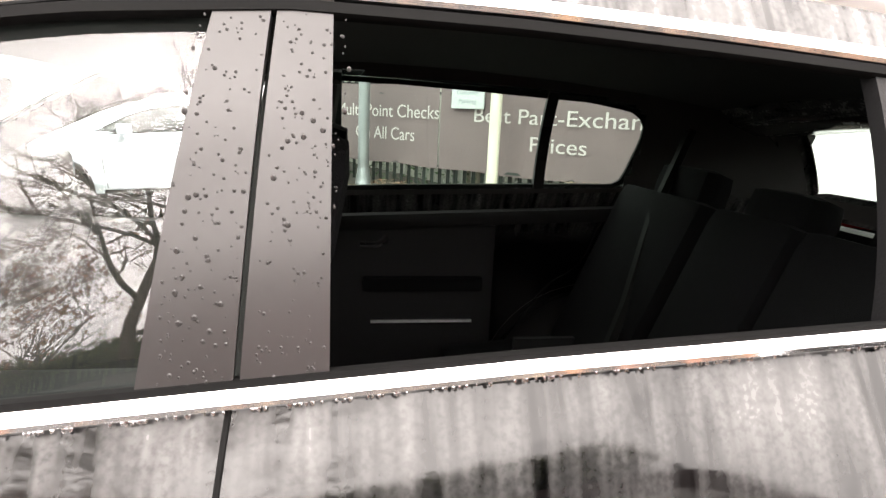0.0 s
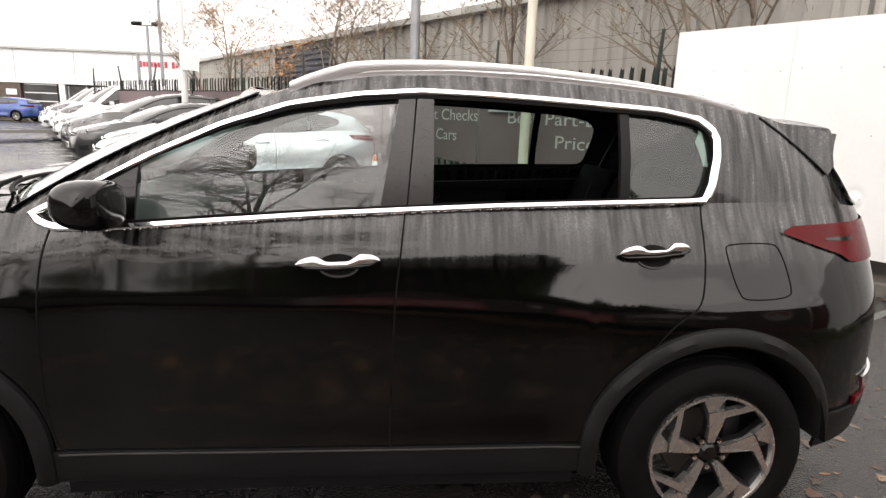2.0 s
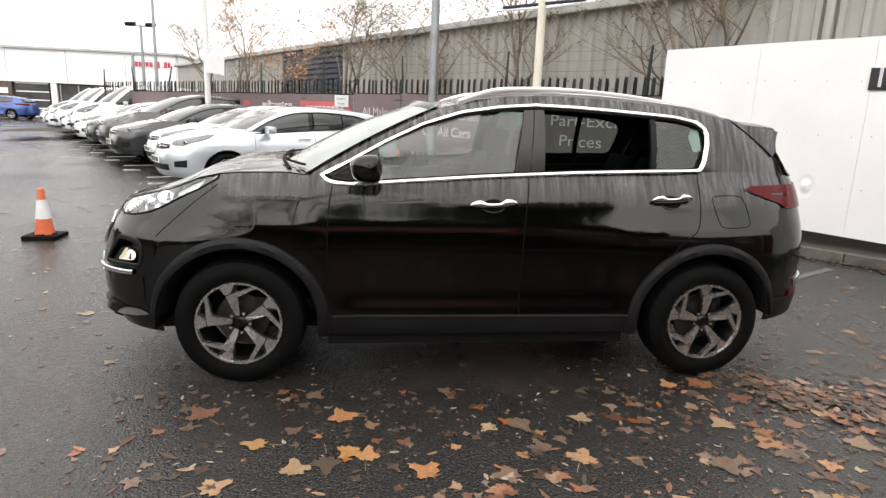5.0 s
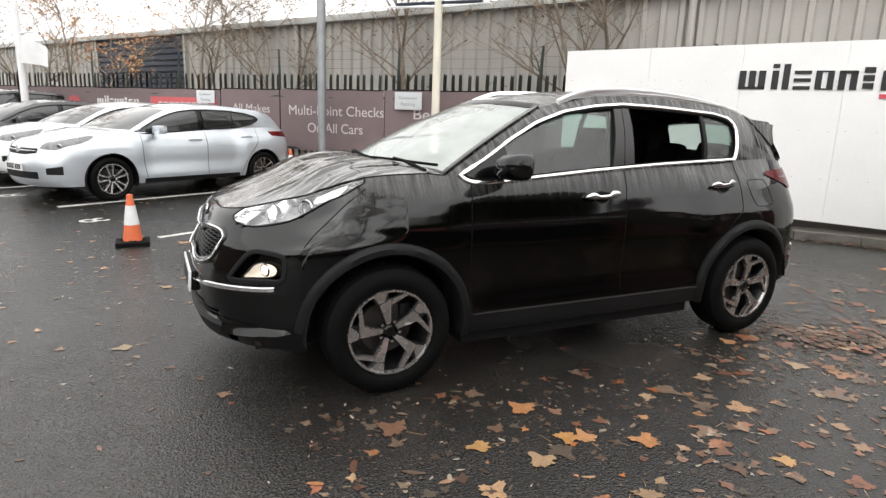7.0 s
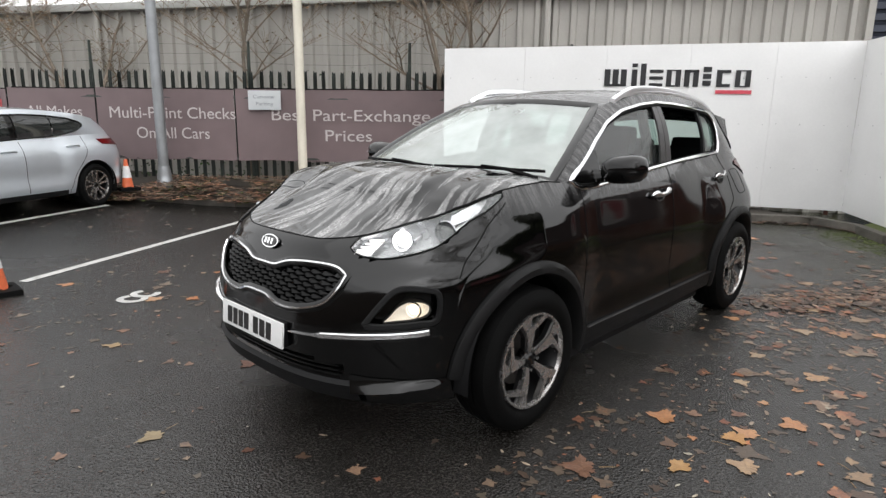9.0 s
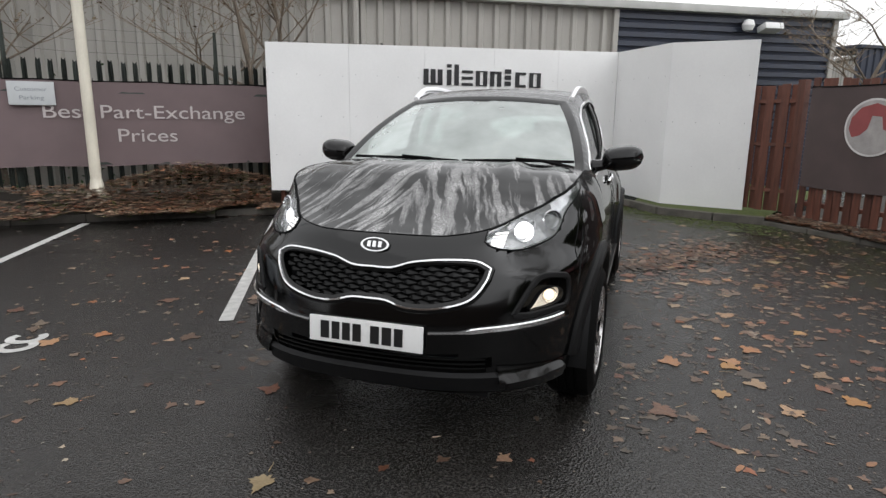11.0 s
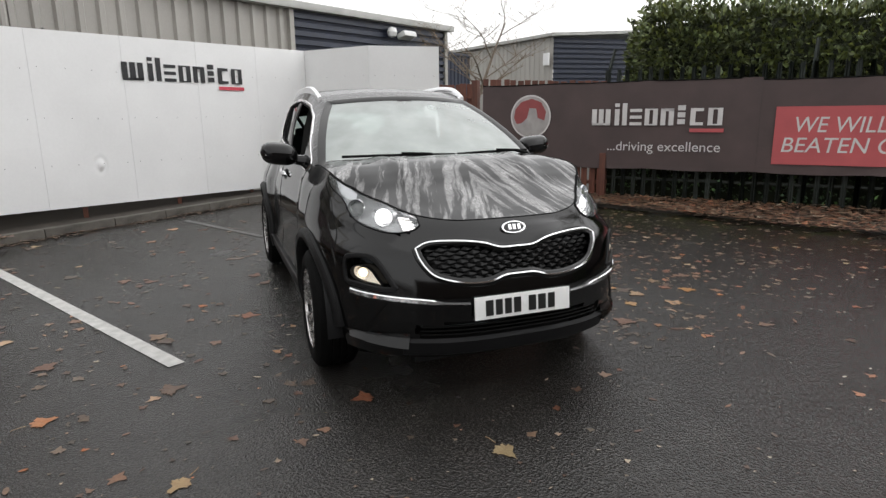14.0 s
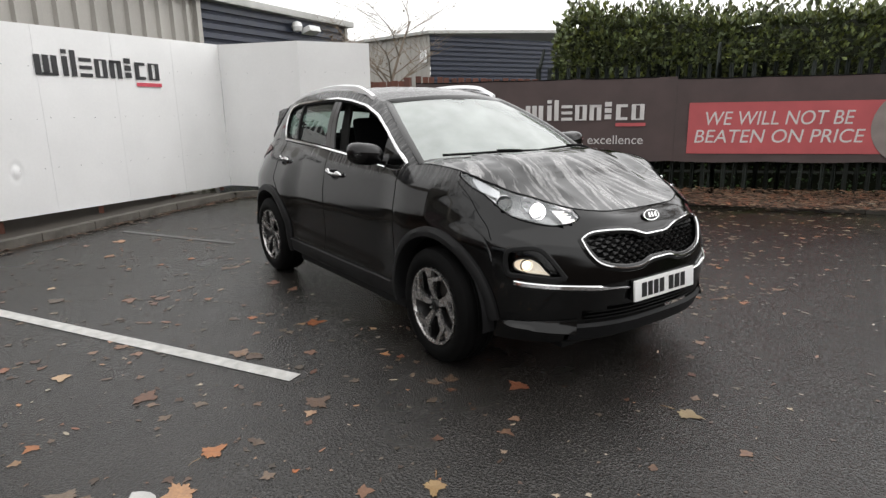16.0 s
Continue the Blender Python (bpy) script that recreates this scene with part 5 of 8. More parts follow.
        R0, R1 = S["roof_f"], S["roof_r"]
        for k in np.linspace(0, 1, 17)[:-1]:
            b = Vector((S["ws_x"] + (ca.x - S["ws_x"]) * k ** 3, ca.y * k, S["ws_z"] + (ca.z - S["ws_z"]) * k * k))
            r = Vector((S["hd_x"] + (R0[0] - S["hd_x"]) * k ** 2.4, R0[1] * k, S["hd_z"] + (R0[2] - S["hd_z"]) * k * k))
            out.append(("f", k, b, r))
        for t in np.linspace(0, 1, 110):
            q = qa + (qd - qa) * t
            b = self.point(q, self.z_top(q))
            x = R0[0] + (R1[0] - R0[0]) * t
            r = Vector((x, lerp_table(S["roof_y"], x), lerp_table(S["roof_z"], x)))
            out.append(("s", t, b, r))
        for k in np.linspace(1, 0, 17)[1:]:
            q = self.q[-1] + (qd - self.q[-1]) * k
            b = self.point(q, self.z_top(q))
            r = Vector((S["hr_x"] + (R1[0] - S["hr_x"]) * k ** 2.4, R1[1] * k, S["hr_z"] + (R1[2] - S["hr_z"]) * k * k))
            out.append(("r", k, b, r))
        return out

    def upper_point(self, col, w, side=1):
        kind, k, b, r = col
        p = b.lerp(r, w)
        bow = 4 * w * (1 - w)
        cen = Vector((0.3, 0, p.z * 0 + 1.0))
        if kind == "s":
            n = Vector((0, 1, 0.25))
            p = p + n * self.S["bulge"] * bow * (1 - 0.8 * step01(0.70, 0.96, k))
        elif kind == "f":
            p = p + Vector((-0.5, 0, 0.7)) * 0.035 * bow * (1 - 0.6 * k ** 4) + Vector((0, 1, 0.25)) * self.S["bulge"] * bow * k ** 4
        else:
            p = p + Vector((0.6, 0, 0.4)) * 0.05 * bow * (1 - 0.6 * k ** 4) + Vector((0, 1, 0.25)) * self.S["bulge"] * 0.2 * bow * k ** 4
        return Vector((p.x, side * p.y, p.z))

    def upper(self, side, win, screen=(0.93, 0.05, 0.95), hatch=(0.97, 0.16, 0.90), rows=26, extra=()):
        cols = self.upper_cols()
        g = [[self.upper_point(c, i / rows, side) for c in cols] for i in range(rows + 1)]

        def keep(c, i, j):
            kind, k = cols[j][0], (cols[j][1] + cols[j + 1][1]) / 2 if cols[j][0] == cols[j + 1][0] else cols[j][1]
            w = (i + 0.5) / rows
            if kind == "f":
                return not (k < screen[0] and screen[1] < w < screen[2])
            if kind == "r":
                return not (k < hatch[0] and hatch[1] < w < hatch[2])
            return not inside(win, c.x, c.z)
        return loft(g, keep=keep)

    def side_fit(self):
        """The glasshouse side as y(x, z), a smooth surface."""
        pts = [self.upper_point(c, w) for c in self.upper_cols() if c[0] == "s" for w in np.linspace(0, 1, 15)]
        a = np.array([[p.x ** i * (p.z - 1.3) ** j for i in range(5) for j in range(4)] for p in pts])
        co = np.linalg.lstsq(a, np.array([p.y for p in pts]), rcond=None)[0]
        return lambda x, z: float(sum(co[i * 4 + j] * x ** i * (z - 1.3) ** j for i in range(5) for j in range(4)))

    def cap(self, pts, crown, nose=None, n=24, bow=None):
        """A sheet across the car from a left edge to its mirror image."""
        ymax = max(p.y for p in pts)
        rows = []
        for p in pts:
            row = []
            for u in np.linspace(-1, 1, n + 1):
                e = 1 - u * u
                x = p.x - (bow(p.x) * e if bow else 0)
                z = p.z + crown * (p.y / ymax) ** 2 * e
                if nose:
                    z += nose(x, u * p.y) * min(1, e * 3)
                row.append(Vector((x, u * p.y, z)))
            rows.append(row)
        return loft(rows)


def both(fn):
    """Joins a part's two mirrored halves."""
    bm = fn(1)
    o = fn(-1)
    idx = {v: bm.verts.new(v.co) for v in o.verts}
    for f in o.faces:
        bm.faces.new([idx[v] for v in f.verts])
    o.free()
    return tidy(bm, 2e-4)


def skin_patch(body, top, bot, off, side, n=24, m=8, thick=0.0):
    """A sheet on the skin between an upper and a lower edge, both (q, z); thick draws it back at the rim."""
    a, b = resample(top, n), resample(bot, n)
    rows = [[body.at(*(a[i] + (b[i] - a[i]) * j / m), off, side) for i in range(n)] for j in range(m + 1)]
    if thick:
        rows = [[body.at(*a[i], off - thick, side) for i in range(n)]] + rows + [[body.at(*b[i], off - thick, side) for i in range(n)]]
        for r, f in zip(rows, np.linspace(0, 1, len(rows))):
            f = min(1, max(0, (f * (m + 2) - 1) / m))
            for e, i in ((0, 0), (n, n - 1)):
                r.insert(e, body.at(*(a[i] + (b[i] - a[i]) * f), off - thick, side))
    return loft(rows)


def skin_line(body, pts, width, thick, side, off=0.0, bm=None, close=False):
    return add_ribbon(bm or bmesh.new(), [body.at(q, z, off, side) for q, z in pts], [body.normal(q, z, side) for q, z in pts], width, thick, close)


def wheel(parent, x, y, z, r, rim, style, name="wheel", spin=0.0, steer=0.0):
    """A road wheel, face towards +y if y > 0."""
    s = 1 if y > 0 else -1
    hub = thing(name, "", "")
    for key in ("label", "category"):
        if key in hub:
            del hub[key]
    hub.parent = parent
    hub.matrix_basis = pose(x, y, z, 0, 0, steer)
    w = 0.235
    bm = bmesh.new()
    prof = [(rim - 0.005, -w + 0.015), (rim + 0.03, -w), (r - 0.045, -w - 0.004), (r - 0.012, -w + 0.02), (r, -w + 0.05)]
    for g in (-0.155, -0.117, -0.078):
        prof += [(r, g - 0.008), (r - 0.008, g - 0.005), (r - 0.008, g + 0.005), (r, g + 0.008)]
    prof += [(r, -0.045), (r - 0.010, -0.016), (r - 0.04, 0.004), (rim + 0.05, 0.010), (rim + 0.022, 0.004), (rim + 0.008, -0.008), (rim - 0.004, -0.02)]
    add_lathe(bm, [(a, s * (b - 0.0)) for a, b in prof], 64)
    part("tyre", bm, M["tyre"], hub)
    bm = bmesh.new()
    add_lathe(bm, [(rim, s * -0.02), (rim - 0.012, s * -0.04), (rim - 0.03, s * -0.18), (rim - 0.03, s * -0.21)], 48)
    part("rim_barrel", bm, M["alloy_dark"], hub)
    bm = bmesh.new()
    add_lathe(bm, [(rim + 0.004, s * -0.012), (rim + 0.002, s * 0.002), (rim - 0.008, s * 0.002), (rim - 0.014, s * -0.014)], 64)
    part("rim_lip", bm, M["alloy"], hub)
    bm = bmesh.new()
    add_lathe(bm, [(0.0, s * -0.10), (0.14, s * -0.10), (0.145, s * -0.115), (0.06, s * -0.125)], 40)
    part("brake_disc", bm, M["disc"], hub)
    bm = bmesh.new()
    add_box(bm, (0.10, s * -0.10, 0.06), (0.06, 0.06, 0.14), bevel=0.012)
    part("caliper", bm, M["alloy_dark"], hub)

    def face(poly, a, y0, dep, bmx, dish=0.0):
        ca, sa = math.cos(a), math.sin(a)
        def place(u, v, t):
            rr = math.hypot(u, v)
            yy = y0 - 0.030 * max(0, 1 - rr / (rim * 0.55)) - t
            return Vector((ca * u - sa * v, s * yy, sa * u + ca * v))
        add_prism(bmx, poly, place, dep)
    k = rim / 0.216
    if style == "suv":
        for i in range(5):
            a = spin + i * 2 * math.pi / 5 + math.pi / 2
            bm = bmesh.new()
            arm = [(0.038, -0.011), (0.095, -0.020), (0.152, -0.030), (0.160, -0.005), (0.180, 0.116), (0.168, 0.134), (0.140, 0.026), (0.095, 0.019), (0.038, 0.011)]
            face([(u * k, v * k * s) for u, v in (arm if s > 0 else arm[::-1])], a, 0.0, 0.028, bm)
            part("spoke", bm, M["alloy"], hub, smooth=False)
            bm = bmesh.new()
            fin = [(0.158, -0.032), (0.205, -0.056), (0.213, -0.012), (0.211, 0.026), (0.165, -0.003)]
            face([(u * k, v * k * s) for u, v in (fin if s > 0 else fin[::-1])], a, -0.003, 0.024, bm)
            part("spoke_fin", bm, M["alloy"], hub, smooth=False)
            bm = bmesh.new()
            pock = [(0.05, -0.018), (0.12, -0.026), (0.200, -0.060), (0.203, 0.030), (0.12, 0.022), (0.05, 0.014)]
            face([(u * k, v * k * s) for u, v in (pock if s > 0 else pock[::-1])], a, -0.016, 0.026, bm)
            part("spoke_back", bm, M["alloy_dark"], hub, smooth=False)
    else:
        for i in range(5):
            a = spin + i * 2 * math.pi / 5 + math.pi / 2
            for sg in (-1, 1):
                bm = bmesh.new()
                pl = [(0.035, 0.004 * sg), (0.205, 0.035 * sg), (0.205, 0.062 * sg), (0.040, 0.022 * sg)]
                face([(u * k, v * k) for u, v in pl], a, 0.0, 0.025, bm)
                part("spoke", bm, M["alloy"], hub, smooth=False)
    bm = bmesh.new()
    add_lathe(bm, [(0.0, s * -0.014), (0.026, s * -0.016), (0.031, s * -0.022), (0.044, s * -0.036), (0.05, s * -0.07)], 24)
    part("hub_cap", bm, M["gloss_black"], hub)
    for i in range(5):
        a = spin + (i + 0.5) * 2 * math.pi / 5 + math.pi / 2
        bm = bmesh.new()
        add_lathe(bm, [(0.0, s * -0.018), (0.009, s * -0.020), (0.011, s * -0.045)], 8, (0.055 * math.cos(a), 0, 0.055 * math.sin(a)))
        part("wheel_nut", bm, M["chrome"], hub)
    return hub


SUV = dict(
    xc=-1.2, af=1.035, nf=2.8, xt=1.2, ar=1.04, nr=3.0, W=0.905, axles=(-1.335, 1.335), axle_z=0.345, arch=0.445,
    wz=[(0.2, 0.93), (0.30, 0.965), (0.40, 0.985), (0.55, 0.992), (0.75, 0.999), (0.88, 0.990), (0.95, 0.970), (1.01, 0.948), (1.035, 0.935), (1.07, 0.908), (1.10, 0.884), (1.17, 0.834), (1.24, 0.785)],
    dxf=[(0.2, 0.13), (0.27, 0.075), (0.34, 0.025), (0.45, 0.005), (0.57, 0.0), (0.66, 0.02), (0.75, 0.05), (0.85, 0.085), (0.91, 0.12), (0.95, 0.18), (0.99, 0.27), (1.05, 0.42), (1.15, 0.6)],
    dxr=[(0.2, 0.10), (0.35, 0.03), (0.5, 0.0), (0.75, 0.01), (0.95, 0.03), (1.1, 0.05), (1.2, 0.085), (1.3, 0.16)],
    zb=[(-2.3, 0.262), (-1.8, 0.262), (-1.7, 0.265), (-0.9, 0.265), (0.9, 0.275), (1.75, 0.33), (2.3, 0.38)],
    zt=[(-2.3, 0.926), (-2.22, 0.932), (-2.17, 0.957), (-2.10, 1.008), (-1.95, 1.066), (-1.75, 1.106), (-1.55, 1.132), (-1.35, 1.144), (-1.1, 1.150), (-0.92, 1.134), (-0.5, 1.112), (0.25, 1.162), (1.3, 1.208), (1.7, 1.218), (2.0, 1.18), (2.3, 1.12)],
    a_base=-0.95, d_base=1.92, ws_x=-1.20, ws_z=1.155, hd_x=-0.36, hd_z=1.555, roof_f=(-0.24, 0.550, 1.525), roof_r=(1.74, 0.490, 1.480),
    roof_y=[(-0.24, 0.550), (0.1, 0.584), (0.6, 0.592), (1.1, 0.572), (1.52, 0.528), (1.74, 0.490)],
    roof_z=[(-0.24, 1.525), (-0.05, 1.574), (0.15, 1.603), (0.4, 1.615), (0.7, 1.610), (1.0, 1.592), (1.3, 1.564), (1.52, 1.531), (1.74, 1.480)],
    hr_x=1.80, hr_z=1.515, bulge=0.03, lamp_back=0.17, haunch=0.055, waist=0.045, shoulder=0.013)

DLO = [(-0.905, 1.141), (-0.885, 1.122), (-0.84, 1.104), (-0.756, 1.100), (-0.653, 1.106), (-0.444, 1.124), (-0.232, 1.141), (-0.016, 1.158), (0.232, 1.173), (0.54, 1.190), (1.008, 1.208), (1.253, 1.216), (1.302, 1.220), (1.325, 1.272), (1.349, 1.372), (1.352, 1.432), (1.336, 1.466), (1.285, 1.499), (1.141, 1.524), (0.777, 1.543), (0.542, 1.553), (0.294, 1.557), (0.086, 1.539), (-0.136, 1.501), (-0.352, 1.430), (-0.562, 1.330), (-0.764, 1.214)]


def black_suv():
    B = Body(SUV)
    car = thing("suv", "black wet compact SUV with chrome window trim and lit headlamps", "car")
    Y = B.side_fit()
    qy, qx = B.q_y, B.q_x
    # lamp and grille openings, as (q, z)
    lamp_top = [(q, B.z_top(q) - 0.006) for q in np.linspace(qy(0.455, 0.95), qx(-1.44, 1.115), 16)]
    lamp_bot = [(qy(0.452, 0.92), 0.916), (qy(0.50, 0.89), 0.889), (qy(0.60, 0.88), 0.879), (qy(0.70, 0.92), 0.912), (qx(-1.735, 0.95), 0.950), (qx(-1.60, 1.02), 1.022), (qx(-1.44, 1.10), 1.106)]
    lamp_top, lamp_bot = smooth_curve(lamp_top, 30), smooth_curve(lamp_bot, 30)
    lamp_poly = [tuple(p) for p in lamp_top] + [tuple(p) for p in lamp_bot[::-1]]
    g_top = smooth_curve([(0.0, 0.802), (qy(0.09, 0.80), 0.804), (qy(0.18, 0.83), 0.831), (qy(0.30, 0.84), 0.844), (qy(0.43, 0.838), 0.841), (qy(0.495, 0.81), 0.812)], 30)
    g_bot = smooth_curve([(0.0, 0.675), (qy(0.08, 0.67), 0.673), (qy(0.17, 0.65), 0.651), (qy(0.30, 0.65), 0.656), (qy(0.43, 0.69), 0.696), (qy(0.495, 0.79), 0.792)], 30)
    g_poly = [(-0.02, 0.802)] + [tuple(p) for p in g_top] + [tuple(p) for p in g_bot[::-1]] + [(-0.02, 0.675)]
    f_top = [(qy(0.605, 0.64), 0.640), (qy(0.655, 0.73), 0.735), (qy(0.69, 0.77), 0.772), (qx(-1.90, 0.765), 0.768), (qx(-1.85, 0.74), 0.742)]
    f_bot = [(qy(0.60, 0.63), 0.626), (qy(0.65, 0.62), 0.620), (qy(0.70, 0.63), 0.624), (qx(-1.93, 0.63), 0.630), (qx(-1.86, 0.645), 0.640)]
    f_poly = [tuple(p) for p in smooth_curve(f_top + f_bot[::-1], 48, True)]
    i_top = [(0.0, 0.456), (qy(0.30, 0.456), 0.456), (qy(0.47, 0.455), 0.455), (qy(0.525, 0.44), 0.440)]
    i_bot = [(0.0, 0.378), (qy(0.30, 0.378), 0.378), (qy(0.47, 0.385), 0.385), (qy(0.525, 0.40), 0.402)]
    i_poly = [(-0.02, 0.456)] + i_top + i_bot[::-1] + [(-0.02, 0.378)]
    t_top = smooth_curve([(qx(1.585, 1.115), 1.117), (qx(1.62, 1.13), 1.132), (qx(1.80, 1.14), 1.139), (qx(1.95, 1.14), 1.140), (B.q[-1] - 0.05, 1.140)], 24)
    t_bot = smooth_curve([(qx(1.585, 1.11), 1.109), (qx(1.70, 1.07), 1.072), (qx(1.82, 1.035), 1.036), (qx(1.95, 1.0), 1.004), (B.q[-1] - 0.05, 1.03)], 24)
    t_poly = [(p[0], p[1] - 0.014) for p in t_top[3:]] + [(p[0], p[1] + 0.014) for p in t_bot[:2:-1]]
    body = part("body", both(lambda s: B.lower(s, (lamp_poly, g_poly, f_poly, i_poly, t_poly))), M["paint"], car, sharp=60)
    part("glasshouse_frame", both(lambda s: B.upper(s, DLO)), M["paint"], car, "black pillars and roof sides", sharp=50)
    cols = B.upper_cols()
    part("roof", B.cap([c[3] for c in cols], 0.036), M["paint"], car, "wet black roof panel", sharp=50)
    edge = [B.point(q, B.z_top(q)) for q in np.linspace(0.0, qx(-0.99, 1.12), 46)]

    def creases(x, y):
        f = step01(-2.0, -1.7, x) * step01(-0.95, -1.25, x)
        c = 0.33 + 0.12 * (x + 2.0)
        return 0.024 * step01(-1.95, -1.35, x) + 0.014 * f * math.exp(-((abs(y) - c) / 0.05) ** 2) + 0.010 * f * step01(c + 0.05, c - 0.1, abs(y))
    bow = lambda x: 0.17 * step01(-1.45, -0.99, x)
    bonnet = part("bonnet", B.cap(edge, 0.010, creases, 48, bow), M["bonnet"], car, "wet black bonnet, rain water streaks paled like scattered sky light", sharp=60)
    shut = [B.point(q, B.z_top(q)) for q in np.linspace(0.0, qx(-0.99, 1.12), 60)]
    bm = bmesh.new()
    line = [Vector((p.x, -p.y, p.z)) for p in shut[::-1]] + shut[1:]
    add_tube(bm, line, 0.0035, 5)
    part("bonnet_shut_line", bm, M["rubber"], car)
    # cowl and wipers
    rows = []
    for u in np.linspace(-1, 1, 25):
        e = 1 - u * u
        h = Vector((-0.99 - 0.17 * e, 0.755 * u, 1.146 + 0.022 * e))
        w = Vector((-0.95 - 0.25 * (1 - abs(u) ** 3), 0.755 * u, 1.15))
        rows.append([h + Vector((-0.03, 0, -0.012)), h.lerp(w, 0.5) + Vector((0, 0, -0.022)), w + Vector((0.06, 0, 0.010))])
    part("cowl", loft(rows), M["trim_dark"], car, "black plastic scuttle")
    for y0, y1, y2 in ((-0.08, 0.62, 0.0), (-0.70, -0.10, -0.66)):
        wp = bmesh.new()
        def scr(y, w):
            k = abs(y) / 0.77
            b = Vector((-1.20 + 0.25 * k ** 3, y, 1.155))
            r = Vector((-0.36 + 0.12 * k ** 2.4, y * 0.66, 1.555))
            return b.lerp(r, w) + Vector((-0.5, 0, 0.7)) * 0.035 * 4 * w * (1 - w)
        add_tube(wp, [scr(y0 + (y1 - y0) * t, 0.035 + 0.015 * math.sin(t * 3)) + Vector((-0.012, 0, 0.016)) for t in np.linspace(0, 1, 9)], 0.008, 6)
        blade = part("wiper", wp, M["rubber"], car, "black wiper blade and arm")
        wp = bmesh.new()
        a = Vector((-1.17 if y0 > -0.5 else -1.08, y0, 1.158))
        add_tube(wp, [a, a.lerp(scr((y0 + y1) / 2, 0.04), 0.5) + Vector((-0.02, 0, 0.03)), scr((y0 + y1) / 2, 0.05) + Vector((-0.015, 0, 0.028))], [0.014, 0.010, 0.006], 6)
        part("wiper_arm", wp, M["rubber"], blade)
    # glass
    def pane(kind, lo, hi, name, m, lab):
        sel = [c for c in cols if c[0] == kind and c[1] <= lo + 0.04]
        ws = np.linspace(hi[0] - 0.03, hi[1] + 0.03, 14)
        line = sel if kind == "f" else sel[::-1]
        rows = []
        for w in ws:
            half = [B.upper_point(c, w) for c in line]
            rows.append([Vector((p.x, -p.y, p.z)) for p in half[::-1]] + half[1:])
        inw = Vector((0.004, 0, -0.004)) if kind == "f" else Vector((-0.004, 0, -0.003))
        ob = part(name, loft([[p + inw for p in r] for r in rows]), m, car, lab)
        ob.visible_shadow = False
        rim = rows[0] + [r[-1] for r in rows[1:]] + rows[-1][::-1][1:] + [r[0] for r in rows[::-1][1:-1]]
        bm = bmesh.new()
        o = Vector((-0.55, 0, 0.8)) if kind == "f" else Vector((0.8, 0, 0.5))
        add_ribbon(bm, [p + inw * -0.5 for p in rim], [o] * len(rim), 0.055, 0.006, True)
        part("ceramic_band", bm, M["gloss_black"] if kind == "f" else M["paint"], ob)
        return ob
    pane("f", 0.93, (0.05, 0.95), "windscreen", M["screen"], "windscreen whitened to imitate reflected sky")
    pane("r", 0.97, (0.16, 0.90), "rear_window", M["hatch_glass"], "heated rear window")

    def on_side(x, z, off, s):
        return Vector((x, s * (Y(x, z) + off), z))

    def in_dlo(x):
        """Lower and upper edge of the window opening at x."""
        zs = []
        for (x1, z1), (x2, z2) in zip(DLO, DLO[1:] + DLO[:1]):
            if (x1 - x) * (x2 - x) <= 0 and x1 != x2:
                zs.append(z1 + (z2 - z1) * (x - x1) / (x2 - x1))
        return (min(zs), max(zs)) if zs else (1.2, 1.2)

    def side_pane(name, x0, x1, s, m, lab, off=-0.012, z0=0.0, z1=1.0, slant=0.0, thick=0.004, slant2=None):
        rows = []
        for t in np.linspace(0, 1, 22):
            row = []
            x = x0 + (x1 - x0) * t
            sl = slant + ((slant if slant2 is None else slant2) - slant) * t
            lo, hi = in_dlo(min(1.35, max(-0.90, x)))
            for w in np.linspace(z0, z1, 12):
                row.append(on_side(min(1.352, max(-0.905, x + sl * w)), lo + (hi - lo) * w, off, s))
            if m in (M["glass"], M["glass_dark"]):
                row = [p.lerp(row[0].lerp(row[-1], i / 11), 0.5) for i, p in enumerate(row)]
            rows.append(row)
        bm = loft(rows)
        if thick:
            shell(bm, thick)
        ob = part(name, bm, m, car, lab)
        if m in (M["glass"], M["glass_dark"]):
            ob.visible_shadow = False
        return ob

    for s in (1, -1):
        if s < 0:
            side_pane("door_glass", -0.90, 0.19, s, M["glass"], "clear closed front window", slant=0.0, thick=0, slant2=0.04)
        else:
            side_pane("door_glass", -0.90, -0.60, s, M["glass"], "small fixed front glass", thick=0)
            side_pane("door_glass", 0.31, 1.0, s, M["glass_dark"], "closed tinted rear window", thick=0)
        side_pane("quarter_glass", 1.00, 1.35, s, M["glass_dark"], "tinted rear quarter glass", thick=0)
        side_pane("pillar_cover", 0.160, 0.246, s, M["pillar"], "satin black door pillar cover", 0.004, -0.01, 1.0, 0.062, 0.012, 0.030)
        side_pane("pillar_cover", 0.252, 0.335, s, M["pillar"], "satin black door pillar cover", 0.004, -0.01, 1.0, 0.030, 0.012, 0.0)
        side_pane("window_divider", 0.985, 1.02, s, M["trim_dark"], "", 0.0, 0, 1, 0.0, 0.02)
        side_pane("mirror_sail", -0.90, -0.60, s, M["gloss_black"], "black mirror mount triangle", 0.0, 0, 1.0, 0.0, 0.01)
        loop = resample(DLO, 150, True)
        bm = bmesh.new()
        add_ribbon(bm, [on_side(x, z, 0.008, s) for x, z in loop], [(0, s, 0.75 if z < 1.3 else 0.45) for x, z in loop], [0.031 if x > 1.27 else 0.028 if x < -0.8 else 0.021 for x, z in loop], 0.012, True)
        part("window_trim", bm, M["chrome"], car, "bright chrome window surround")
        inner = resample([(x + (0.18 - x) * 0.014, z + (1.33 - z) * (0.05 if z < 1.3 else 0.09)) for x, z in DLO], 120, True)
        bm = bmesh.new()
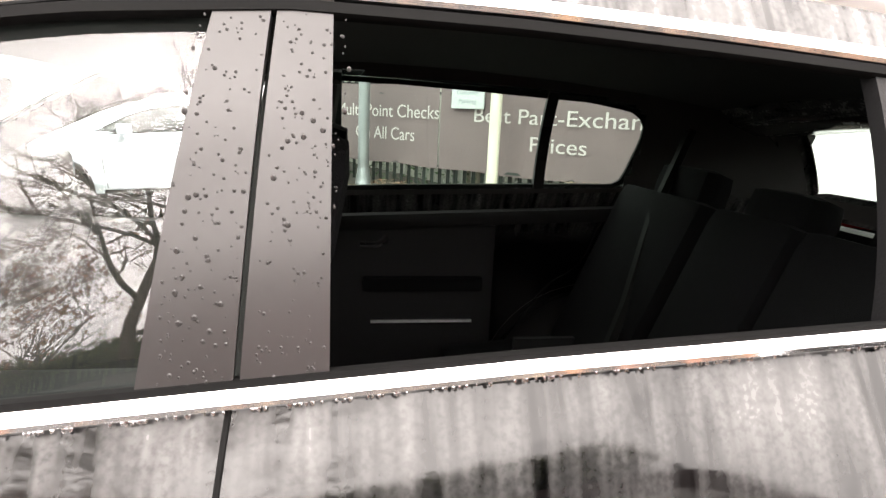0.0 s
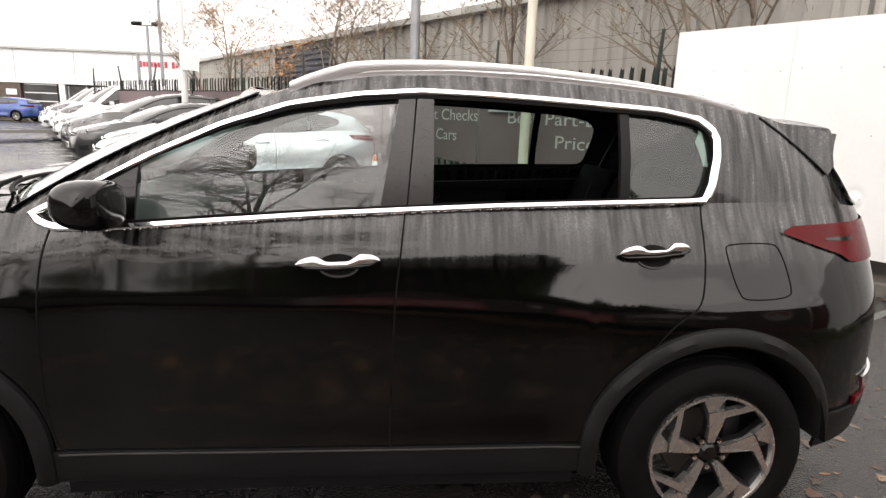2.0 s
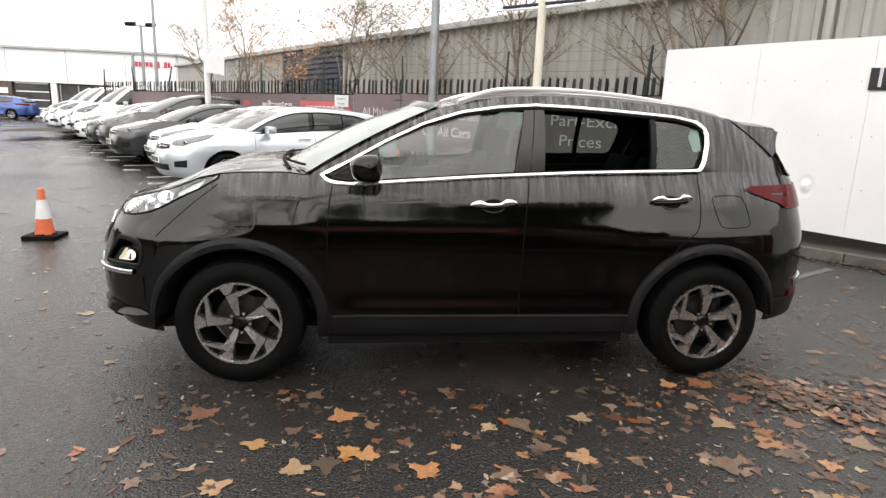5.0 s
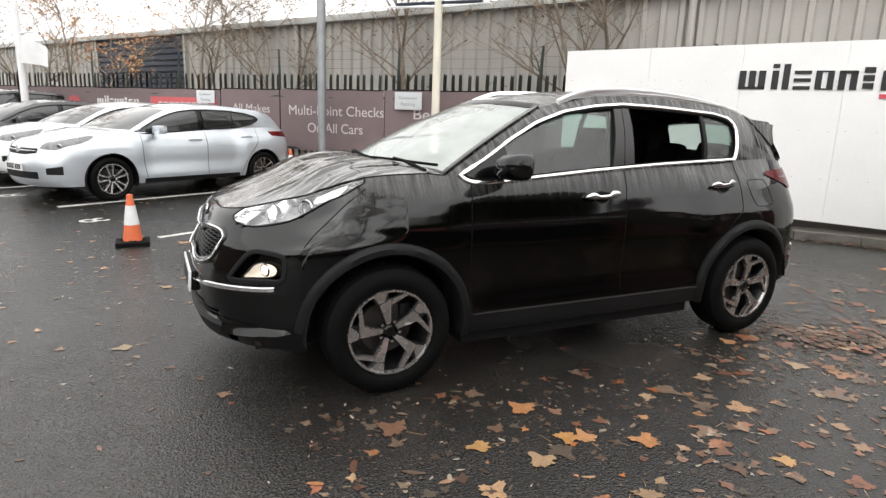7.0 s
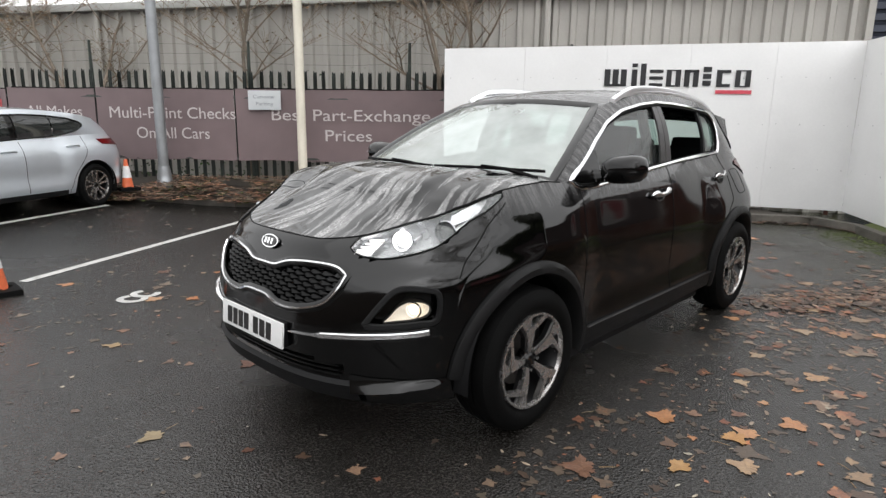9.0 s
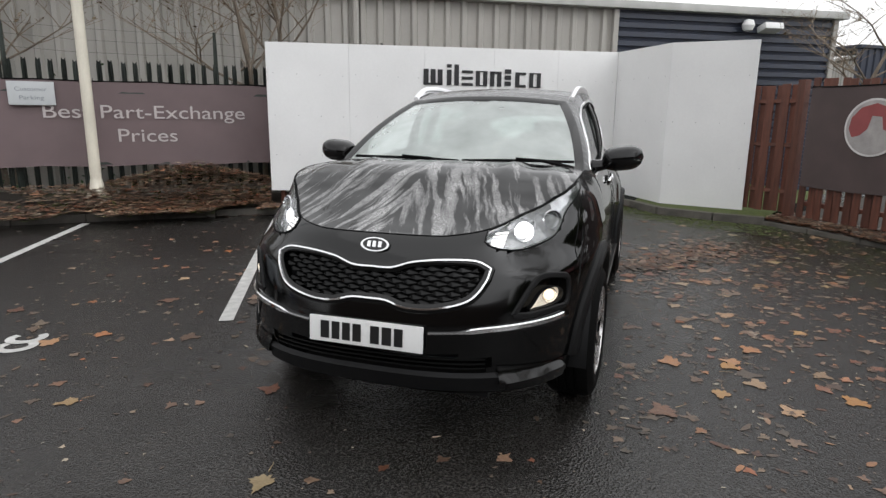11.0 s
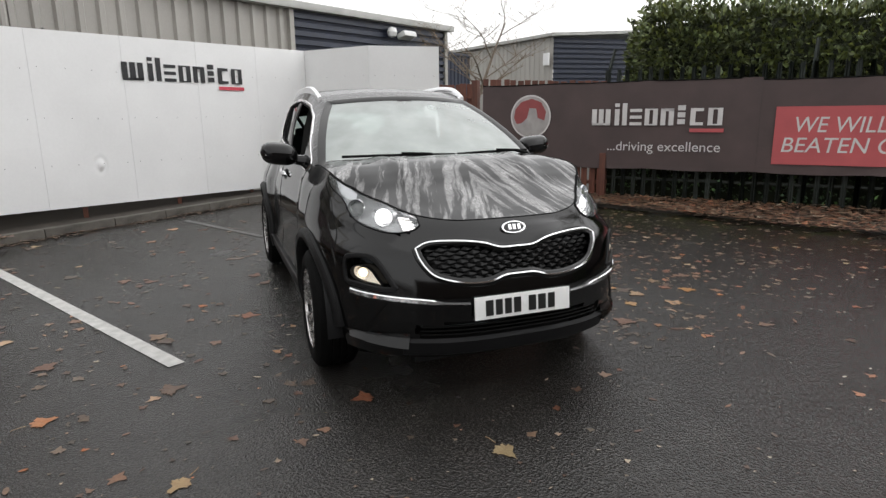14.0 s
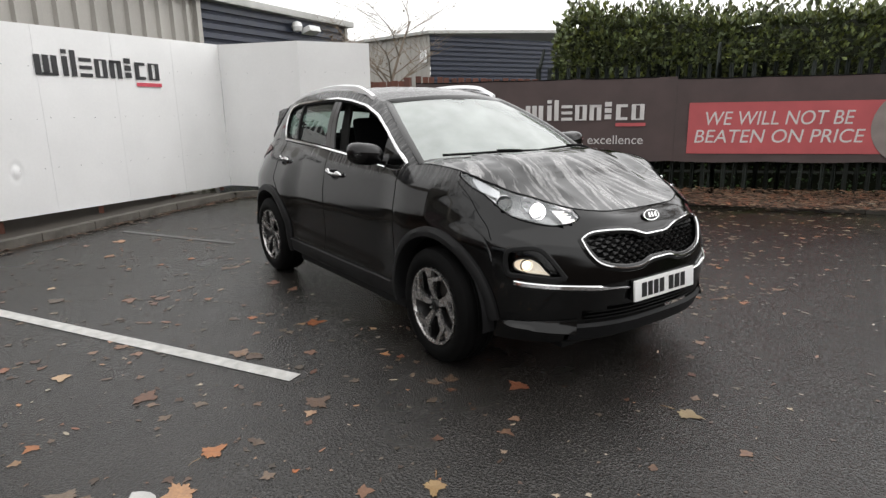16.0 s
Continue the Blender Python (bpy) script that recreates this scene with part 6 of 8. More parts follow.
        add_ribbon(bm, [on_side(x, z, 0.0, s) for x, z in inner], [(0, s, 0.25)] * len(inner), 0.016, 0.014, True)
        part("window_seal", bm, M["rubber"], car)
        # shut lines
        for pts in ([(-0.845, 1.10), (-0.865, 0.95), (-0.872, 0.7), (-0.868, 0.50), (-0.84, 0.40), (-0.80, 0.372)],
                    [(0.243, 1.160), (0.232, 1.05), (0.215, 0.87), (0.208, 0.6), (0.205, 0.385)],
                    [(1.290, 1.205), (1.276, 1.08), (1.245, 0.90), (1.13, 0.80), (1.0, 0.62), (0.92, 0.48), (0.88, 0.372)]):
            sp = smooth_curve(pts, 40)
            part("shut_line", skin_line(B, [(qx(x, z), z) for x, z in sp], 0.006, 0.003, s, 0.0005), M["rubber"], car)
        sp = smooth_curve([(-1.44, 1.08), (-1.56, 0.985), (-1.70, 0.86), (-1.76, 0.80)], 20)
        part("shut_line", skin_line(B, [(qx(x, z), z) for x, z in sp], 0.005, 0.003, s, 0.0005), M["rubber"], car)
        # side handles
        for hx0, hx1, hz in ((-0.100, 0.166, 1.007), (0.958, 1.212, 1.044)):
            n, rows, lip = 44, [], []
            for t in (1 - np.cos(np.linspace(0, math.pi, n))) / 2:
                x = hx0 + (hx1 - hx0) * t
                k = math.sin(math.pi * min(1, max(0, t * 0.96 + 0.02))) ** 0.4
                top = lerp_table(((0, -0.002), (0.04, 0.010), (0.12, 0.017), (0.22, 0.021), (0.29, 0.014), (0.36, 0.003), (0.62, 0.003), (0.69, 0.013), (0.75, 0.024), (0.90, 0.022), (0.97, 0.014), (1, 0.004)), t)
                low_z = lerp_table(((0, -0.006), (0.10, -0.014), (0.5, -0.017), (0.88, -0.010), (1, 0.0)), t)
                z = hz + 0.010 * t + (top + low_z) / 2
                c = B.at(qx(x, hz), z, 0.008 + 0.024 * k, s)
                o = B.normal(qx(x, hz), hz, s)
                hh = max(0.002, (top - low_z) / 2)
                rows.append([c + Vector((0, 0, hh * math.sin(a))) + o * (0.009 * math.cos(a) - 0.004 * math.sin(a)) for a in np.linspace(0, 2 * math.pi, 12, endpoint=False)])
                lc = B.at(qx(x, hz), hz + 0.010 * t + low_z - 0.003, 0.002 + 0.022 * k, s)
                lip.append([lc + Vector((0, 0, 0.008 * k * math.sin(a))) + o * 0.010 * math.cos(a) for a in np.linspace(0, 2 * math.pi, 8, endpoint=False)])
            handle = part("door_handle", loft(rows, close=True), M["handle_chrome"], car, "chrome door handle")
            part("handle_base", loft(lip, close=True), M["gloss_black"], handle, "black lower half")
            # flat dark oval painted in for the shade of the finger recess
            cup = [(qx((hx0 + hx1) / 2 + 0.064 * math.cos(a), hz), hz - 0.006 + 0.036 * math.sin(a)) for a in np.linspace(0, 2 * math.pi, 28, endpoint=False)]
            bm = bmesh.new()
            vs = [bm.verts.new(B.at(q, z, 0.003, s)) for q, z in cup]
            cen = bm.verts.new(B.at(qx((hx0 + hx1) / 2, hz), hz - 0.006, 0.006, s))
            for i in range(len(vs)):
                bm.faces.new((cen, vs[i], vs[(i + 1) % len(vs)]))
            part("handle_cup_shade", bm, M["rubber"], handle)
            # paler grey lip imitates sky reflected along the recess's lower edge
            part("cup_edge_sheen", skin_line(B, [cup[i] for i in range(15, 28)], 0.007, 0.006, s, 0.004), M["pillar"], handle)
            mx = (hx0 + hx1) / 2
            for d in (-0.10, 0.10):
                bm = bmesh.new()
                add_tube(bm, [B.at(qx(mx + d, hz), hz, 0.004, s), B.at(qx(mx + d, hz), hz, 0.024, s)], 0.010, 8)
                part("handle_stem", bm, M["gloss_black"], handle)
        # arch and sill cladding
        for ax in SUV["axles"]:
            inner_r, outer_r, rows = 0.412, 0.478, []
            angs = np.linspace(radians(-9), radians(176), 60) if ax < 0 else np.linspace(radians(5), radians(189), 60)
            for a in angs:
                row = []
                for rr, o in ((inner_r - 0.004, -0.07), (inner_r, 0.010), (inner_r + 0.010, 0.028), (outer_r - 0.028, 0.030), (outer_r - 0.004, 0.016), (outer_r, -0.004)):
                    x, z = ax + rr * math.cos(a), 0.345 + rr * math.sin(a) * 0.985
                    row.append(B.at(qx(x, max(0.24, z)), max(0.24, z), o, s))
                rows.append(row)
            part("arch_cladding", loft(rows), M["cladding"], car, "textured black wheel arch cladding")
            bm = bmesh.new()
            rows = []
            for a in (np.linspace(radians(-8), radians(186), 40) if ax < 0 else np.linspace(radians(4), radians(188), 40)):
                rows.append([Vector((ax + 0.435 * math.cos(a), s * yy, 0.345 + 0.435 * math.sin(a))) for yy in (0.88, 0.7, 0.48)])
            part("wheel_arch_liner", loft(rows), M["trim_dark"], car)
            bm = bmesh.new()
            add_box(bm, (ax, s * 0.47, 0.50), (0.9, 0.02, 0.5))
            part("inner_wing", bm, M["trim_dark"], car, smooth=False)
        st = [(qx(x, 0.375), 0.386) for x in np.linspace(-0.92, 0.92, 40)]
        sb = [(qx(x, 0.30), 0.284) for x in np.linspace(-0.92, 0.92, 40)]
        part("sill_cladding", skin_patch(B, st, sb, 0.012, s, 40, 6, 0.012), M["cladding"], car, "textured black sill cladding")
        part("sill_strip", skin_line(B, [(qx(x, 0.383), 0.383) for x in np.linspace(-0.84, 0.86, 40)], 0.006, 0.006, s, 0.018), M["pillar"], car, "thin grey sill strip")
        # headlamp
        lamp = new("headlamp")
        lamp.parent = car
        lamp["label"] = "lit projector headlamp with chrome details"
        part("lamp_bowl", skin_patch(B, lamp_top, lamp_bot, -0.055, s, 30, 8), M["lamp_bowl"], lamp)
        wall = [(tuple(p)) for p in lamp_poly]
        rows = [[B.at(q, z, o, s) for q, z in wall + wall[:1]] for o in (0.003, -0.056)]
        part("lamp_wall", loft(rows), M["reflector"], lamp)
        lens = part("lens", skin_patch(B, lamp_top, lamp_bot, 0.004, s, 30, 10), M["lamp_lens"], lamp, "clear lens")
        part("lamp_seal", skin_line(B, [tuple(p) for p in resample(lamp_poly, 90, True)], 0.007, 0.006, s, 0.003, None, True), M["rubber"], lamp)
        lens.visible_shadow = False
        for yq, zz, rr, lit in ((0.590, 0.968, 0.043, True), (0.692, 0.992, 0.043, False)):
            q = qy(yq, zz)
            c, o = B.at(q, zz, -0.040 if lit else -0.030, s), Vector((-0.88, s * (0.40 if lit else 0.55), 0.14)).normalized()
            mt = Matrix.Translation(c) @ Vector((0, 1, 0)).rotation_difference(o).to_matrix().to_4x4()
            bm = bmesh.new()
            add_lathe(bm, [(rr * 0.70, -0.012), (rr * 0.98, -0.004), (rr * 1.08, 0.024), (rr * 1.0, 0.030), (rr * 0.86, 0.010)], 32)
            bmesh.ops.transform(bm, matrix=mt, verts=bm.verts)
            part("projector_ring", bm, M["reflector"], lamp)
            # chrome shroud that runs outwards from the ring
            rows, reach = [], 0.012 if lit else 0.090
            for t in np.linspace(0, 1, 8):
                qq = q + 0.046 + reach * t
                hh = rr * (0.80 - 0.30 * t)
                rows.append([B.at(qq, zz + (0.012 if lit else 0.050) * t + hh * v, -0.030 - 0.016 * abs(v) ** 3, s) for v in np.linspace(-1, 1, 7)])
            part("projector_shroud", loft(rows), M["reflector"], lamp, "chrome lamp shroud")
            bm = bmesh.new()
            add_lathe(bm, [(0.0, 0.016), (rr * 0.40, 0.013), (rr * 0.72, 0.003), (rr * 0.84, -0.006)], 28)
            bmesh.ops.transform(bm, matrix=mt, verts=bm.verts)
            part("projector_lens", bm, M["lamp_on"] if lit else M["projector"], lamp, "lit projector" if lit else "dark glassy projector")
        for i in range(5):
            z = 0.902 + i * 0.0125
            bars = bmesh.new()
            add_tube(bars, [B.at(qy(0.470 + 0.004 * i, z), z, -0.018, s), B.at(qy(0.535, z), z + 0.004, -0.020, s)], 0.0042, 6)
            part("daylight_bar", bars, M["lamp_bars"], lamp, "lit daylight bar")
        refl_t = [(qx(x, 1.0), z) for x, z in ((-1.70, 1.052), (-1.60, 1.078), (-1.47, 1.108))]
        refl_b = [(qx(x, 1.0), z) for x, z in ((-1.70, 1.00), (-1.60, 1.034), (-1.47, 1.095))]
        part("side_reflector", skin_patch(B, refl_t, refl_b, -0.016, s, 10, 3), M["reflector"], lamp)
        inner_t = [(qy(0.462, 0.94), 0.940), (qy(0.50, 0.955), 0.958), (qy(0.535, 0.965), 0.972)]
        inner_b = [(qy(0.462, 0.91), 0.905), (qy(0.50, 0.895), 0.896), (qy(0.535, 0.89), 0.888)]
        part("bar_backing", skin_patch(B, inner_t, inner_b, -0.028, s, 10, 4), M["reflector"], lamp)
        # fog lamp pod
        pod = new("fog_lamp")
        pod.parent = car
        pod["label"] = "lit fog lamp in a black pod"
        part("pod_back", skin_patch(B, f_top, f_bot, -0.05, s, 12, 6), M["gloss_black"], pod)
        loopf = resample(f_poly, 60, True)
        part("pod_wall", loft([[B.at(q, z, o, s) for q, z in list(loopf) + [loopf[0]]] for o in (0.004, -0.052)]), M["gloss_black"], pod)
        part("pod_rim", skin_line(B, [tuple(p) for p in loopf], 0.026, 0.012, s, 0.002, None, True), M["cladding"], pod, "satin black rim")
        drop = smooth_curve([(0.772, 0.690), (0.757, 0.714), (0.722, 0.722), (0.692, 0.703), (0.672, 0.668), (0.654, 0.636), (0.690, 0.640), (0.735, 0.645), (0.766, 0.660)], 36, True)
        fc = (0.720, 0.682)
        for nm, m, o, kk in (("fog_reflector", "fog_bowl", -0.026, 0.98), ("fog_lens", "lens", -0.006, 1.0)):
            bm = bmesh.new()
            rings = []
            for k, d in ((1.0, 0.0), (0.72, -0.010 if m != "lens" else 0.004), (0.35, -0.016 if m != "lens" else 0.006)):
                rings.append([bm.verts.new(B.at(qy(fc[0] + (y - fc[0]) * k * kk, fc[1] + (z - fc[1]) * k * kk), fc[1] + (z - fc[1]) * k * kk, o + d, s)) for y, z in drop])
            for ra, rb in zip(rings, rings[1:]):
                for i in range(36):
                    bm.faces.new((ra[i], ra[(i + 1) % 36], rb[(i + 1) % 36], rb[i]))
            bm.faces.new(rings[-1])
            ob = part(nm, bm, M[m], pod)
            if m == "lens":
                ob.visible_shadow = False
        rimf = bmesh.new()
        add_ribbon(rimf, [B.at(qy(y, z), z, -0.012, s) for y, z in drop], [B.normal(qy(*fc), fc[1], s)] * 36, 0.006, 0.02, True)
        part("fog_bezel", rimf, M["trim_dark"], pod)
        c = B.at(qy(0.735, 0.685), 0.685, -0.022, s)
        turn = Matrix.Translation(c) @ Vector((0, 1, 0)).rotation_difference(Vector((-0.9, s * 0.42, 0))).to_matrix().to_4x4()
        bm = bmesh.new()
        add_lathe(bm, [(0.0, 0.012), (0.014, 0.010), (0.022, 0.0)], 20)
        bmesh.ops.transform(bm, matrix=turn, verts=bm.verts)
        part("fog_bulb", bm, M["lamp_warm"], pod, "lit warm fog lamp")
        ringf = bmesh.new()
        add_lathe(ringf, [(0.026, 0.0), (0.030, 0.010), (0.034, 0.0)], 24)
        bmesh.ops.transform(ringf, matrix=turn, verts=ringf.verts)
        part("fog_ring", ringf, M["reflector"], pod)
        # lower chrome strip and bumper blade
        cs = smooth_curve([(qx(-1.895, 0.59), 0.594), (qy(0.74, 0.59), 0.589), (qy(0.62, 0.58), 0.581), (qy(0.50, 0.575), 0.574), (qy(0.40, 0.565), 0.565), (qy(0.272, 0.557), 0.557)], 50)
        part("bumper_strip", skin_line(B, [tuple(p) for p in cs], [0.026 if i < 36 else max(0.009, 0.026 - 0.004 * (i - 35)) for i in range(50)], 0.014, s, 0.010), M["chrome"], car, "chrome bumper strip")
        wt = smooth_curve([(qx(-1.84, 0.56), 0.575), (qy(0.73, 0.55), 0.565), (qy(0.62, 0.55), 0.560)], 16)
        wb = smooth_curve([(qx(-1.84, 0.44), 0.440), (qy(0.74, 0.43), 0.430), (qy(0.70, 0.43), 0.440)], 16)
        part("bumper_insert", skin_patch(B, wt, wb, 0.004, s, 16, 6, 0.008), M["gloss_black"], car, "gloss black bumper insert")
        bt = smooth_curve([(qx(-1.80, 0.375), 0.380), (qx(-1.95, 0.387), 0.388), (qy(0.70, 0.393), 0.393), (qy(0.62, 0.402), 0.402), (qy(0.54, 0.411), 0.411)], 24)
        bb = smooth_curve([(qx(-1.80, 0.36), 0.362), (qx(-1.95, 0.352), 0.353), (qy(0.70, 0.345), 0.345), (qy(0.62, 0.336), 0.336), (qy(0.54, 0.33), 0.330)], 24)
        rows = []
        for j in range(7):
            t = j / 6
            rows.append([B.at(*(a + (b - a) * t), 0.004 + 0.042 * t ** 1.4 * step01(0, 0.25, i / 23) if j < 6 else -0.01, s) for i, (a, b) in enumerate(zip(resample(bt, 24), resample(bb, 24)))])
        part("bumper_blade", loft(rows), M["gloss_black"], car, "gloss lower bumper blade")
        # fuel flap on the near side
        if s < 0:
            ff = [(1.352, 1.055), (1.385, 1.078), (1.52, 1.080), (1.556, 1.055), (1.580, 0.945), (1.555, 0.912), (1.42, 0.905), (1.382, 0.93)]
            lp = smooth_curve(ff, 48, True)
            part("fuel_flap_line", skin_line(B, [(qx(x, z), z) for x, z in lp], 0.005, 0.003, s, 0.0005, None, True), M["rubber"], car)
        # tail lamp
        tail = new("tail_lamp")
        tail.parent = car
        tail["label"] = "red tail lamp"
        part("lamp_bowl", skin_patch(B, t_top, t_bot, -0.03, s, 24, 5), M["gloss_black"], tail)
        part("lens", skin_patch(B, t_top, t_bot, 0.008, s, 24, 6), M["red_lens"], tail, "red lens")
        it = [(qx(1.76, 1.09), 1.092), (qx(1.90, 1.09), 1.092)]
        ib = [(qx(1.76, 1.08), 1.083), (qx(1.90, 1.08), 1.078)]
        part("dark_insert", skin_patch(B, it, ib, 0.010, s, 8, 3), M["gloss_black"], tail)
        rb_t, rb_b = [(qx(1.95, 0.49), 0.497), (B.q[-1] - 0.3, 0.50)], [(qx(1.95, 0.46), 0.460), (B.q[-1] - 0.3, 0.46)]
        part("bumper_reflector", skin_patch(B, rb_t, rb_b, 0.012, s, 14, 3, 0.01), M["red_lens"], car)
        rb_t, rb_b = [(qx(1.97, 0.57), 0.575), (B.q[-1] - 0.02, 0.575)], [(qx(1.99, 0.53), 0.525), (B.q[-1] - 0.02, 0.525)]
        part("bumper_trim", skin_patch(B, rb_t, rb_b, 0.014, s, 14, 3, 0.01), M["chrome"], car)
        rb_t, rb_b = [(qx(1.76, 0.47), 0.465), (B.q[-1], 0.465)], [(qx(1.76, 0.35), 0.335), (B.q[-1], 0.385)]
        part("rear_bumper_cladding", skin_patch(B, rb_t, rb_b, 0.014, s, 20, 4, 0.012), M["cladding"], car, "textured rear bumper cladding")
        # mirror
        mir = new("door_mirror")
        mir.parent = car
        mir["label"] = "gloss black door mirror"
        c, rows = Vector((-0.645, s * 0.940, 1.196)), []
        for t in np.linspace(-1, 1, 19):
            k = max(0.0, 1 - abs(t) ** 3.2) ** 0.5
            yy = c.y + s * (0.120 * t)
            dz = 0.012 * t
            row = []
            for a in np.linspace(0, 2 * math.pi, 22, endpoint=False):
                ca, sa = math.cos(a), math.sin(a)
                xx = (-0.105 if ca < 0 else 0.062) * abs(ca) ** (0.9 if ca < 0 else 0.5)
                row.append(Vector((c.x + xx * max(k, 0.03) * (1 - 0.12 * t), yy, c.z + dz + 0.073 * max(k, 0.03) * math.copysign(abs(sa) ** 0.75, sa))))
            rows.append(row)
        part("mirror_shell", loft(rows, close=True), M["gloss_black"], mir)
        bm = bmesh.new()
        add_tube(bm, [(-0.66, s * 0.73, 1.145), (-0.655, s * 0.80, 1.148), (-0.645, s * 0.86, 1.160)], [0.045, 0.036, 0.030], 10)
        part("mirror_arm", bm, M["gloss_black"], mir)
        bm = bmesh.new()
        add_tube(bm, [(-0.742 + 0.02 * abs(t), s * (0.940 + 0.10 * t), 1.183 + 0.012 * t) for t in np.linspace(-0.8, 1, 10)], 0.007, 6)
        part("mirror_indicator", bm, M["lens"], mir, "clear indicator strip")
        # roof rail
        rp = smooth_curve([(-0.15, 0.566, 1.560), (-0.09, 0.570, 1.586), (0.0, 0.574, 1.617), (0.09, 0.576, 1.637), (0.31, 0.578, 1.650), (0.54, 0.576, 1.649), (0.77, 0.570, 1.638), (1.01, 0.559, 1.617), (1.26, 0.543, 1.585), (1.44, 0.527, 1.549), (1.51, 0.518, 1.530)], 60)
        bm = bmesh.new()
        add_ribbon(bm, [(x, s * y, z - 0.006) for x, y, z in rp], [(0, s * 0.35, 1)] * 60, 0.034, 0.030)
        part("roof_rail", bm, M["satin_silver"], car, "satin silver roof rail")
        bm = bmesh.new()
        low = [(x, s * (lerp_table(SUV["roof_y"], x) - 0.006), lerp_table(SUV["roof_z"], x) + 0.010) for x, y, z in rp]
        add_ribbon(bm, low[3:-2], [(0, s * 0.6, 1)] * 55, 0.022, 0.020)
        part("rail_base", bm, M["satin_silver"], car, "satin silver rail base strip")
        bm = bmesh.new()
        mid = [((Vector(a) + Vector((b[0], s * b[1], b[2]))) / 2) for a, b in zip(low, rp)]
        add_ribbon(bm, mid[4:-3], [(0, s, 0.2)] * 53, 0.024, 0.012)
        part("rail_gap", bm, M["rubber"], car)
    # spoiler: a closed wedge that carries the roof line on over the hatch
    rows = []
    zr = lambda x: lerp_table(SUV["roof_z"], x)
    for u in np.linspace(-1, 1, 33):
        e = abs(u)
        c = 0.036 * (1 - u * u)
        tip = 1.895 - 0.012 * e ** 4
        sec = [(1.49, zr(1.49) - 0.006, 0.505), (1.55, zr(1.55) + 0.004, 0.506), (1.68, 1.494, 0.498), (tip - 0.012, 1.482, 0.492), (tip, 1.472, 0.492), (tip - 0.008, 1.432, 0.500), (tip - 0.05, 1.418, 0.504), (1.66, 1.415, 0.508), (1.56, 1.45, 0.508)]
        rows.append([Vector((x, y * u, z + c)) for x, z, y in sec])
    spo = loft(rows, close=True)
    bmesh.ops.contextual_create(spo, geom=[v for v in spo.verts if v.co.y < -0.48 and v.is_boundary])
    bmesh.ops.contextual_create(spo, geom=[v for v in spo.verts if v.co.y > 0.48 and v.is_boundary])
    part("spoiler", spo, M["paint"], car, "black tailgate spoiler", sharp=40)
    for s in (1, -1):
        y_low = Y(1.835, 1.316)
        fin_y = ((1.316, y_low + 0.006), (1.42, y_low * 0.5 + 0.256), (1.512, 0.508))
        fin = smooth_curve([(1.575, 1.500), (1.65, 1.455), (1.74, 1.390), (1.845, 1.310)], 14)
        fin = [tuple(p) for p in fin] + [(1.868, 1.345), (1.866, 1.385), (1.872, 1.425), (1.884, 1.462), (1.70, 1.492)]
        bm = bmesh.new()
        add_prism(bm, fin, lambda u, v, t: Vector((u, s * (lerp_table(fin_y, v) - 0.035 + t), v)), 0.035)
        part("spoiler_fin", bm, M["paint"], car, "side fin of the spoiler", smooth=False)
        bm = bmesh.new()
        path = smooth_curve([(1.56, 1.512), (1.65, 1.456), (1.76, 1.376), (1.835, 1.316)], 20)
        add_tube(bm, [(x, s * (Y(x, z) + 0.001), z) for x, z in path], 0.005, 5)
        part("shut_line", bm, M["rubber"], car)
    # grille
    gr = new("grille")
    gr.parent = car
    gr["label"] = "black mesh grille with a chrome frame"
    full_t = [(-1, *p) for p in g_top[::-1]] + [(1, *p) for p in g_top[1:]]
    full_b = [(-1, *p) for p in g_bot[::-1]] + [(1, *p) for p in g_bot[1:]]
    rows = []
    for j in np.linspace(0, 1, 9):
        rows.append([B.at(a[1] + (b[1] - a[1]) * j, a[2] + (b[2] - a[2]) * j, -0.05, a[0]) for a, b in zip(full_t, full_b)])
    part("grille_back", loft(rows), M["trim_dark"], gr)
    ring = full_t + full_b[::-1][1:-1]
    part("grille_wall", loft([[B.at(q, z, o, s) for s, q, z in ring + ring[:1]] for o in (0.002, -0.055)]), M["gloss_black"], gr)
    for o, w, m, nm in ((0.006, 0.011, "chrome", "grille_frame"), (0.0, 0.040, "gloss_black", "grille_surround")):
        bm = bmesh.new()
        add_ribbon(bm, [B.at(q, z, o, s) for s, q, z in ring], [B.normal(q, z, s) for s, q, z in ring], w, 0.014 if m == "chrome" else 0.012, True)
        part(nm, bm, M[m], gr, "bright chrome frame" if m == "chrome" else "")
    poly_l = [(s * B.point(q, z).y, z) for s, q, z in ring]
    r = 0
    z = 0.655
    while z < 0.86:
        y = -0.52 + (0.032 if r % 2 else 0.0)
        while y < 0.52:
            tri = [(y - 0.034, z), (y - 0.012, z + 0.011), (y + 0.012, z + 0.010), (y + 0.034, z - 0.002), (y + 0.006, z - 0.008), (y - 0.014, z - 0.006)]
            if all(inside(poly_l, a, b) for a, b in ((y - 0.024, z), (y + 0.024, z), (y, z + 0.010), (y, z - 0.006))):
                bm = bmesh.new()
                add_prism(bm, tri, lambda u, v, t: B.at(qy(u, v), v, -0.030 + t * (1 if abs(u - y) < 0.02 else 0.3), 1 if u > 0 else -1), 0.016)
                part("grille_wing", bm, M["grille"], gr, smooth=False)
            y += 0.064
        z += 0.0195
        r += 1
    # lower intake, plate, badge
    it = [(-1, *p) for p in i_top[::-1]] + [(1, *p) for p in i_top[1:]]
    ib = [(-1, *p) for p in i_bot[::-1]] + [(1, *p) for p in i_bot[1:]]
    intake = new("lower_intake")
    intake.parent = car
    rows = []
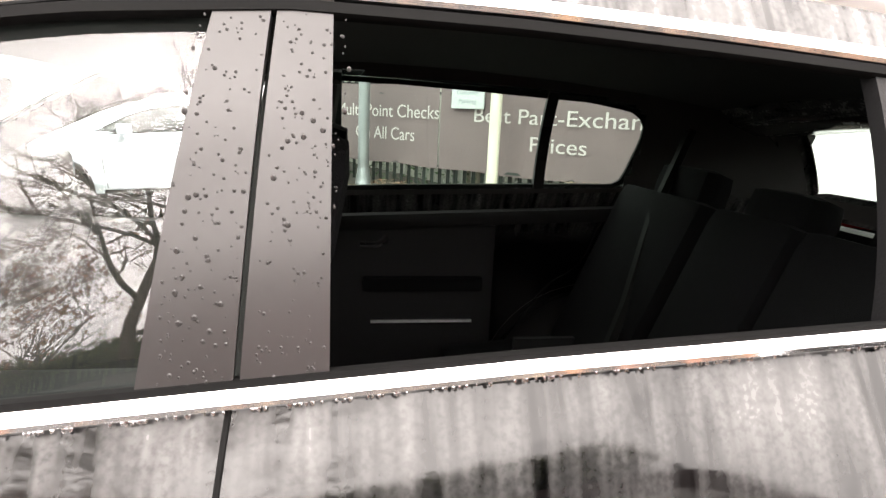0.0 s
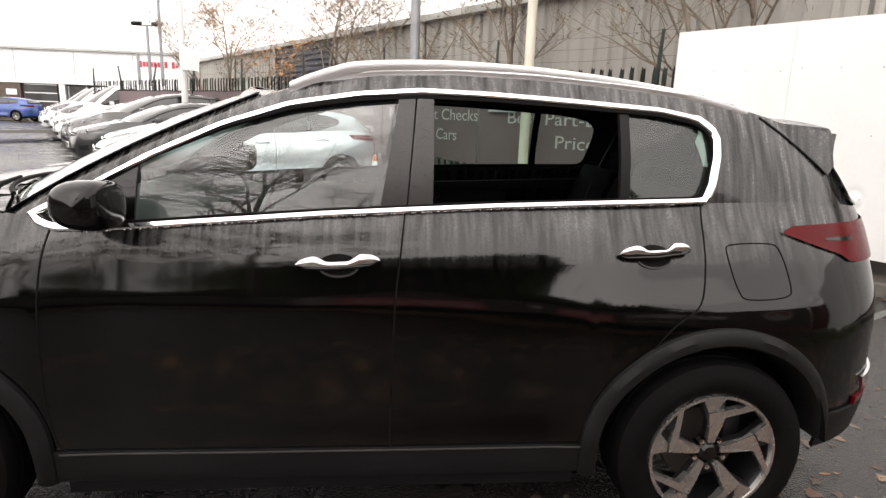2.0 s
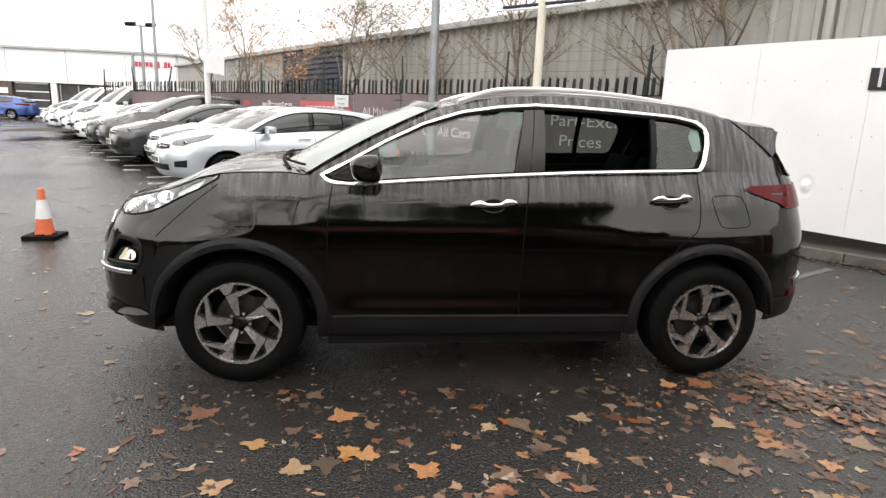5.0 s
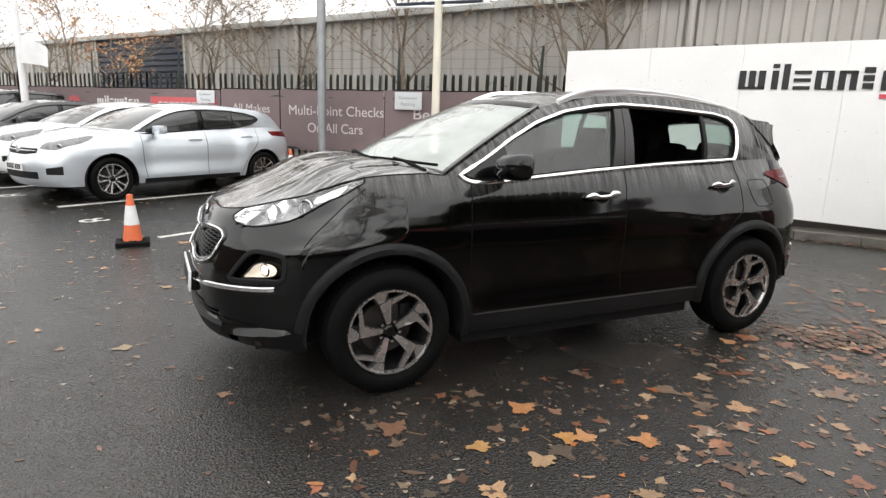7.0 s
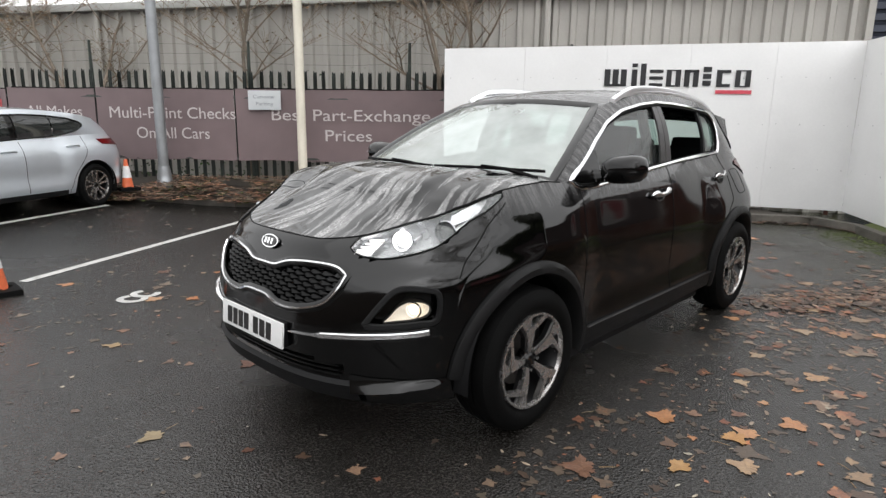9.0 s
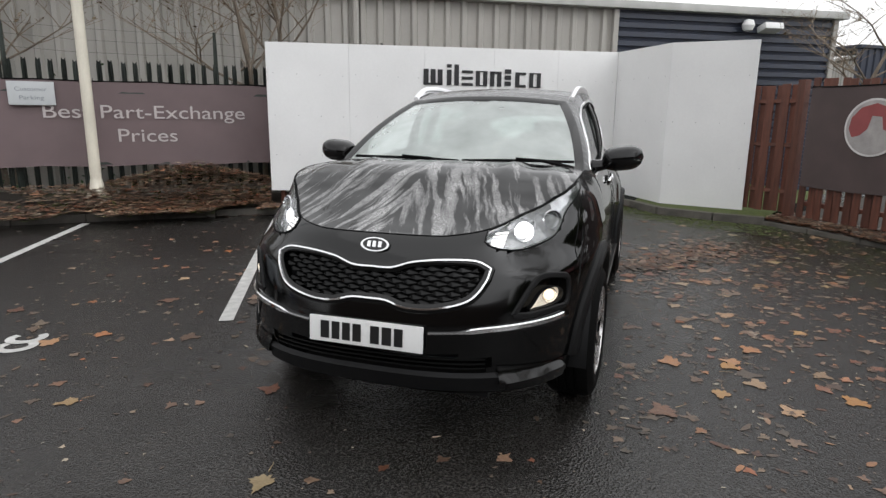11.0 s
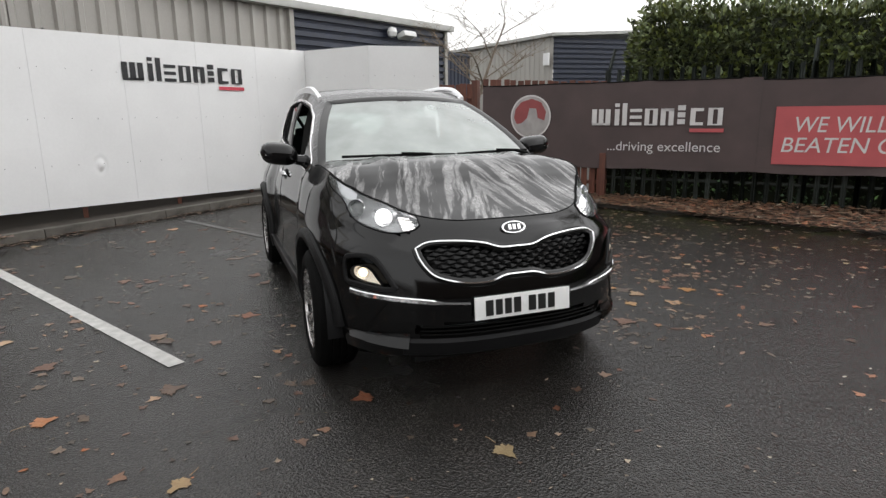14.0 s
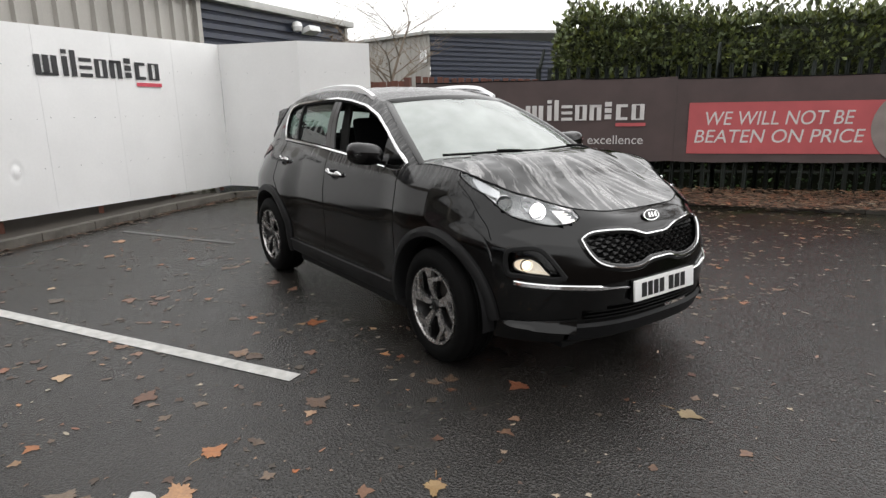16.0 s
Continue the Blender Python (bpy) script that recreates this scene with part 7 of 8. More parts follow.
    for j in np.linspace(0, 1, 5):
        rows.append([B.at(a[1] + (b[1] - a[1]) * j, a[2] + (b[2] - a[2]) * j, -0.05, a[0]) for a, b in zip(it, ib)])
    part("intake_back", loft(rows), M["trim_dark"], intake)
    for zz in (0.396, 0.417, 0.438):
        bm = bmesh.new()
        ys = np.linspace(-0.50, 0.50, 30)
        add_ribbon(bm, [B.at(qy(y, zz), zz, -0.012, 1 if y > 0 else -1) for y in ys], [(-1, 0, 0)] * 30, 0.010, 0.02)
        part("intake_bar", bm, M["gloss_black"], intake)
    bm = bmesh.new()
    zz = 0.345
    ys = np.linspace(-0.56, 0.56, 40)
    rows = [[B.at(qy(y, z), z, o, 1 if y > 0 else -1) for y in ys] for z, o in ((0.378, 0.0), (0.366, 0.020), (0.305, 0.024), (0.272, 0.0))]
    part("front_lip", loft(rows), M["trim_dark"], car, "textured lower lip")
    plate = new("number_plate")
    plate.parent = car
    plate["label"] = "white number plate with plain black bars"
    bm = bmesh.new()
    add_box(bm, (-2.252, 0, 0.531), (0.012, 0.520, 0.112), Matrix.Rotation(radians(4), 3, "Y"), bevel=0.004)
    part("plate_board", bm, M["plate"], plate)
    yy = 0.205
    for w in (0.040, 0.036, 0.036, 0.038, None, 0.040, 0.042, 0.038):
        if w is None:
            yy -= 0.030
            continue
        bm = bmesh.new()
        add_box(bm, (-2.2595, yy - w / 2, 0.531), (0.003, w, 0.076), Matrix.Rotation(radians(4), 3, "Y"))
        part("plate_bar", bm, M["plate_black"], plate, smooth=False)
        yy -= w + 0.013
    bm = bmesh.new()
    add_box(bm, (-2.232, 0, 0.531), (0.03, 0.50, 0.11), bevel=0.005)
    part("plate_holder", bm, M["trim_dark"], plate)
    c = B.at(0.0, 0.886, 0.006, 1)
    for rr, o, m, nm in ((1.0, 0.0, "chrome", "badge_ring"), (0.82, 0.003, "plate_black", "badge_field")):
        bm = bmesh.new()
        up = Vector((0.42, 0, 0.9)).normalized()
        ou = Vector((-0.9, 0, 0.42)).normalized()
        add_prism(bm, [(0.066 * rr * math.cos(a), 0.031 * rr * math.sin(a)) for a in np.linspace(0, 2 * math.pi, 32, endpoint=False)], lambda u, v, t: c + Vector((0, u, 0)) + up * v + ou * (o + t), 0.008)
        part(nm, bm, M[m], car, "oval chrome badge" if m == "chrome" else "", smooth=False)
    for k in (-0.026, 0.0, 0.024):
        bm = bmesh.new()
        add_prism(bm, [(k - 0.008, -0.013), (k + 0.008, -0.013), (k + 0.008, 0.013), (k - 0.008, 0.013)], lambda u, v, t: c + Vector((0, u, 0)) + up * v + ou * (0.011 + t), 0.003)
        part("badge_bar", bm, M["chrome"], car, "", smooth=False)
    # underbody and wheels
    bm = bmesh.new()
    add_box(bm, (0.0, 0, 0.270), (3.9, 0.93, 0.19))
    add_box(bm, (0.0, 0, 0.268), (1.74, 1.60, 0.16))
    part("underbody", bm, M["trim_dark"], car, smooth=False)
    for ax, st in ((-1.335, -2.0), (1.335, 0)):
        for s in (1, -1):
            wheel(car, ax, s * 0.905, 0.345, 0.345, 0.227, "suv", spin=random.uniform(0, 1.2) if not (s < 0) else (0.20 if ax < 0 else 0.0), steer=st)
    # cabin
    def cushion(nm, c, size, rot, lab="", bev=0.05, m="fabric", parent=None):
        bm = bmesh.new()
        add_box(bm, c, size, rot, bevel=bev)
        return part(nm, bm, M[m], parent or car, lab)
    ry = lambda a: Matrix.Rotation(radians(a), 3, "Y")
    for s in (1, -1):
        seat = new("front_seat")
        seat.parent = car
        seat["label"] = "black cloth front seat"
        cushion("seat_base", (-0.22, s * 0.37, 0.58), (0.52, 0.50, 0.16), ry(-6), parent=seat)
        cushion("seat_back", (0.16, s * 0.37, 0.90), (0.16, 0.48, 0.66), ry(16), parent=seat)
        cushion("headrest", (0.295, s * 0.37, 1.305), (0.10, 0.27, 0.20), ry(10), parent=seat, bev=0.045)
        bm = bmesh.new()
        for k in (-0.06, 0.06):
            add_tube(bm, [(0.255, s * 0.37 + k, 1.16), (0.278, s * 0.37 + k, 1.24)], 0.007, 6)
        part("headrest_stem", bm, M["chrome"], seat)
        bm = bmesh.new()
        add_box(bm, (-0.05, s * 0.755, 0.76), (1.85, 0.05, 0.62), bevel=0.02)
        dcard = part("door_card", bm, M["trim_dark"], car, "dark door trim")
        bm = bmesh.new()
        add_box(bm, (0.62, s * 0.72, 0.86), (0.42, 0.05, 0.05), bevel=0.015)
        part("armrest", bm, M["fabric"], dcard)
        bm = bmesh.new()
        add_tube(bm, [(0.40, s * 0.712, 1.00), (0.46, s * 0.705, 1.00), (0.49, s * 0.712, 1.02)], [0.012, 0.012, 0.016], 8)
        part("inner_handle", bm, M["chrome"], dcard, "silver inner handle")
        bm = bmesh.new()
        add_box(bm, (0.62, s * 0.727, 0.72), (0.36, 0.015, 0.008))
        part("door_strip", bm, M["satin_silver"], dcard)
        # belt line ledge inside the windows
        bm = bmesh.new()
        add_box(bm, (0.20, s * 0.690, 1.075), (2.3, 0.06, 0.05), Matrix.Rotation(radians(-2.6), 3, "Y"), bevel=0.015)
        part("window_ledge", bm, M["trim_dark"], car)
        bm = bmesh.new()
        add_tube(bm, [(0.25, s * 0.645, 1.12), (0.27, s * 0.60, 1.33), (0.30, s * 0.535, 1.52)], 0.035, 8)
        part("inner_pillar", bm, M["headliner"], car)
    bench = new("rear_seat")
    bench.parent = car
    bench["label"] = "black cloth rear bench with headrests"
    for y, w in ((0.42, 0.50), (-0.02, 0.32), (-0.43, 0.50)):
        cushion("seat_base", (0.93, y, 0.60), (0.50, w - 0.02, 0.17), ry(-5), parent=bench)
        cushion("seat_back", (1.25, y, 0.92), (0.17, w - 0.02, 0.64), ry(22), parent=bench)
        cushion("headrest", (1.40, y, 1.24), (0.11, 0.27 if w > 0.4 else 0.22, 0.15 if w > 0.4 else 0.11), ry(14), parent=bench, bev=0.05)
    bm = bmesh.new()
    add_tube(bm, [(1.44, 0.52, 1.42), (1.28, 0.40, 1.18), (1.16, 0.28, 0.92), (1.02, 0.16, 0.70)], 0.018, 5)
    part("seat_belt", bm, M["rubber"], bench)
    bm = bmesh.new()
    add_box(bm, (1.045, 0.24, 0.75), (0.012, 0.03, 0.11), ry(20), bevel=0.004)
    part("belt_buckle", bm, M["plate"], bench)
    cushion("load_cover", (1.68, 0, 1.06), (0.55, 1.25, 0.03), None, bev=0.01, m="trim_dark")
    cushion("cabin_floor", (0.25, 0, 0.40), (2.6, 1.42, 0.06), None, bev=0.01, m="trim_dark")
    cushion("dashboard", (-0.74, 0, 1.00), (0.50, 1.36, 0.22), ry(4), "dark dashboard", 0.07, "trim_dark")
    cushion("centre_console", (-0.20, 0, 0.68), (0.9, 0.26, 0.30), None, "", 0.04, "trim_dark")
    bm = bmesh.new()
    rows = []
    rim_c, tilt = Vector((-0.42, 0.37, 1.00)), Matrix.Rotation(radians(-65), 3, "Y")
    add_tube(bm, [rim_c + tilt @ Vector((0.185 * math.cos(a), 0.185 * math.sin(a), 0)) for a in np.linspace(0, 2 * math.pi, 33)], 0.015, 8, False)
    sw = part("steering_wheel", bm, M["trim_dark"], car, "black steering wheel")
    for a in (0, math.pi, -math.pi / 2):
        bm = bmesh.new()
        add_tube(bm, [rim_c, rim_c + tilt @ Vector((0.18 * math.cos(a + 1.57), 0.18 * math.sin(a + 1.57), 0))], [0.04, 0.014], 6)
        part("wheel_spoke", bm, M["trim_dark"], sw)
    inner = both(lambda s: B.upper(s, DLO))
    for v in inner.verts:
        v.co = Vector((0.3 + (v.co.x - 0.3) * 0.978, v.co.y * 0.965, v.co.z - 0.004))
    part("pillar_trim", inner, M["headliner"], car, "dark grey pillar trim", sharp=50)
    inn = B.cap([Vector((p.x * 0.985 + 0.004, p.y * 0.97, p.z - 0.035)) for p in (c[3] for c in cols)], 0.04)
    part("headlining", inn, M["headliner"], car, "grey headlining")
    bm = bmesh.new()
    add_box(bm, (-0.36, 0, 1.445), (0.05, 0.24, 0.07), ry(20), bevel=0.02)
    part("rear_view_mirror", bm, M["trim_dark"], car)
    bm = bmesh.new()
    add_box(bm, (-0.40, 0, 1.505), (0.10, 0.14, 0.06), ry(-25), bevel=0.02)
    part("sensor_box", bm, M["trim_dark"], car)
    bm = bmesh.new()
    add_box(bm, (1.86, 0, 1.00), (0.05, 1.25, 0.32), ry(-8), bevel=0.02)
    part("tailgate_trim", bm, M["trim_dark"], car)
    # rain drops on the pillar covers
    rng = random.Random(5)
    bm = bmesh.new()
    for _ in range(420):
        x, z = rng.uniform(0.175, 0.325), rng.uniform(1.17, 1.53)
        x += 0.030 * (z - 1.15) / 0.38
        if abs(x - 0.249 - 0.030 * (z - 1.15) / 0.38) < 0.008:
            continue
        rr = rng.uniform(0.0007, 0.0019) if rng.random() < 0.88 else rng.uniform(0.0019, 0.0030)
        c = on_side(x, z, 0.0042, -1)
        k = [bm.verts.new(c + Vector((rr * math.cos(a), 0.0, rr * 1.2 * math.sin(a)))) for a in np.linspace(0, 2 * math.pi, 7, endpoint=False)]
        kk = [bm.verts.new(c + Vector((rr * 0.6 * math.cos(a), -rr * 0.5, rr * 0.7 * math.sin(a)))) for a in np.linspace(0, 2 * math.pi, 7, endpoint=False)]
        for i in range(7):
            bm.faces.new((k[i], k[(i + 1) % 7], kk[(i + 1) % 7], kk[i]))
        bm.faces.new(kk)
    beads = bmesh.new()
    for _ in range(230):
        x = rng.uniform(-0.75, 1.2)
        c = on_side(x, in_dlo(x)[0] - 0.0105, 0.012, -1)
        bmesh.ops.create_icosphere(beads, subdivisions=1, radius=rng.uniform(0.0013, 0.0028), matrix=Matrix.Translation(c) @ Matrix.Diagonal((1.0, 0.8, rng.uniform(1.0, 2.0), 1)))
    tagged(part("water_spray", beads, M["reflector"], car, "rain drops hanging from the chrome trim"), kind="stuff")
    drops = part("rain_spray", bm, M["pillar"], car, "rain drops on the pillar")
    tagged(drops, kind="stuff")
    return car


black_suv()

# ---- parked cars ----
def scaled(S, kz, kx=1.0, **over):
    """A body like S, lower or taller and longer or shorter."""
    T = dict(S)
    for k in ("wz", "dxf", "dxr"):
        T[k] = [(a * kz, b) for a, b in S[k]]
    for k in ("zb", "zt", "roof_z"):
        T[k] = [(a * kx, b * kz) for a, b in S[k]]
    T["roof_y"] = [(a * kx, b) for a, b in S["roof_y"]]
    for k in ("xc", "af", "xt", "ar", "a_base", "d_base", "ws_x", "hd_x", "hr_x"):
        T[k] = S[k] * kx
    for k in ("ws_z", "hd_z", "hr_z", "axle_z"):
        T[k] = S[k] * kz
    for k in ("roof_f", "roof_r"):
        T[k] = (S[k][0] * kx, S[k][1], S[k][2] * kz)
    T["axles"] = tuple(a * kx for a in S["axles"])
    T["arch"] = S["axle_z"] * kz + 0.055
    T["dlo"] = [(x * kx, z * kz) for x, z in DLO]
    T.update(over)
    return T


HATCH = scaled(SUV, 0.865, 1.0, bulge=0.035, axle_z=0.315, arch=0.37)
HATCH["dlo"] = [(x, z * 0.865) for x, z in ((-0.93, 1.125), (-0.84, 1.095), (-0.4, 1.125), (0.25, 1.170), (0.9, 1.215), (1.22, 1.275), (1.42, 1.375), (1.36, 1.425), (1.14, 1.485), (0.78, 1.525), (0.4, 1.538), (0.1, 1.525), (-0.14, 1.490), (-0.35, 1.422), (-0.56, 1.332), (-0.76, 1.215))]
MPV = scaled(SUV, 1.0, 1.02)
VAN = scaled(SUV, 1.12, 1.06, roof_f=(-0.45, 0.66, 1.90), roof_r=(1.95, 0.72, 1.92), d_base=1.98, hr_x=2.05, hr_z=1.95, hd_x=-0.55, hd_z=1.95, a_base=-1.15, ws_x=-1.45,
             roof_y=[(-0.45, 0.66), (0.1, 0.74), (1.0, 0.76), (1.95, 0.72)], roof_z=[(-0.45, 1.90), (0.0, 1.96), (1.0, 1.98), (1.95, 1.92)])
VAN["dlo"] = [(-0.98, 1.30), (-0.9, 1.26), (0.10, 1.30), (0.16, 1.40), (0.16, 1.78), (0.0, 1.82), (-0.45, 1.78), (-0.75, 1.52)]


def parked(name, S, paint, label, m):
    B = Body(S)
    k = S["ws_z"] / 1.155
    car = thing(name, label, "car", None, "cars parked in a row")
    Y, qx, qy, dlo = B.side_fit(), B.q_x, B.q_y, S["dlo"]
    part("body", both(lambda s: B.lower(s, (), 20)), paint, car, sharp=60)
    part("glasshouse_frame", both(lambda s: B.upper(s, dlo, rows=20)), paint, car, sharp=50)
    cols = B.upper_cols()
    part("roof", B.cap([c[3] for c in cols], 0.04, n=12), paint, car)
    xe = S["a_base"] - 0.04
    edge = [B.point(q, B.z_top(q)) for q in np.linspace(0, qx(xe, lerp_table(S["zt"], xe)), 30)]
    part("bonnet", B.cap(edge, 0.026, None, 20, lambda x: 0.17 * step01(xe - 0.45, xe, x)), paint, car)
    for kind, lim, ws, nm in (("f", 0.96, (0.03, 0.97), "windscreen"), ("r", 0.92, (0.33, 0.93), "rear_window")):
        sel = [c for c in cols if c[0] == kind and c[1] <= lim]
        line = sel if kind == "f" else sel[::-1]
        rows = []
        for w in np.linspace(*ws, 8):
            half = [B.upper_point(c, w) for c in line]
            rows.append([Vector((p.x, -p.y, p.z)) for p in half[::-1]] + half[1:])
        part(nm, loft(rows), M["car_window"], car, "dark glass reflecting the sky")

    def band(x):
        zs = [z1 + (z2 - z1) * (x - x1) / (x2 - x1) for (x1, z1), (x2, z2) in zip(dlo, dlo[1:] + dlo[:1]) if (x1 - x) * (x2 - x) <= 0 and x1 != x2]
        return (min(zs), max(zs)) if zs else (1.1, 1.1)
    xs = [p[0] for p in dlo]
    x0, x1 = min(xs) + 0.004, max(xs) - 0.004
    for s in (1, -1):
        cuts = [x0, 0.17, 0.27, 0.98 * k, x1] if x1 > 1 else [x0, x1]
        for i, (a, b) in enumerate(zip(cuts, cuts[1:])):
            rows = []
            for x in np.linspace(a, b - (0.02 if b < x1 and i != 0 else 0), 14):
                lo, hi = band(x)
                rows.append([Vector((x, s * (Y(x, z) - 0.006), z)) for z in np.linspace(lo - 0.006, hi + 0.006, 8)])
            part("side_window" if i != 1 or len(cuts) < 4 else "pillar_cover", loft(rows), M["car_window"] if i != 1 or len(cuts) < 4 else M["gloss_black"], car)
        loop = resample(dlo, 70, True)
        bm = bmesh.new()
        add_ribbon(bm, [Vector((x, s * (Y(x, z) + 0.004), z)) for x, z in loop], [(0, s, 0.25)] * len(loop), 0.02, 0.008, True)
        part("window_seal", bm, M["gloss_black"], car)
        lt = [(q, B.z_top(q) - 0.012) for q in np.linspace(qy(0.47, 0.94 * k), qx(-1.50, 1.08 * k), 10)]
        lb = [(qy(0.47, 0.88 * k), 0.86 * k), (qx(-1.97, 0.85 * k), 0.84 * k), (qx(-1.70, 0.95 * k), 0.955 * k), (qx(-1.50, 1.05 * k), 1.08 * k)]
        lamp = part("headlamp", skin_patch(B, lt, lb, 0.006, s, 18, 5, 0.012), M["lamp_dark"], car, "clear headlamp")
        bm = bmesh.new()
        c = B.at(qx(-1.93, 0.9 * k), 0.90 * k, 0.008, s)
        add_lathe(bm, [(0.0, 0.012), (0.03, 0.008), (0.036, 0.0)], 14)
        bmesh.ops.transform(bm, matrix=Matrix.Translation(c) @ Vector((0, 1, 0)).rotation_difference(Vector((-0.85, s * 0.5, 0))).to_matrix().to_4x4(), verts=bm.verts)
        part("projector", bm, M["reflector"], lamp)
        tt = [(qx(1.55, 1.1 * k), 1.13 * k), (B.q[-1] - 0.35, 1.13 * k)]
        tb = [(qx(1.60, 1.05 * k), 1.05 * k), (B.q[-1] - 0.35, 0.98 * k)]
        part("tail_lamp", skin_patch(B, tt, tb, 0.008, s, 12, 4, 0.012), M["red_lens"], car, "red tail lamp")
        ft = [(qy(0.60, 0.5 * k), 0.56 * k), (qx(-1.92, 0.5 * k), 0.60 * k)]
        fb = [(qy(0.60, 0.45 * k), 0.46 * k), (qx(-1.92, 0.45 * k), 0.46 * k)]
        part("side_intake", skin_patch(B, ft, fb, 0.004, s, 10, 4, 0.008), M["trim_dark"], car)
        for pts in ([(-0.85, 1.08), (-0.86, 0.7), (-0.82, 0.36)], [(0.245, 1.13), (0.225, 0.6), (0.215, 0.36)], [(1.29, 1.19), (1.22, 0.93), (1.0, 0.62), (0.88, 0.36)]):
            sp = smooth_curve([(a, b * k) for a, b in pts], 22)
            part("shut_line", skin_line(B, [(qx(a, b), b) for a, b in sp], 0.007, 0.003, s, 0.0005), M["rubber"], car)
        for hx, hz in ((0.03, 0.99), (1.02, 1.03)):
            bm = bmesh.new()
            add_tube(bm, [B.at(qx(hx + d, hz * k), hz * k, o, s) for d, o in ((-0.11, 0.004), (-0.07, 0.03), (0.07, 0.03), (0.11, 0.004))], 0.013, 6)
            part("door_handle", bm, paint, car)
        bm = bmesh.new()
        ax, az = dlo[1][0] + 0.22, dlo[1][1] + 0.07
        add_box(bm, (ax, s * 0.93, az), (0.15, 0.20, 0.13), bevel=0.045)
        mir = part("door_mirror", bm, paint, car)
        bm = bmesh.new()
        add_tube(bm, [(ax, s * 0.70, az - 0.05), (ax, s * 0.86, az - 0.03)], 0.03, 6)
        part("mirror_arm", bm, M["gloss_black"], mir)
        st, sb = [(qx(x, 0.3), 0.345 * k) for x in np.linspace(-0.86, 0.86, 20)], [(qx(x, 0.3), 0.268 * k) for x in np.linspace(-0.86, 0.86, 20)]
        part("sill", skin_patch(B, st, sb, 0.006, s, 20, 3, 0.01), M["cladding"], car)
        for ax in S["axles"]:
            rows = []
            for a in np.linspace(radians(-20), radians(200), 26):
                rows.append([Vector((ax + (S["arch"] + 0.004) * math.cos(a), s * yy, S["axle_z"] + (S["arch"] + 0.004) * math.sin(a))) for yy in (0.885, 0.5)])
            part("wheel_arch_liner", loft(rows), M["trim_dark"], car)
            wheel(car, ax, s * 0.875, S["axle_z"], S["axle_z"], S["axle_z"] * 0.69, "hatch", spin=random.uniform(0, 1.2))
    gt = [(-1, qy(y, 0.8 * k), z * k) for y, z in ((0.44, 0.86), (0.25, 0.86), (0.0, 0.855))][:-1] + [(1, qy(y, 0.8 * k), z * k) for y, z in ((0.0, 0.855), (0.25, 0.86), (0.44, 0.86))]
    gb = [(s, q, z - 0.10 * k + (0.03 * k if abs(q) > qy(0.4, 0.8 * k) else 0)) for s, q, z in gt]
    rows = [[B.at(a[1], a[2] + (b[2] - a[2]) * j, 0.005, a[0]) for a, b in zip(gt, gb)] for j in np.linspace(0, 1, 4)]
    gr = part("grille", loft(rows), M["trim_dark"], car, "black grille")
    bm = bmesh.new()
    zz = 0.815 * k
    ys = np.linspace(-0.43, 0.43, 20)
    add_ribbon(bm, [B.at(qy(y, zz), zz, 0.014, 1 if y > 0 else -1) for y in ys], [(-1, 0, 0)] * 20, 0.022, 0.012)
    part("grille_bar", bm, M["chrome"], gr)
    bm = bmesh.new()
    c = B.at(0, 0.83 * k, 0.02, 1)
    add_lathe(bm, [(0.0, -0.012), (0.05, -0.010), (0.055, 0.004)], 20, c, "x")
    part("badge", bm, M["chrome"], gr)
    rows = [[B.at(qy(y, z * k), z * k, 0.006, 1 if y > 0 else -1) for y in np.linspace(-0.5, 0.5, 20)] for z in (0.50, 0.45, 0.39)]
    part("lower_intake", loft(rows), M["trim_dark"], car)
    bm = bmesh.new()
    add_box(bm, (B.at(0, 0.56 * k, 0).x - 0.012, 0, 0.565 * k), (0.012, 0.52, 0.11), bevel=0.003)
    pl = part("number_plate", bm, M["plate"], car, "white number plate with dark bars")
    for i in range(7):
        bm = bmesh.new()
        add_box(bm, (B.at(0, 0.56 * k, 0).x - 0.0195, 0.20 - i * 0.06 - (0.03 if i > 3 else 0), 0.565 * k), (0.003, 0.04, 0.07))
        part("plate_bar", bm, M["plate_black"], pl, smooth=False)
    bm = bmesh.new()
    add_box(bm, (0.0, 0, 0.30 * k), (3.8, 0.95, 0.10))
    add_box(bm, (0.0, 0, 0.32 * k), (1.7, 1.66, 0.08))
    part("underbody", bm, M["trim_dark"], car, smooth=False)
    car.matrix_world = m
    return car


def bay(i, dx=0.0, dy=0.0, turn=0.0):
    o = Vector((-2.17, 7.64, 0)) + ROWDIR * 2.45 * i + BAY * dx + ROWDIR * dy
    return pose(o.x, o.y, ground_z(o.x, o.y), 0, 0, 29.3 + turn)


parked("hatchback", HATCH, M["silver_paint"], "silver five-door hatchback parked in a bay", bay(0))
white = parked("hatchback", HATCH, M["white_paint"], "white hatchback parked beside a silver one", bay(1, 0.35))
dark = parked("hatchback", HATCH, M["grey_paint"], "dark grey hatchback parked in a bay", bay(2, 0.0, 0, 1))
mpv = parked("estate_car", MPV, M["taupe_paint"], "dark taupe tall estate car parked in a bay", bay(3, 0.15))
van = parked("van", VAN, M["white_paint"], "white panel van parked in the far row", bay(6, 0.3))
copy_thing(dark, bay(4, 0.1))
copy_thing(white, bay(5, 0.05))
copy_thing(white, bay(7, 0.1))
copy_thing(van, bay(8, 0.2))
copy_thing(white, bay(9, -0.1))
copy_thing(van, bay(10, 0.3))
copy_thing(white, bay(11))
copy_thing(dark, bay(12, 0.4))
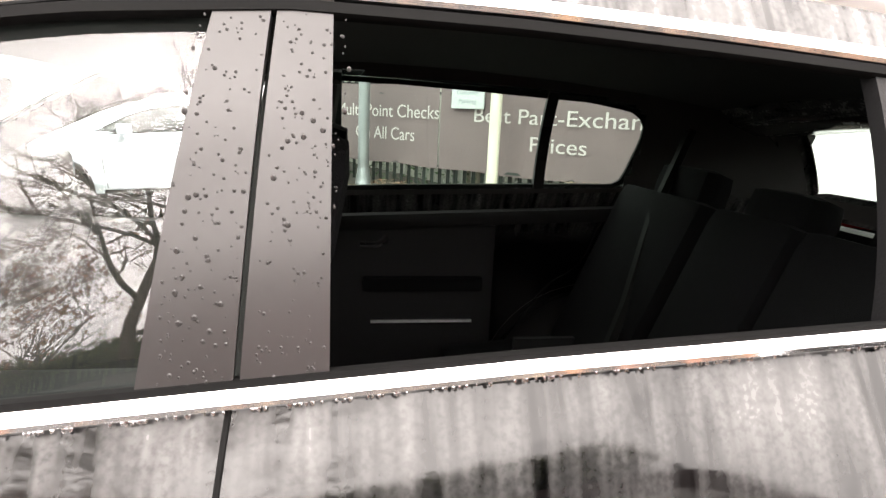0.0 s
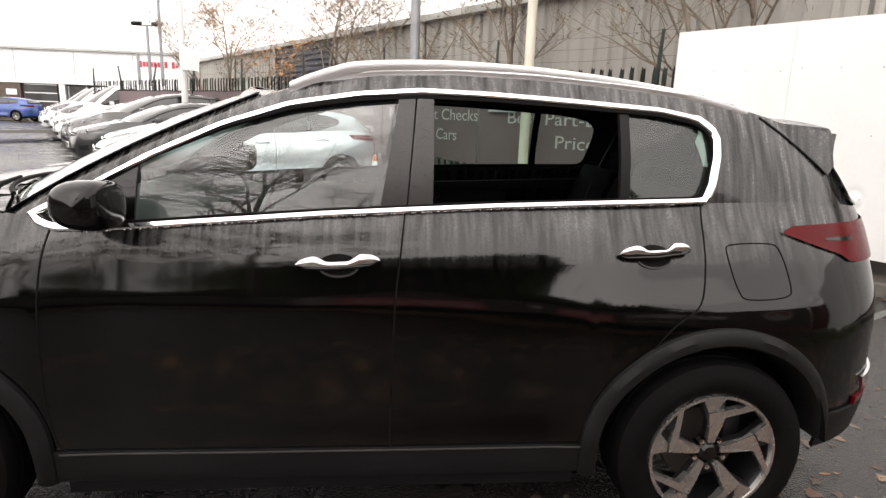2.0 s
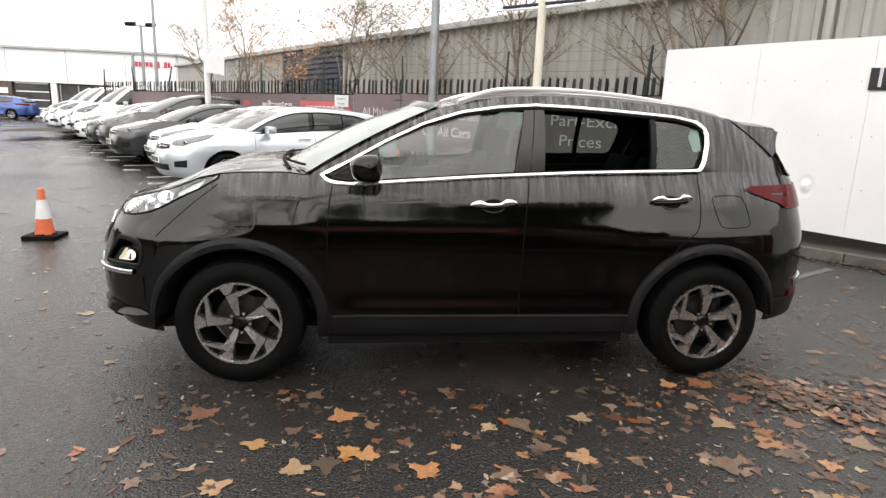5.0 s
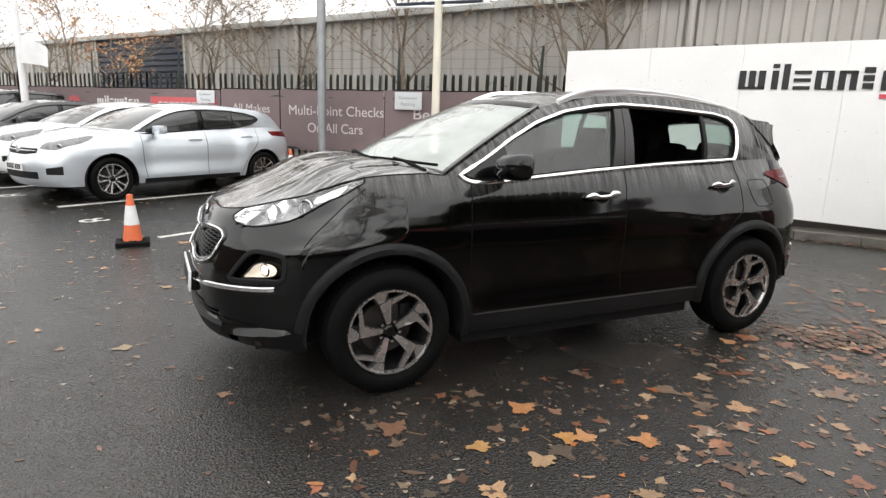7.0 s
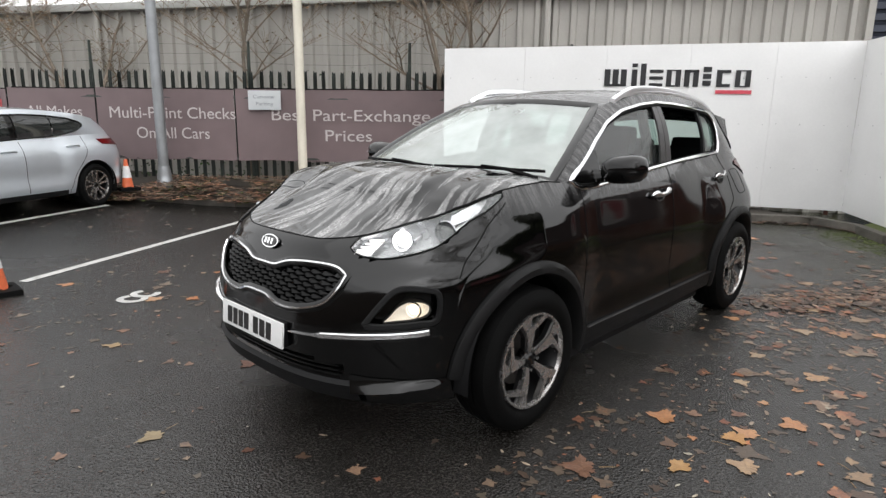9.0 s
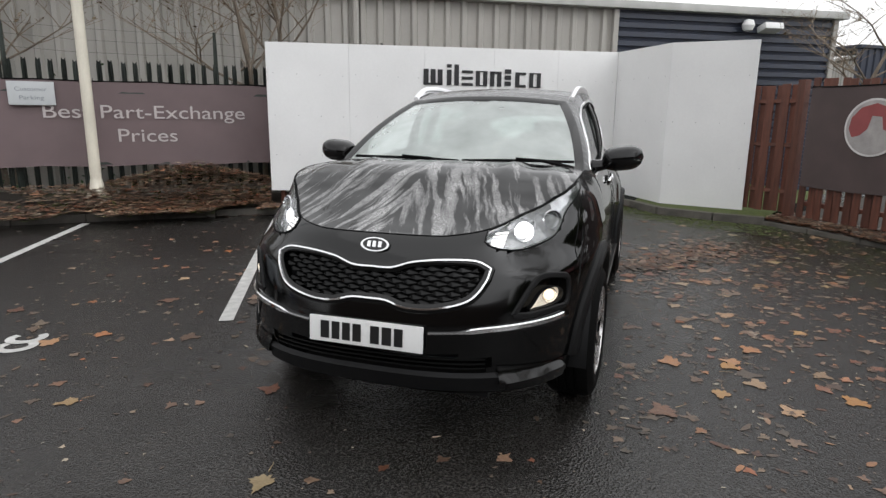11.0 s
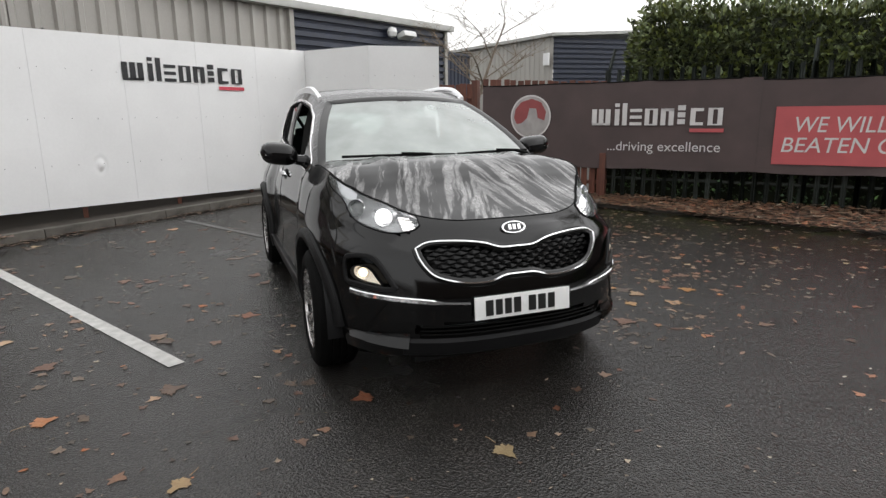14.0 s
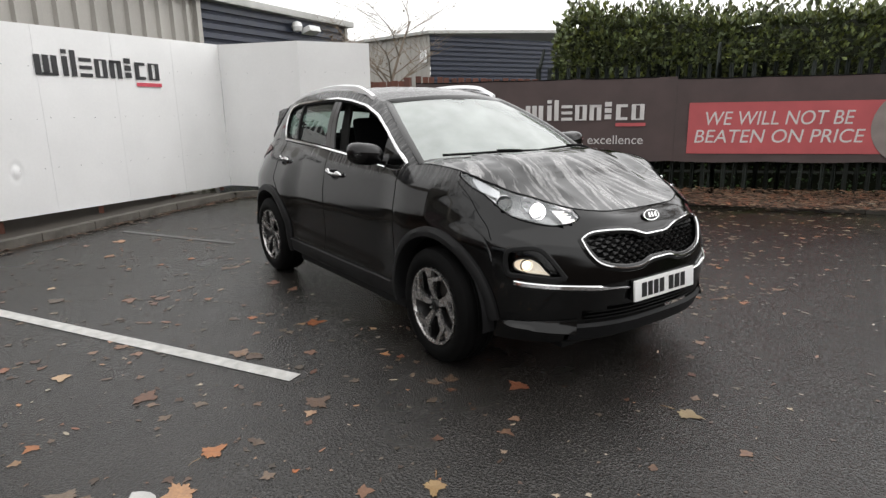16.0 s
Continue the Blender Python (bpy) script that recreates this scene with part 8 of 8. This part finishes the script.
blue = parked("saloon_car", HATCH, M["blue_paint"], "bright blue car before the white showroom", pose(-23.6, 38.2, 0.09, 0, 0, -8))

# ---- trees ----
def grow(rng, height, stems, spread, twig_leaves, low=0.5, dense=1.0):
    """Bare autumn tree: limbs in one sheet, twigs and last leaves in others."""
    wood, twigs, leaves = bmesh.new(), bmesh.new(), bmesh.new()

    def leaf(p):
        a, b = rng.uniform(0, 6.28), rng.uniform(-0.9, 0.9)
        d = Vector((math.cos(a), math.sin(a), b)).normalized()
        o = d.orthogonal().normalized()
        s = rng.uniform(0.025, 0.05)
        v = [leaves.verts.new(p + q * s) for q in (Vector(), d * 0.8 + o * 0.5, d * 1.7, d * 0.8 - o * 0.5)]
        leaves.faces.new(v)

    def limb(p, d, ln, r, depth):
        n = 5
        pts, rad = [p], [r]
        for i in range(n):
            d = (d + Vector((rng.uniform(-0.24, 0.24), rng.uniform(-0.24, 0.24), rng.uniform(-0.05, 0.14)))).normalized()
            p = p + d * ln / n
            pts.append(p)
            rad.append(max(0.0025, r * (1 - 0.75 * (i + 1) / n)))
        add_tube(wood if depth < 2 else twigs, pts, rad, 6 if depth < 2 else 4, False)
        if depth >= 4:
            for q in pts[2:]:
                if rng.random() < twig_leaves:
                    leaf(q)
            return
        kids = round({0: 9, 1: 6, 2: 4, 3: 2}[depth] * dense)
        for k in range(kids):
            f = rng.uniform(low if depth == 0 else 0.25, 1.0)
            i = min(n - 1, int(f * n))
            q = pts[i].lerp(pts[i + 1], f * n - i)
            a = rng.uniform(0, 6.28)
            side = Vector((math.cos(a), math.sin(a), 0))
            nd = (d * rng.uniform(0.25, 0.8) + side * spread * rng.uniform(0.6, 1.2) + Vector((0, 0, 0.12))).normalized()
            limb(q, nd, ln * rng.uniform(0.36, 0.6), max(0.003, rad[i] * (0.62 if depth else 0.5)), depth + 1)
    for sidx in range(stems):
        a = 6.28 * sidx / max(1, stems) + rng.uniform(0, 1)
        d = Vector((0.14 * math.cos(a), 0.14 * math.sin(a), 1)) if stems > 1 else Vector((0.02, 0.02, 1))
        limb(Vector((0.08 * math.cos(a), 0.08 * math.sin(a), 0)) * (stems > 1), d.normalized(), height * rng.uniform(0.8, 1.0), height * (0.015 if stems > 1 else 0.017), 0)
    return wood, twigs, leaves


def tree(label, m, seed, height, stems, spread, tl, leafmat="dry_leaf", low=0.4, dense=1.0):
    ob = thing("tree", label, "tree", None, "bare trees behind the fences")
    w, t, l = grow(random.Random(seed), height, stems, spread, tl, low, dense)
    part("trunk", w, M["bark"], ob)
    part("branchwork", t, M["twig"], ob)
    if len(l.faces):
        part("leaves", l, M[leafmat], ob, "a few dry leaves", smooth=False)
    ob.matrix_world = m
    return ob


def behind_left(s, back, z=0.34):
    p = FL + FLD * s - NL * back
    return p.x, p.y, z


t1 = tree("bare slender tree with a few dry brown leaves", pose(*behind_left(3.5, 0.9)), 3, 3.9, 2, 0.85, 0.22)
t2 = tree("bare multi-stemmed tree against the grey wall", pose(*behind_left(0.9, 0.8)), 11, 4.2, 2, 0.85, 0.12)
t3 = tree("bare tree with thin spreading twigs", pose(*behind_left(7.0, 1.2)), 21, 3.7, 2, 0.9, 0.22)
t4 = tree("small tree keeping orange autumn leaves", pose(*behind_left(12.9, 0.8)), 33, 3.6, 2, 0.7, 0.9, "rust_leaf")
copy_thing(t1, pose(*behind_left(8.8, 1.0), 0, 0, 130))
copy_thing(t2, pose(*behind_left(-0.3, 0.7), 0, 0, 200))
copy_thing(t3, pose(*behind_left(15.5, 1.2), 0, 0, 40))
t5 = tree("bare spreading tree behind the timber fence", pose(8.6, -4.3, 0.1), 44, 3.9, 1, 0.95, 0.02, low=0.45)
t6 = tree("tall bare spreading tree beyond the dark banners", pose(-2.2, -9.8, 0.0, 0, 0, 35) @ Matrix.Diagonal((1.9, 1.9, 1.9, 1)), 52, 4.6, 1, 1.15, 0.0, low=0.36, dense=1.7)
copy_thing(t6, pose(-8.6, -14.2, 0.0, 0, 0, 220))
copy_thing(t4, pose(-4.7, -11.8, 0.05, 0, 0, 20) @ Matrix.Diagonal((1.15, 1.15, 1.15, 1)))
for i in range(10):
    copy_thing(t2 if i % 2 else t3, pose(46 + 5 * (i % 3), -13 - 2.9 * i, 0, 0, 0, 37 * i))

# ---- laurel hedge and ivy ----
def leaf_cloud(n, place, size, seed, fold=0.25):
    rng, vs, fs = random.Random(seed), [], []
    for _ in range(n):
        p, out = place(rng)
        d = (out + Vector((rng.uniform(-1, 1), rng.uniform(-1, 1), rng.uniform(-0.7, 1.0))) * 0.9).normalized()
        o = d.orthogonal().normalized()
        o = (o * math.cos(b := rng.uniform(0, 6.28)) + d.cross(o) * math.sin(b)).normalized()
        u = d.cross(o)
        s = size * rng.uniform(0.6, 1.25)
        k = len(vs)
        vs += [p, p + d * s * 0.5 + o * s * 0.28 + u * s * fold * 0.5, p + d * s, p + d * s * 0.5 - o * s * 0.28 + u * s * fold * 0.5, p + d * s * 0.5]
        fs += [(k, k + 1, k + 4), (k + 1, k + 2, k + 4), (k + 2, k + 3, k + 4), (k + 3, k, k + 4)]
    return vs, fs


def hedge_top(s):
    return 2.80 + 0.16 * noise.noise((s * 1.3, 0, 0)) + 0.10 * noise.noise((s * 4, 3, 0)) - 0.30 * step01(2.75, 2.45, s) - 0.12 * step01(3.6, 5.0, s) - 0.35 * step01(8.3, 9.0, s)


def hedge_place(rng):
    s = 2.45 + 14.5 * rng.random() ** 1.25
    top = hedge_top(s)
    back = -NR
    bulge = 0.16 * noise.noise((s * 2.2, rng.random() * 0.1, 5))
    if rng.random() < 0.62:
        z = rng.uniform(1.2, top)
        d = 0.30 + bulge + 0.14 * noise.noise((s * 3, z * 3, 2)) + (0.35 * step01(top - 0.35, top, z))
        out = NR + Vector((0, 0, 0.3))
    else:
        d = rng.uniform(0.3, 1.5)
        z = top + 0.10 * noise.noise((s * 5, d * 5, 1)) + (rng.random() ** 4) * 0.30
        out = Vector((0, 0, 1)) + NR * 0.3
    if s < 2.75 and rng.random() < 0.5:
        out = -FRD
    p = FR + FRD * s + back * (d + rng.random() ** 2 * 0.12)
    return Vector((p.x, p.y, z)), out


hedge = thing("laurel_hedge", "dense dark green laurel hedge behind the palisade fence", "hedge")
v, f = leaf_cloud(26000, hedge_place, 0.112, 8)
tagged(link_mesh("foliage", v, f, M["hedge"], hedge, smooth=False), kind="stuff")
# dark sheet behind the leaves, painted in as the hedge's inner shade
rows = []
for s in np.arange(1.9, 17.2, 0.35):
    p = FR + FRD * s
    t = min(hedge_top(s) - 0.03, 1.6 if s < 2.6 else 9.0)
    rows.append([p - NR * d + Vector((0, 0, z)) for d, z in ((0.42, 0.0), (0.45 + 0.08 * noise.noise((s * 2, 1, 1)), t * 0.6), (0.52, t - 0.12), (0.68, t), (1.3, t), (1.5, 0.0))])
part("shade_core", loft(rows), M["hedge_core"], hedge, "dark sheet standing in for shade inside the hedge")
# unseen hedge, added to darken what the car's lower doors reflect
unseen_hedge = thing("laurel_hedge", "unseen tall hedge added to darken reflections in the car", "hedge")
def far_place(r):
    s, z = r.uniform(17, 44), r.uniform(0.2, 3.6)
    return FR + FRD * s - NR * (0.4 + 0.4 * r.random()) + Vector((0, 0, z)), NR
v, f = leaf_cloud(5000, far_place, 0.30, 19)
tagged(link_mesh("foliage", v, f, M["hedge"], unseen_hedge, smooth=False), kind="stuff")
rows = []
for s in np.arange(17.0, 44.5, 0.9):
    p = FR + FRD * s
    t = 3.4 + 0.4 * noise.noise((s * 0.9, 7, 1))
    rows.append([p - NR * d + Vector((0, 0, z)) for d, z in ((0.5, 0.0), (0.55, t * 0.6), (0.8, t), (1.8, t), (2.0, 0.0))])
part("shade_core", loft(rows), M["hedge_core"], unseen_hedge, "dark sheet standing in for shade inside the hedge")
v, f = leaf_cloud(1700, lambda r: ((lambda s: (FR + FRD * s - NR * r.uniform(0.06, 0.30) + Vector((0, 0, r.uniform(0.1, 0.75)))))(r.uniform(2.2, 12)), NR), 0.075, 18)
ivy = thing("ivy", "trailing green ivy behind the fence pales", "ivy")
tagged(link_mesh("foliage", v, f, M["ivy"], ivy, smooth=False), kind="stuff")
v, f = leaf_cloud(500, lambda r: ((lambda s: (FL + FLD * s - NL * r.uniform(0.08, 0.35) + Vector((0, 0, 0.38 + r.random() ** 2 * (1.9 if 1.0 < s < 3.0 else 0.4)))))(r.uniform(-0.5, 6)), NL), 0.07, 28)
bram = thing("brambles", "thin brambles and ivy behind the palisade", "shrub")
tagged(link_mesh("foliage", v, f, M["ivy"], bram, smooth=False), kind="stuff")

# ---- fallen leaves ----
def maple():
    """Outline of a five-lobed leaf with a few teeth on each lobe, stalk at the bottom."""
    pts = [(0.0, -0.30)]
    tips = [(-52, 0.44), (-4, 0.60), (90, 0.64), (184, 0.60), (232, 0.44)]
    valleys = [0.33, 0.32, 0.32, 0.33]
    for i, (a, r) in enumerate(tips):
        for da, k in ((-23, 0.66), (-17, 0.84), (-8, 0.82), (0, 1.0), (8, 0.82), (17, 0.84), (23, 0.66)):
            pts.append((r * k * math.cos(radians(a + da)), r * k * math.sin(radians(a + da))))
        if i < 4:
            m = (a + tips[i + 1][0]) / 2
            pts.append((valleys[i] * math.cos(radians(m)), valleys[i] * math.sin(radians(m))))
    return pts


FINE = maple()
LOBES = FINE[0:1] + [p for i, p in enumerate(FINE[1:]) if i % 8 in (0, 3, 6, 7)]


def leaf_geom(rng, size, c, yaw, curl, oval=False, fine=False):
    """Maple or oval leaf lying at c: points and triangles."""
    ca, sa = math.cos(yaw), math.sin(yaw)
    shape = [(0.22 * math.sin(a), -0.5 * math.cos(a)) for a in np.linspace(0, 6.283, 8, endpoint=False)] if oval else FINE if fine else LOBES
    squash = rng.uniform(0.6, 1.05)
    lo, hi = (0.86, 1.12) if fine else (0.66, 1.2)
    vs = [Vector((c[0], c[1], c[2] + 0.001))]
    for u, v in shape:
        u, v = u * size * rng.uniform(lo, hi) * squash, v * size * rng.uniform(lo, hi)
        d = math.hypot(u, v) / size
        z = c[2] + 0.001 + size * curl * d * d * (0.6 + 0.8 * rng.random()) + 0.0004
        vs.append(Vector((c[0] + ca * u - sa * v, c[1] + sa * u + ca * v, z)))
    n = len(shape)
    return vs, [(0, 1 + i, 1 + (i + 1) % n) for i in range(n)]


def in_car(x, y):
    return abs(y) < 0.62 and abs(x) < 2.0


LEAF_KINDS = [("leaf_a", "wet orange maple leaf flat on the tarmac"), ("leaf_b", "wet russet brown maple leaf stuck to tarmac"), ("leaf_c", "yellow maple leaf lying on wet tarmac"), ("leaf_d", "small bleached pale leaf on the tarmac")]


def leaf_thing(kind, x, y, size, yaw, rng, oval=False, curl=0.12):
    vs, fs = leaf_geom(rng, size, (0, 0, 0), 0, curl, oval, True)
    ob = link_mesh("fallen_leaf", vs, fs, M[LEAF_KINDS[kind][0]], None, smooth=False)
    ob.matrix_world = pose(x, y, ground_z(x, y) + 0.001, 0, 0, yaw)
    tagged(ob, LEAF_KINDS[kind][1], "leaf", "fallen leaves on the tarmac")
    if not oval and rng.random() < 0.45:
        bm = bmesh.new()
        add_tube(bm, [(0, -0.45 * size, 0.005), (0.02 * size, -0.8 * size, 0.006), (0.06 * size, -0.95 * size, 0.004)], [0.0016, 0.0013, 0.001], 4)
        st = part("stalk", bm, M["leaf_c"], ob)
    return ob


rng = random.Random(77)
for kind, x, y, size, yaw in ((0, -0.77, -1.31, 0.15, 20), (1, 0.10, -1.42, 0.17, 200), (2, -1.145, -1.544, 0.13, 80), (2, -0.727, -1.626, 0.13, 150), (1, -1.892, 0.727, 0.12, 10), (2, -2.619, 0.285, 0.14, 100),
                              (0, 1.42, -3.52, 0.13, 60), (0, -1.26, -1.86, 0.15, 300), (1, -1.45, -1.25, 0.16, 40), (0, -0.95, -1.75, 0.14, 10), (2, -2.35, 1.6, 0.12, 50), (0, -1.55, 2.25, 0.13, 200), (1, -0.6, 1.75, 0.14, 120)):
    leaf_thing(kind, x, y, size, yaw, rng)


def scatter(rng):
    r = rng.random()
    if r < 0.12:
        return rng.gauss(2.7, 0.8), rng.gauss(-0.7, 0.8)
    if r < 0.34:
        return rng.gauss(1.75, 0.85), rng.gauss(-1.65, 0.6)
    if r < 0.54:
        return rng.uniform(-1.9, 1.8), -1.0 - abs(rng.gauss(0, 0.8))
    if r < 0.72:
        return rng.uniform(-1.0, 4.6), rng.gauss(-2.7, 1.0)
    if r < 0.90:
        return rng.uniform(-3.2, 4.0), rng.uniform(0.9, 3.4)
    return rng.uniform(-4.5, 3.5), rng.uniform(-4.6, 4.2)


def clear(x, y):
    """On the tarmac, not under a kerb."""
    return not in_car(x, y) and -0.77 * (y + 3.1) + 0.637 * (x - 5.07) < -0.45 and 0.78 * (x - 3.48) + 0.626 * (y - 4.28) < -0.62


n = 0
while n < 230:
    x, y = scatter(rng)
    if not clear(x, y):
        continue
    r = rng.random()
    kind = 0 if r < 0.28 else 1 if r < 0.86 else 2 if r < 0.91 else 3
    oval = kind == 3 or rng.random() < 0.2
    leaf_thing(kind, x, y, rng.uniform(0.045, 0.07) if oval else rng.uniform(0.06, 0.16), rng.uniform(0, 360), rng, oval, rng.uniform(0.0, 0.10))
    n += 1


def litter(name, label, material, count, place, size, seed, curl=0.2, oval=0.4):
    r, vs, fs = random.Random(seed), [], []
    for _ in range(count):
        p = place(r)
        if p is None:
            continue
        a, b = leaf_geom(r, size * r.uniform(0.5, 1.25), p, r.uniform(0, 6.28), r.uniform(0, curl), r.random() < oval)
        k = len(vs)
        vs += a
        fs += [tuple(k + i for i in t) for t in b]
    return tagged(link_mesh(name, vs, fs, material, None, smooth=False), label, "leaves", kind="stuff")


def on_tarmac(r):
    x, y = scatter(r)
    return (x, y, 0.0005 + 0.0015 * r.random()) if clear(x, y) else None


litter("leaf_litter", "small russet leaves scattered over wet tarmac", M["leaf_b"], 260, on_tarmac, 0.085, 1, 0.03, 0.15)
litter("leaf_litter", "rotten dark leaf scraps on the tarmac", M["leaf_e"], 900, on_tarmac, 0.060, 2, 0.03, 0.2)
litter("leaf_litter", "small orange leaves scattered over wet tarmac", M["leaf_a"], 100, on_tarmac, 0.07, 3, 0.06)
litter("leaf_litter", "tiny pale leaves scattered over wet tarmac", M["leaf_d"], 200, on_tarmac, 0.036, 4, oval=1.0)


def kerb_edge(r):
    """Leaves swept against the kerb below the white panels."""
    i = 3 + min(3, int(r.random() * 4))
    a, b = Vector((*KERB_LEFT[i], 0)), Vector((*KERB_LEFT[i + 1], 0))
    p = a.lerp(b, r.random()) + Vector((-0.78, -0.626, 0)) * (0.06 + 0.22 * r.random() ** 2)
    return (p.x, p.y, 0.002 + 0.02 * r.random())


litter("leaf_litter", "brown leaves swept against the kerb", M["leaf_b"], 260, kerb_edge, 0.08, 81, 0.2)
litter("leaf_litter", "dark rotten leaves swept against the kerb", M["leaf_e"], 420, kerb_edge, 0.07, 82, 0.2)


def all_over(r):
    x, y = r.uniform(-7.5, 5.0), r.uniform(-6.5, 7.5)
    return (x, y, ground_z(x, y) + 0.001) if clear(x, y) and noise.noise((x * 0.5, y * 0.5, 2)) > -0.25 else None


litter("leaf_litter", "trodden brown leaf scraps on wet tarmac", M["leaf_e"], 620, all_over, 0.055, 71, 0.03)
litter("leaf_litter", "stray tan leaves on wet tarmac", M["leaf_b"], 560, all_over, 0.080, 72, 0.05)
litter("leaf_litter", "stray orange leaves on wet tarmac", M["leaf_p"], 150, all_over, 0.085, 74, 0.06, 0.15)
litter("leaf_litter", "small pale leaf scraps on wet tarmac", M["leaf_d"], 340, all_over, 0.040, 73, 0.04)


litter("leaf_litter", "tiny dark leaf crumbs on wet tarmac", M["leaf_e"], 1300, on_tarmac, 0.024, 75, 0.1)
litter("leaf_litter", "tiny tan leaf crumbs on wet tarmac", M["leaf_p"], 700, on_tarmac, 0.022, 76, 0.1)
litter("leaf_litter", "tiny dark leaf crumbs on wet tarmac", M["leaf_e"], 1200, all_over, 0.024, 77, 0.1)
litter("leaf_litter", "tiny pale leaf crumbs on wet tarmac", M["leaf_d"], 500, all_over, 0.020, 78, 0.1)


def far_side(r):
    """Drift of leaves blown from the hedge towards the far side of the car."""
    i = r.randrange(len(KERB_RIGHT) - 2)
    a, b = Vector(KERB_RIGHT[i][:2]), Vector(KERB_RIGHT[i + 1][:2])
    p = a.lerp(b, r.random())
    p = p.lerp(Vector((-1.2, -1.6)), 0.03 + 0.8 * r.random() ** 1.2)
    return (p.x, p.y, ground_z(p.x, p.y) + 0.002) if clear(p.x, p.y) else None


litter("leaf_litter", "orange leaves blown across the tarmac from the hedge", M["leaf_p"], 190, far_side, 0.085, 91, 0.08, 0.2)
litter("leaf_litter", "russet leaves blown across the tarmac from the hedge", M["leaf_b"], 210, far_side, 0.080, 92, 0.06, 0.2)
litter("leaf_litter", "pale leaf scraps blown from the hedge", M["leaf_d"], 130, far_side, 0.042, 93, 0.04)


def drift(r):
    """The dense drift behind the near rear wheel."""
    t = r.random()
    w = 0.10 + 0.16 * t
    x, y = 1.62 + 1.5 * t + r.gauss(0, w), -1.02 - 1.10 * t + r.gauss(0, w)
    return (x, y, 0.002 + 0.012 * r.random()) if clear(x, y) else None


litter("leaf_drift", "drift of wet brown leaves behind the wheel", M["leaf_b"], 260, drift, 0.085, 5, 0.3)
litter("leaf_drift", "dark rotting leaves in the drift", M["leaf_e"], 420, drift, 0.07, 6, 0.3)
litter("leaf_drift", "tan and orange leaves on top of the drift", M["leaf_p"], 200, drift, 0.08, 7, 0.25)


def left_pile(r):
    s = r.gauss(0.8, 0.9) if r.random() < 0.4 else r.uniform(-0.6, 9.5)
    if s < -0.7:
        return None
    f = r.random() ** 0.8
    p = FL + FLD * s + NL * (1.55 * f)
    heap = 0.38 * math.exp(-((s - 0.9) / 1.0) ** 2) * math.exp(-((f - 0.25) / 0.3) ** 2) + 0.16 * math.exp(-((s - 3.9) / 0.8) ** 2) * math.exp(-((f - 0.7) / 0.25) ** 2)
    if noise.noise((s * 1.1, f * 2.0, 4)) < -0.18 and heap < 0.05:
        return None
    z = 0.36 - 0.25 * step01(0, 1, f) + heap * r.uniform(0.5, 1.0) + 0.02 + 0.03 * r.random()
    return (p.x, p.y, z)


def right_pile(r):
    s = r.uniform(-0.2, 13)
    w = 0.45 + 1.15 * step01(0.5, 6.0, s)
    f = r.random()
    p = FR + FRD * s + NR * (w * f - 0.1)
    return (p.x, p.y, 0.06 + 0.035 * r.random() + 0.05 * (1 - f))


for i, (m, c) in enumerate((("leaf_p", 4600), ("leaf_e", 1500), ("leaf_b", 2200), ("leaf_d", 500))):
    litter("leaf_litter", "brown autumn leaves heaped on the fence verge", M[m], c, left_pile, 0.12, 20 + i, 0.5)
    litter("leaf_litter", "brown leaves lying along the hedge fence", M[m], c, right_pile, 0.10, 40 + i, 0.5)
litter("moss_patch", "green moss and grass tufts on the verge", M["moss"], 2600, lambda r: (lambda p: (p[0], p[1], p[2] - 0.02) if p else None)(left_pile(r)), 0.09, 61, 0.8)


def corner_moss(r):
    t, f = r.random(), r.random() ** 1.6
    a, b = (Vector((6.3, -0.6, 0)), Vector((4.8, -2.9, 0)))
    p = a.lerp(b, t) + Vector((-0.85, 0.0, 0)) * f + Vector((-0.35 * math.sin(t * 3.14), 0, 0))
    return (p.x, p.y, 0.002)


litter("moss_patch", "green moss creeping over the tarmac edge", M["moss"], 1500, corner_moss, 0.06, 62, 0.05, 1.0)

# ---- added ring that closes the place behind and far off ----
# sheet added all round to hide the low sky; its haze is colour only
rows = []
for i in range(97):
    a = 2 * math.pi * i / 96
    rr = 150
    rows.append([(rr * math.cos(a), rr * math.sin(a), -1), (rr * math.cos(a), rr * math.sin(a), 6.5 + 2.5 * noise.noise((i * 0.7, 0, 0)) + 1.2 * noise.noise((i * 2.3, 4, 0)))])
tagged(part("backdrop", loft(rows), M["backdrop"]), "added band of far woods round the site, haze painted into its grey", "backdrop", kind="structure")
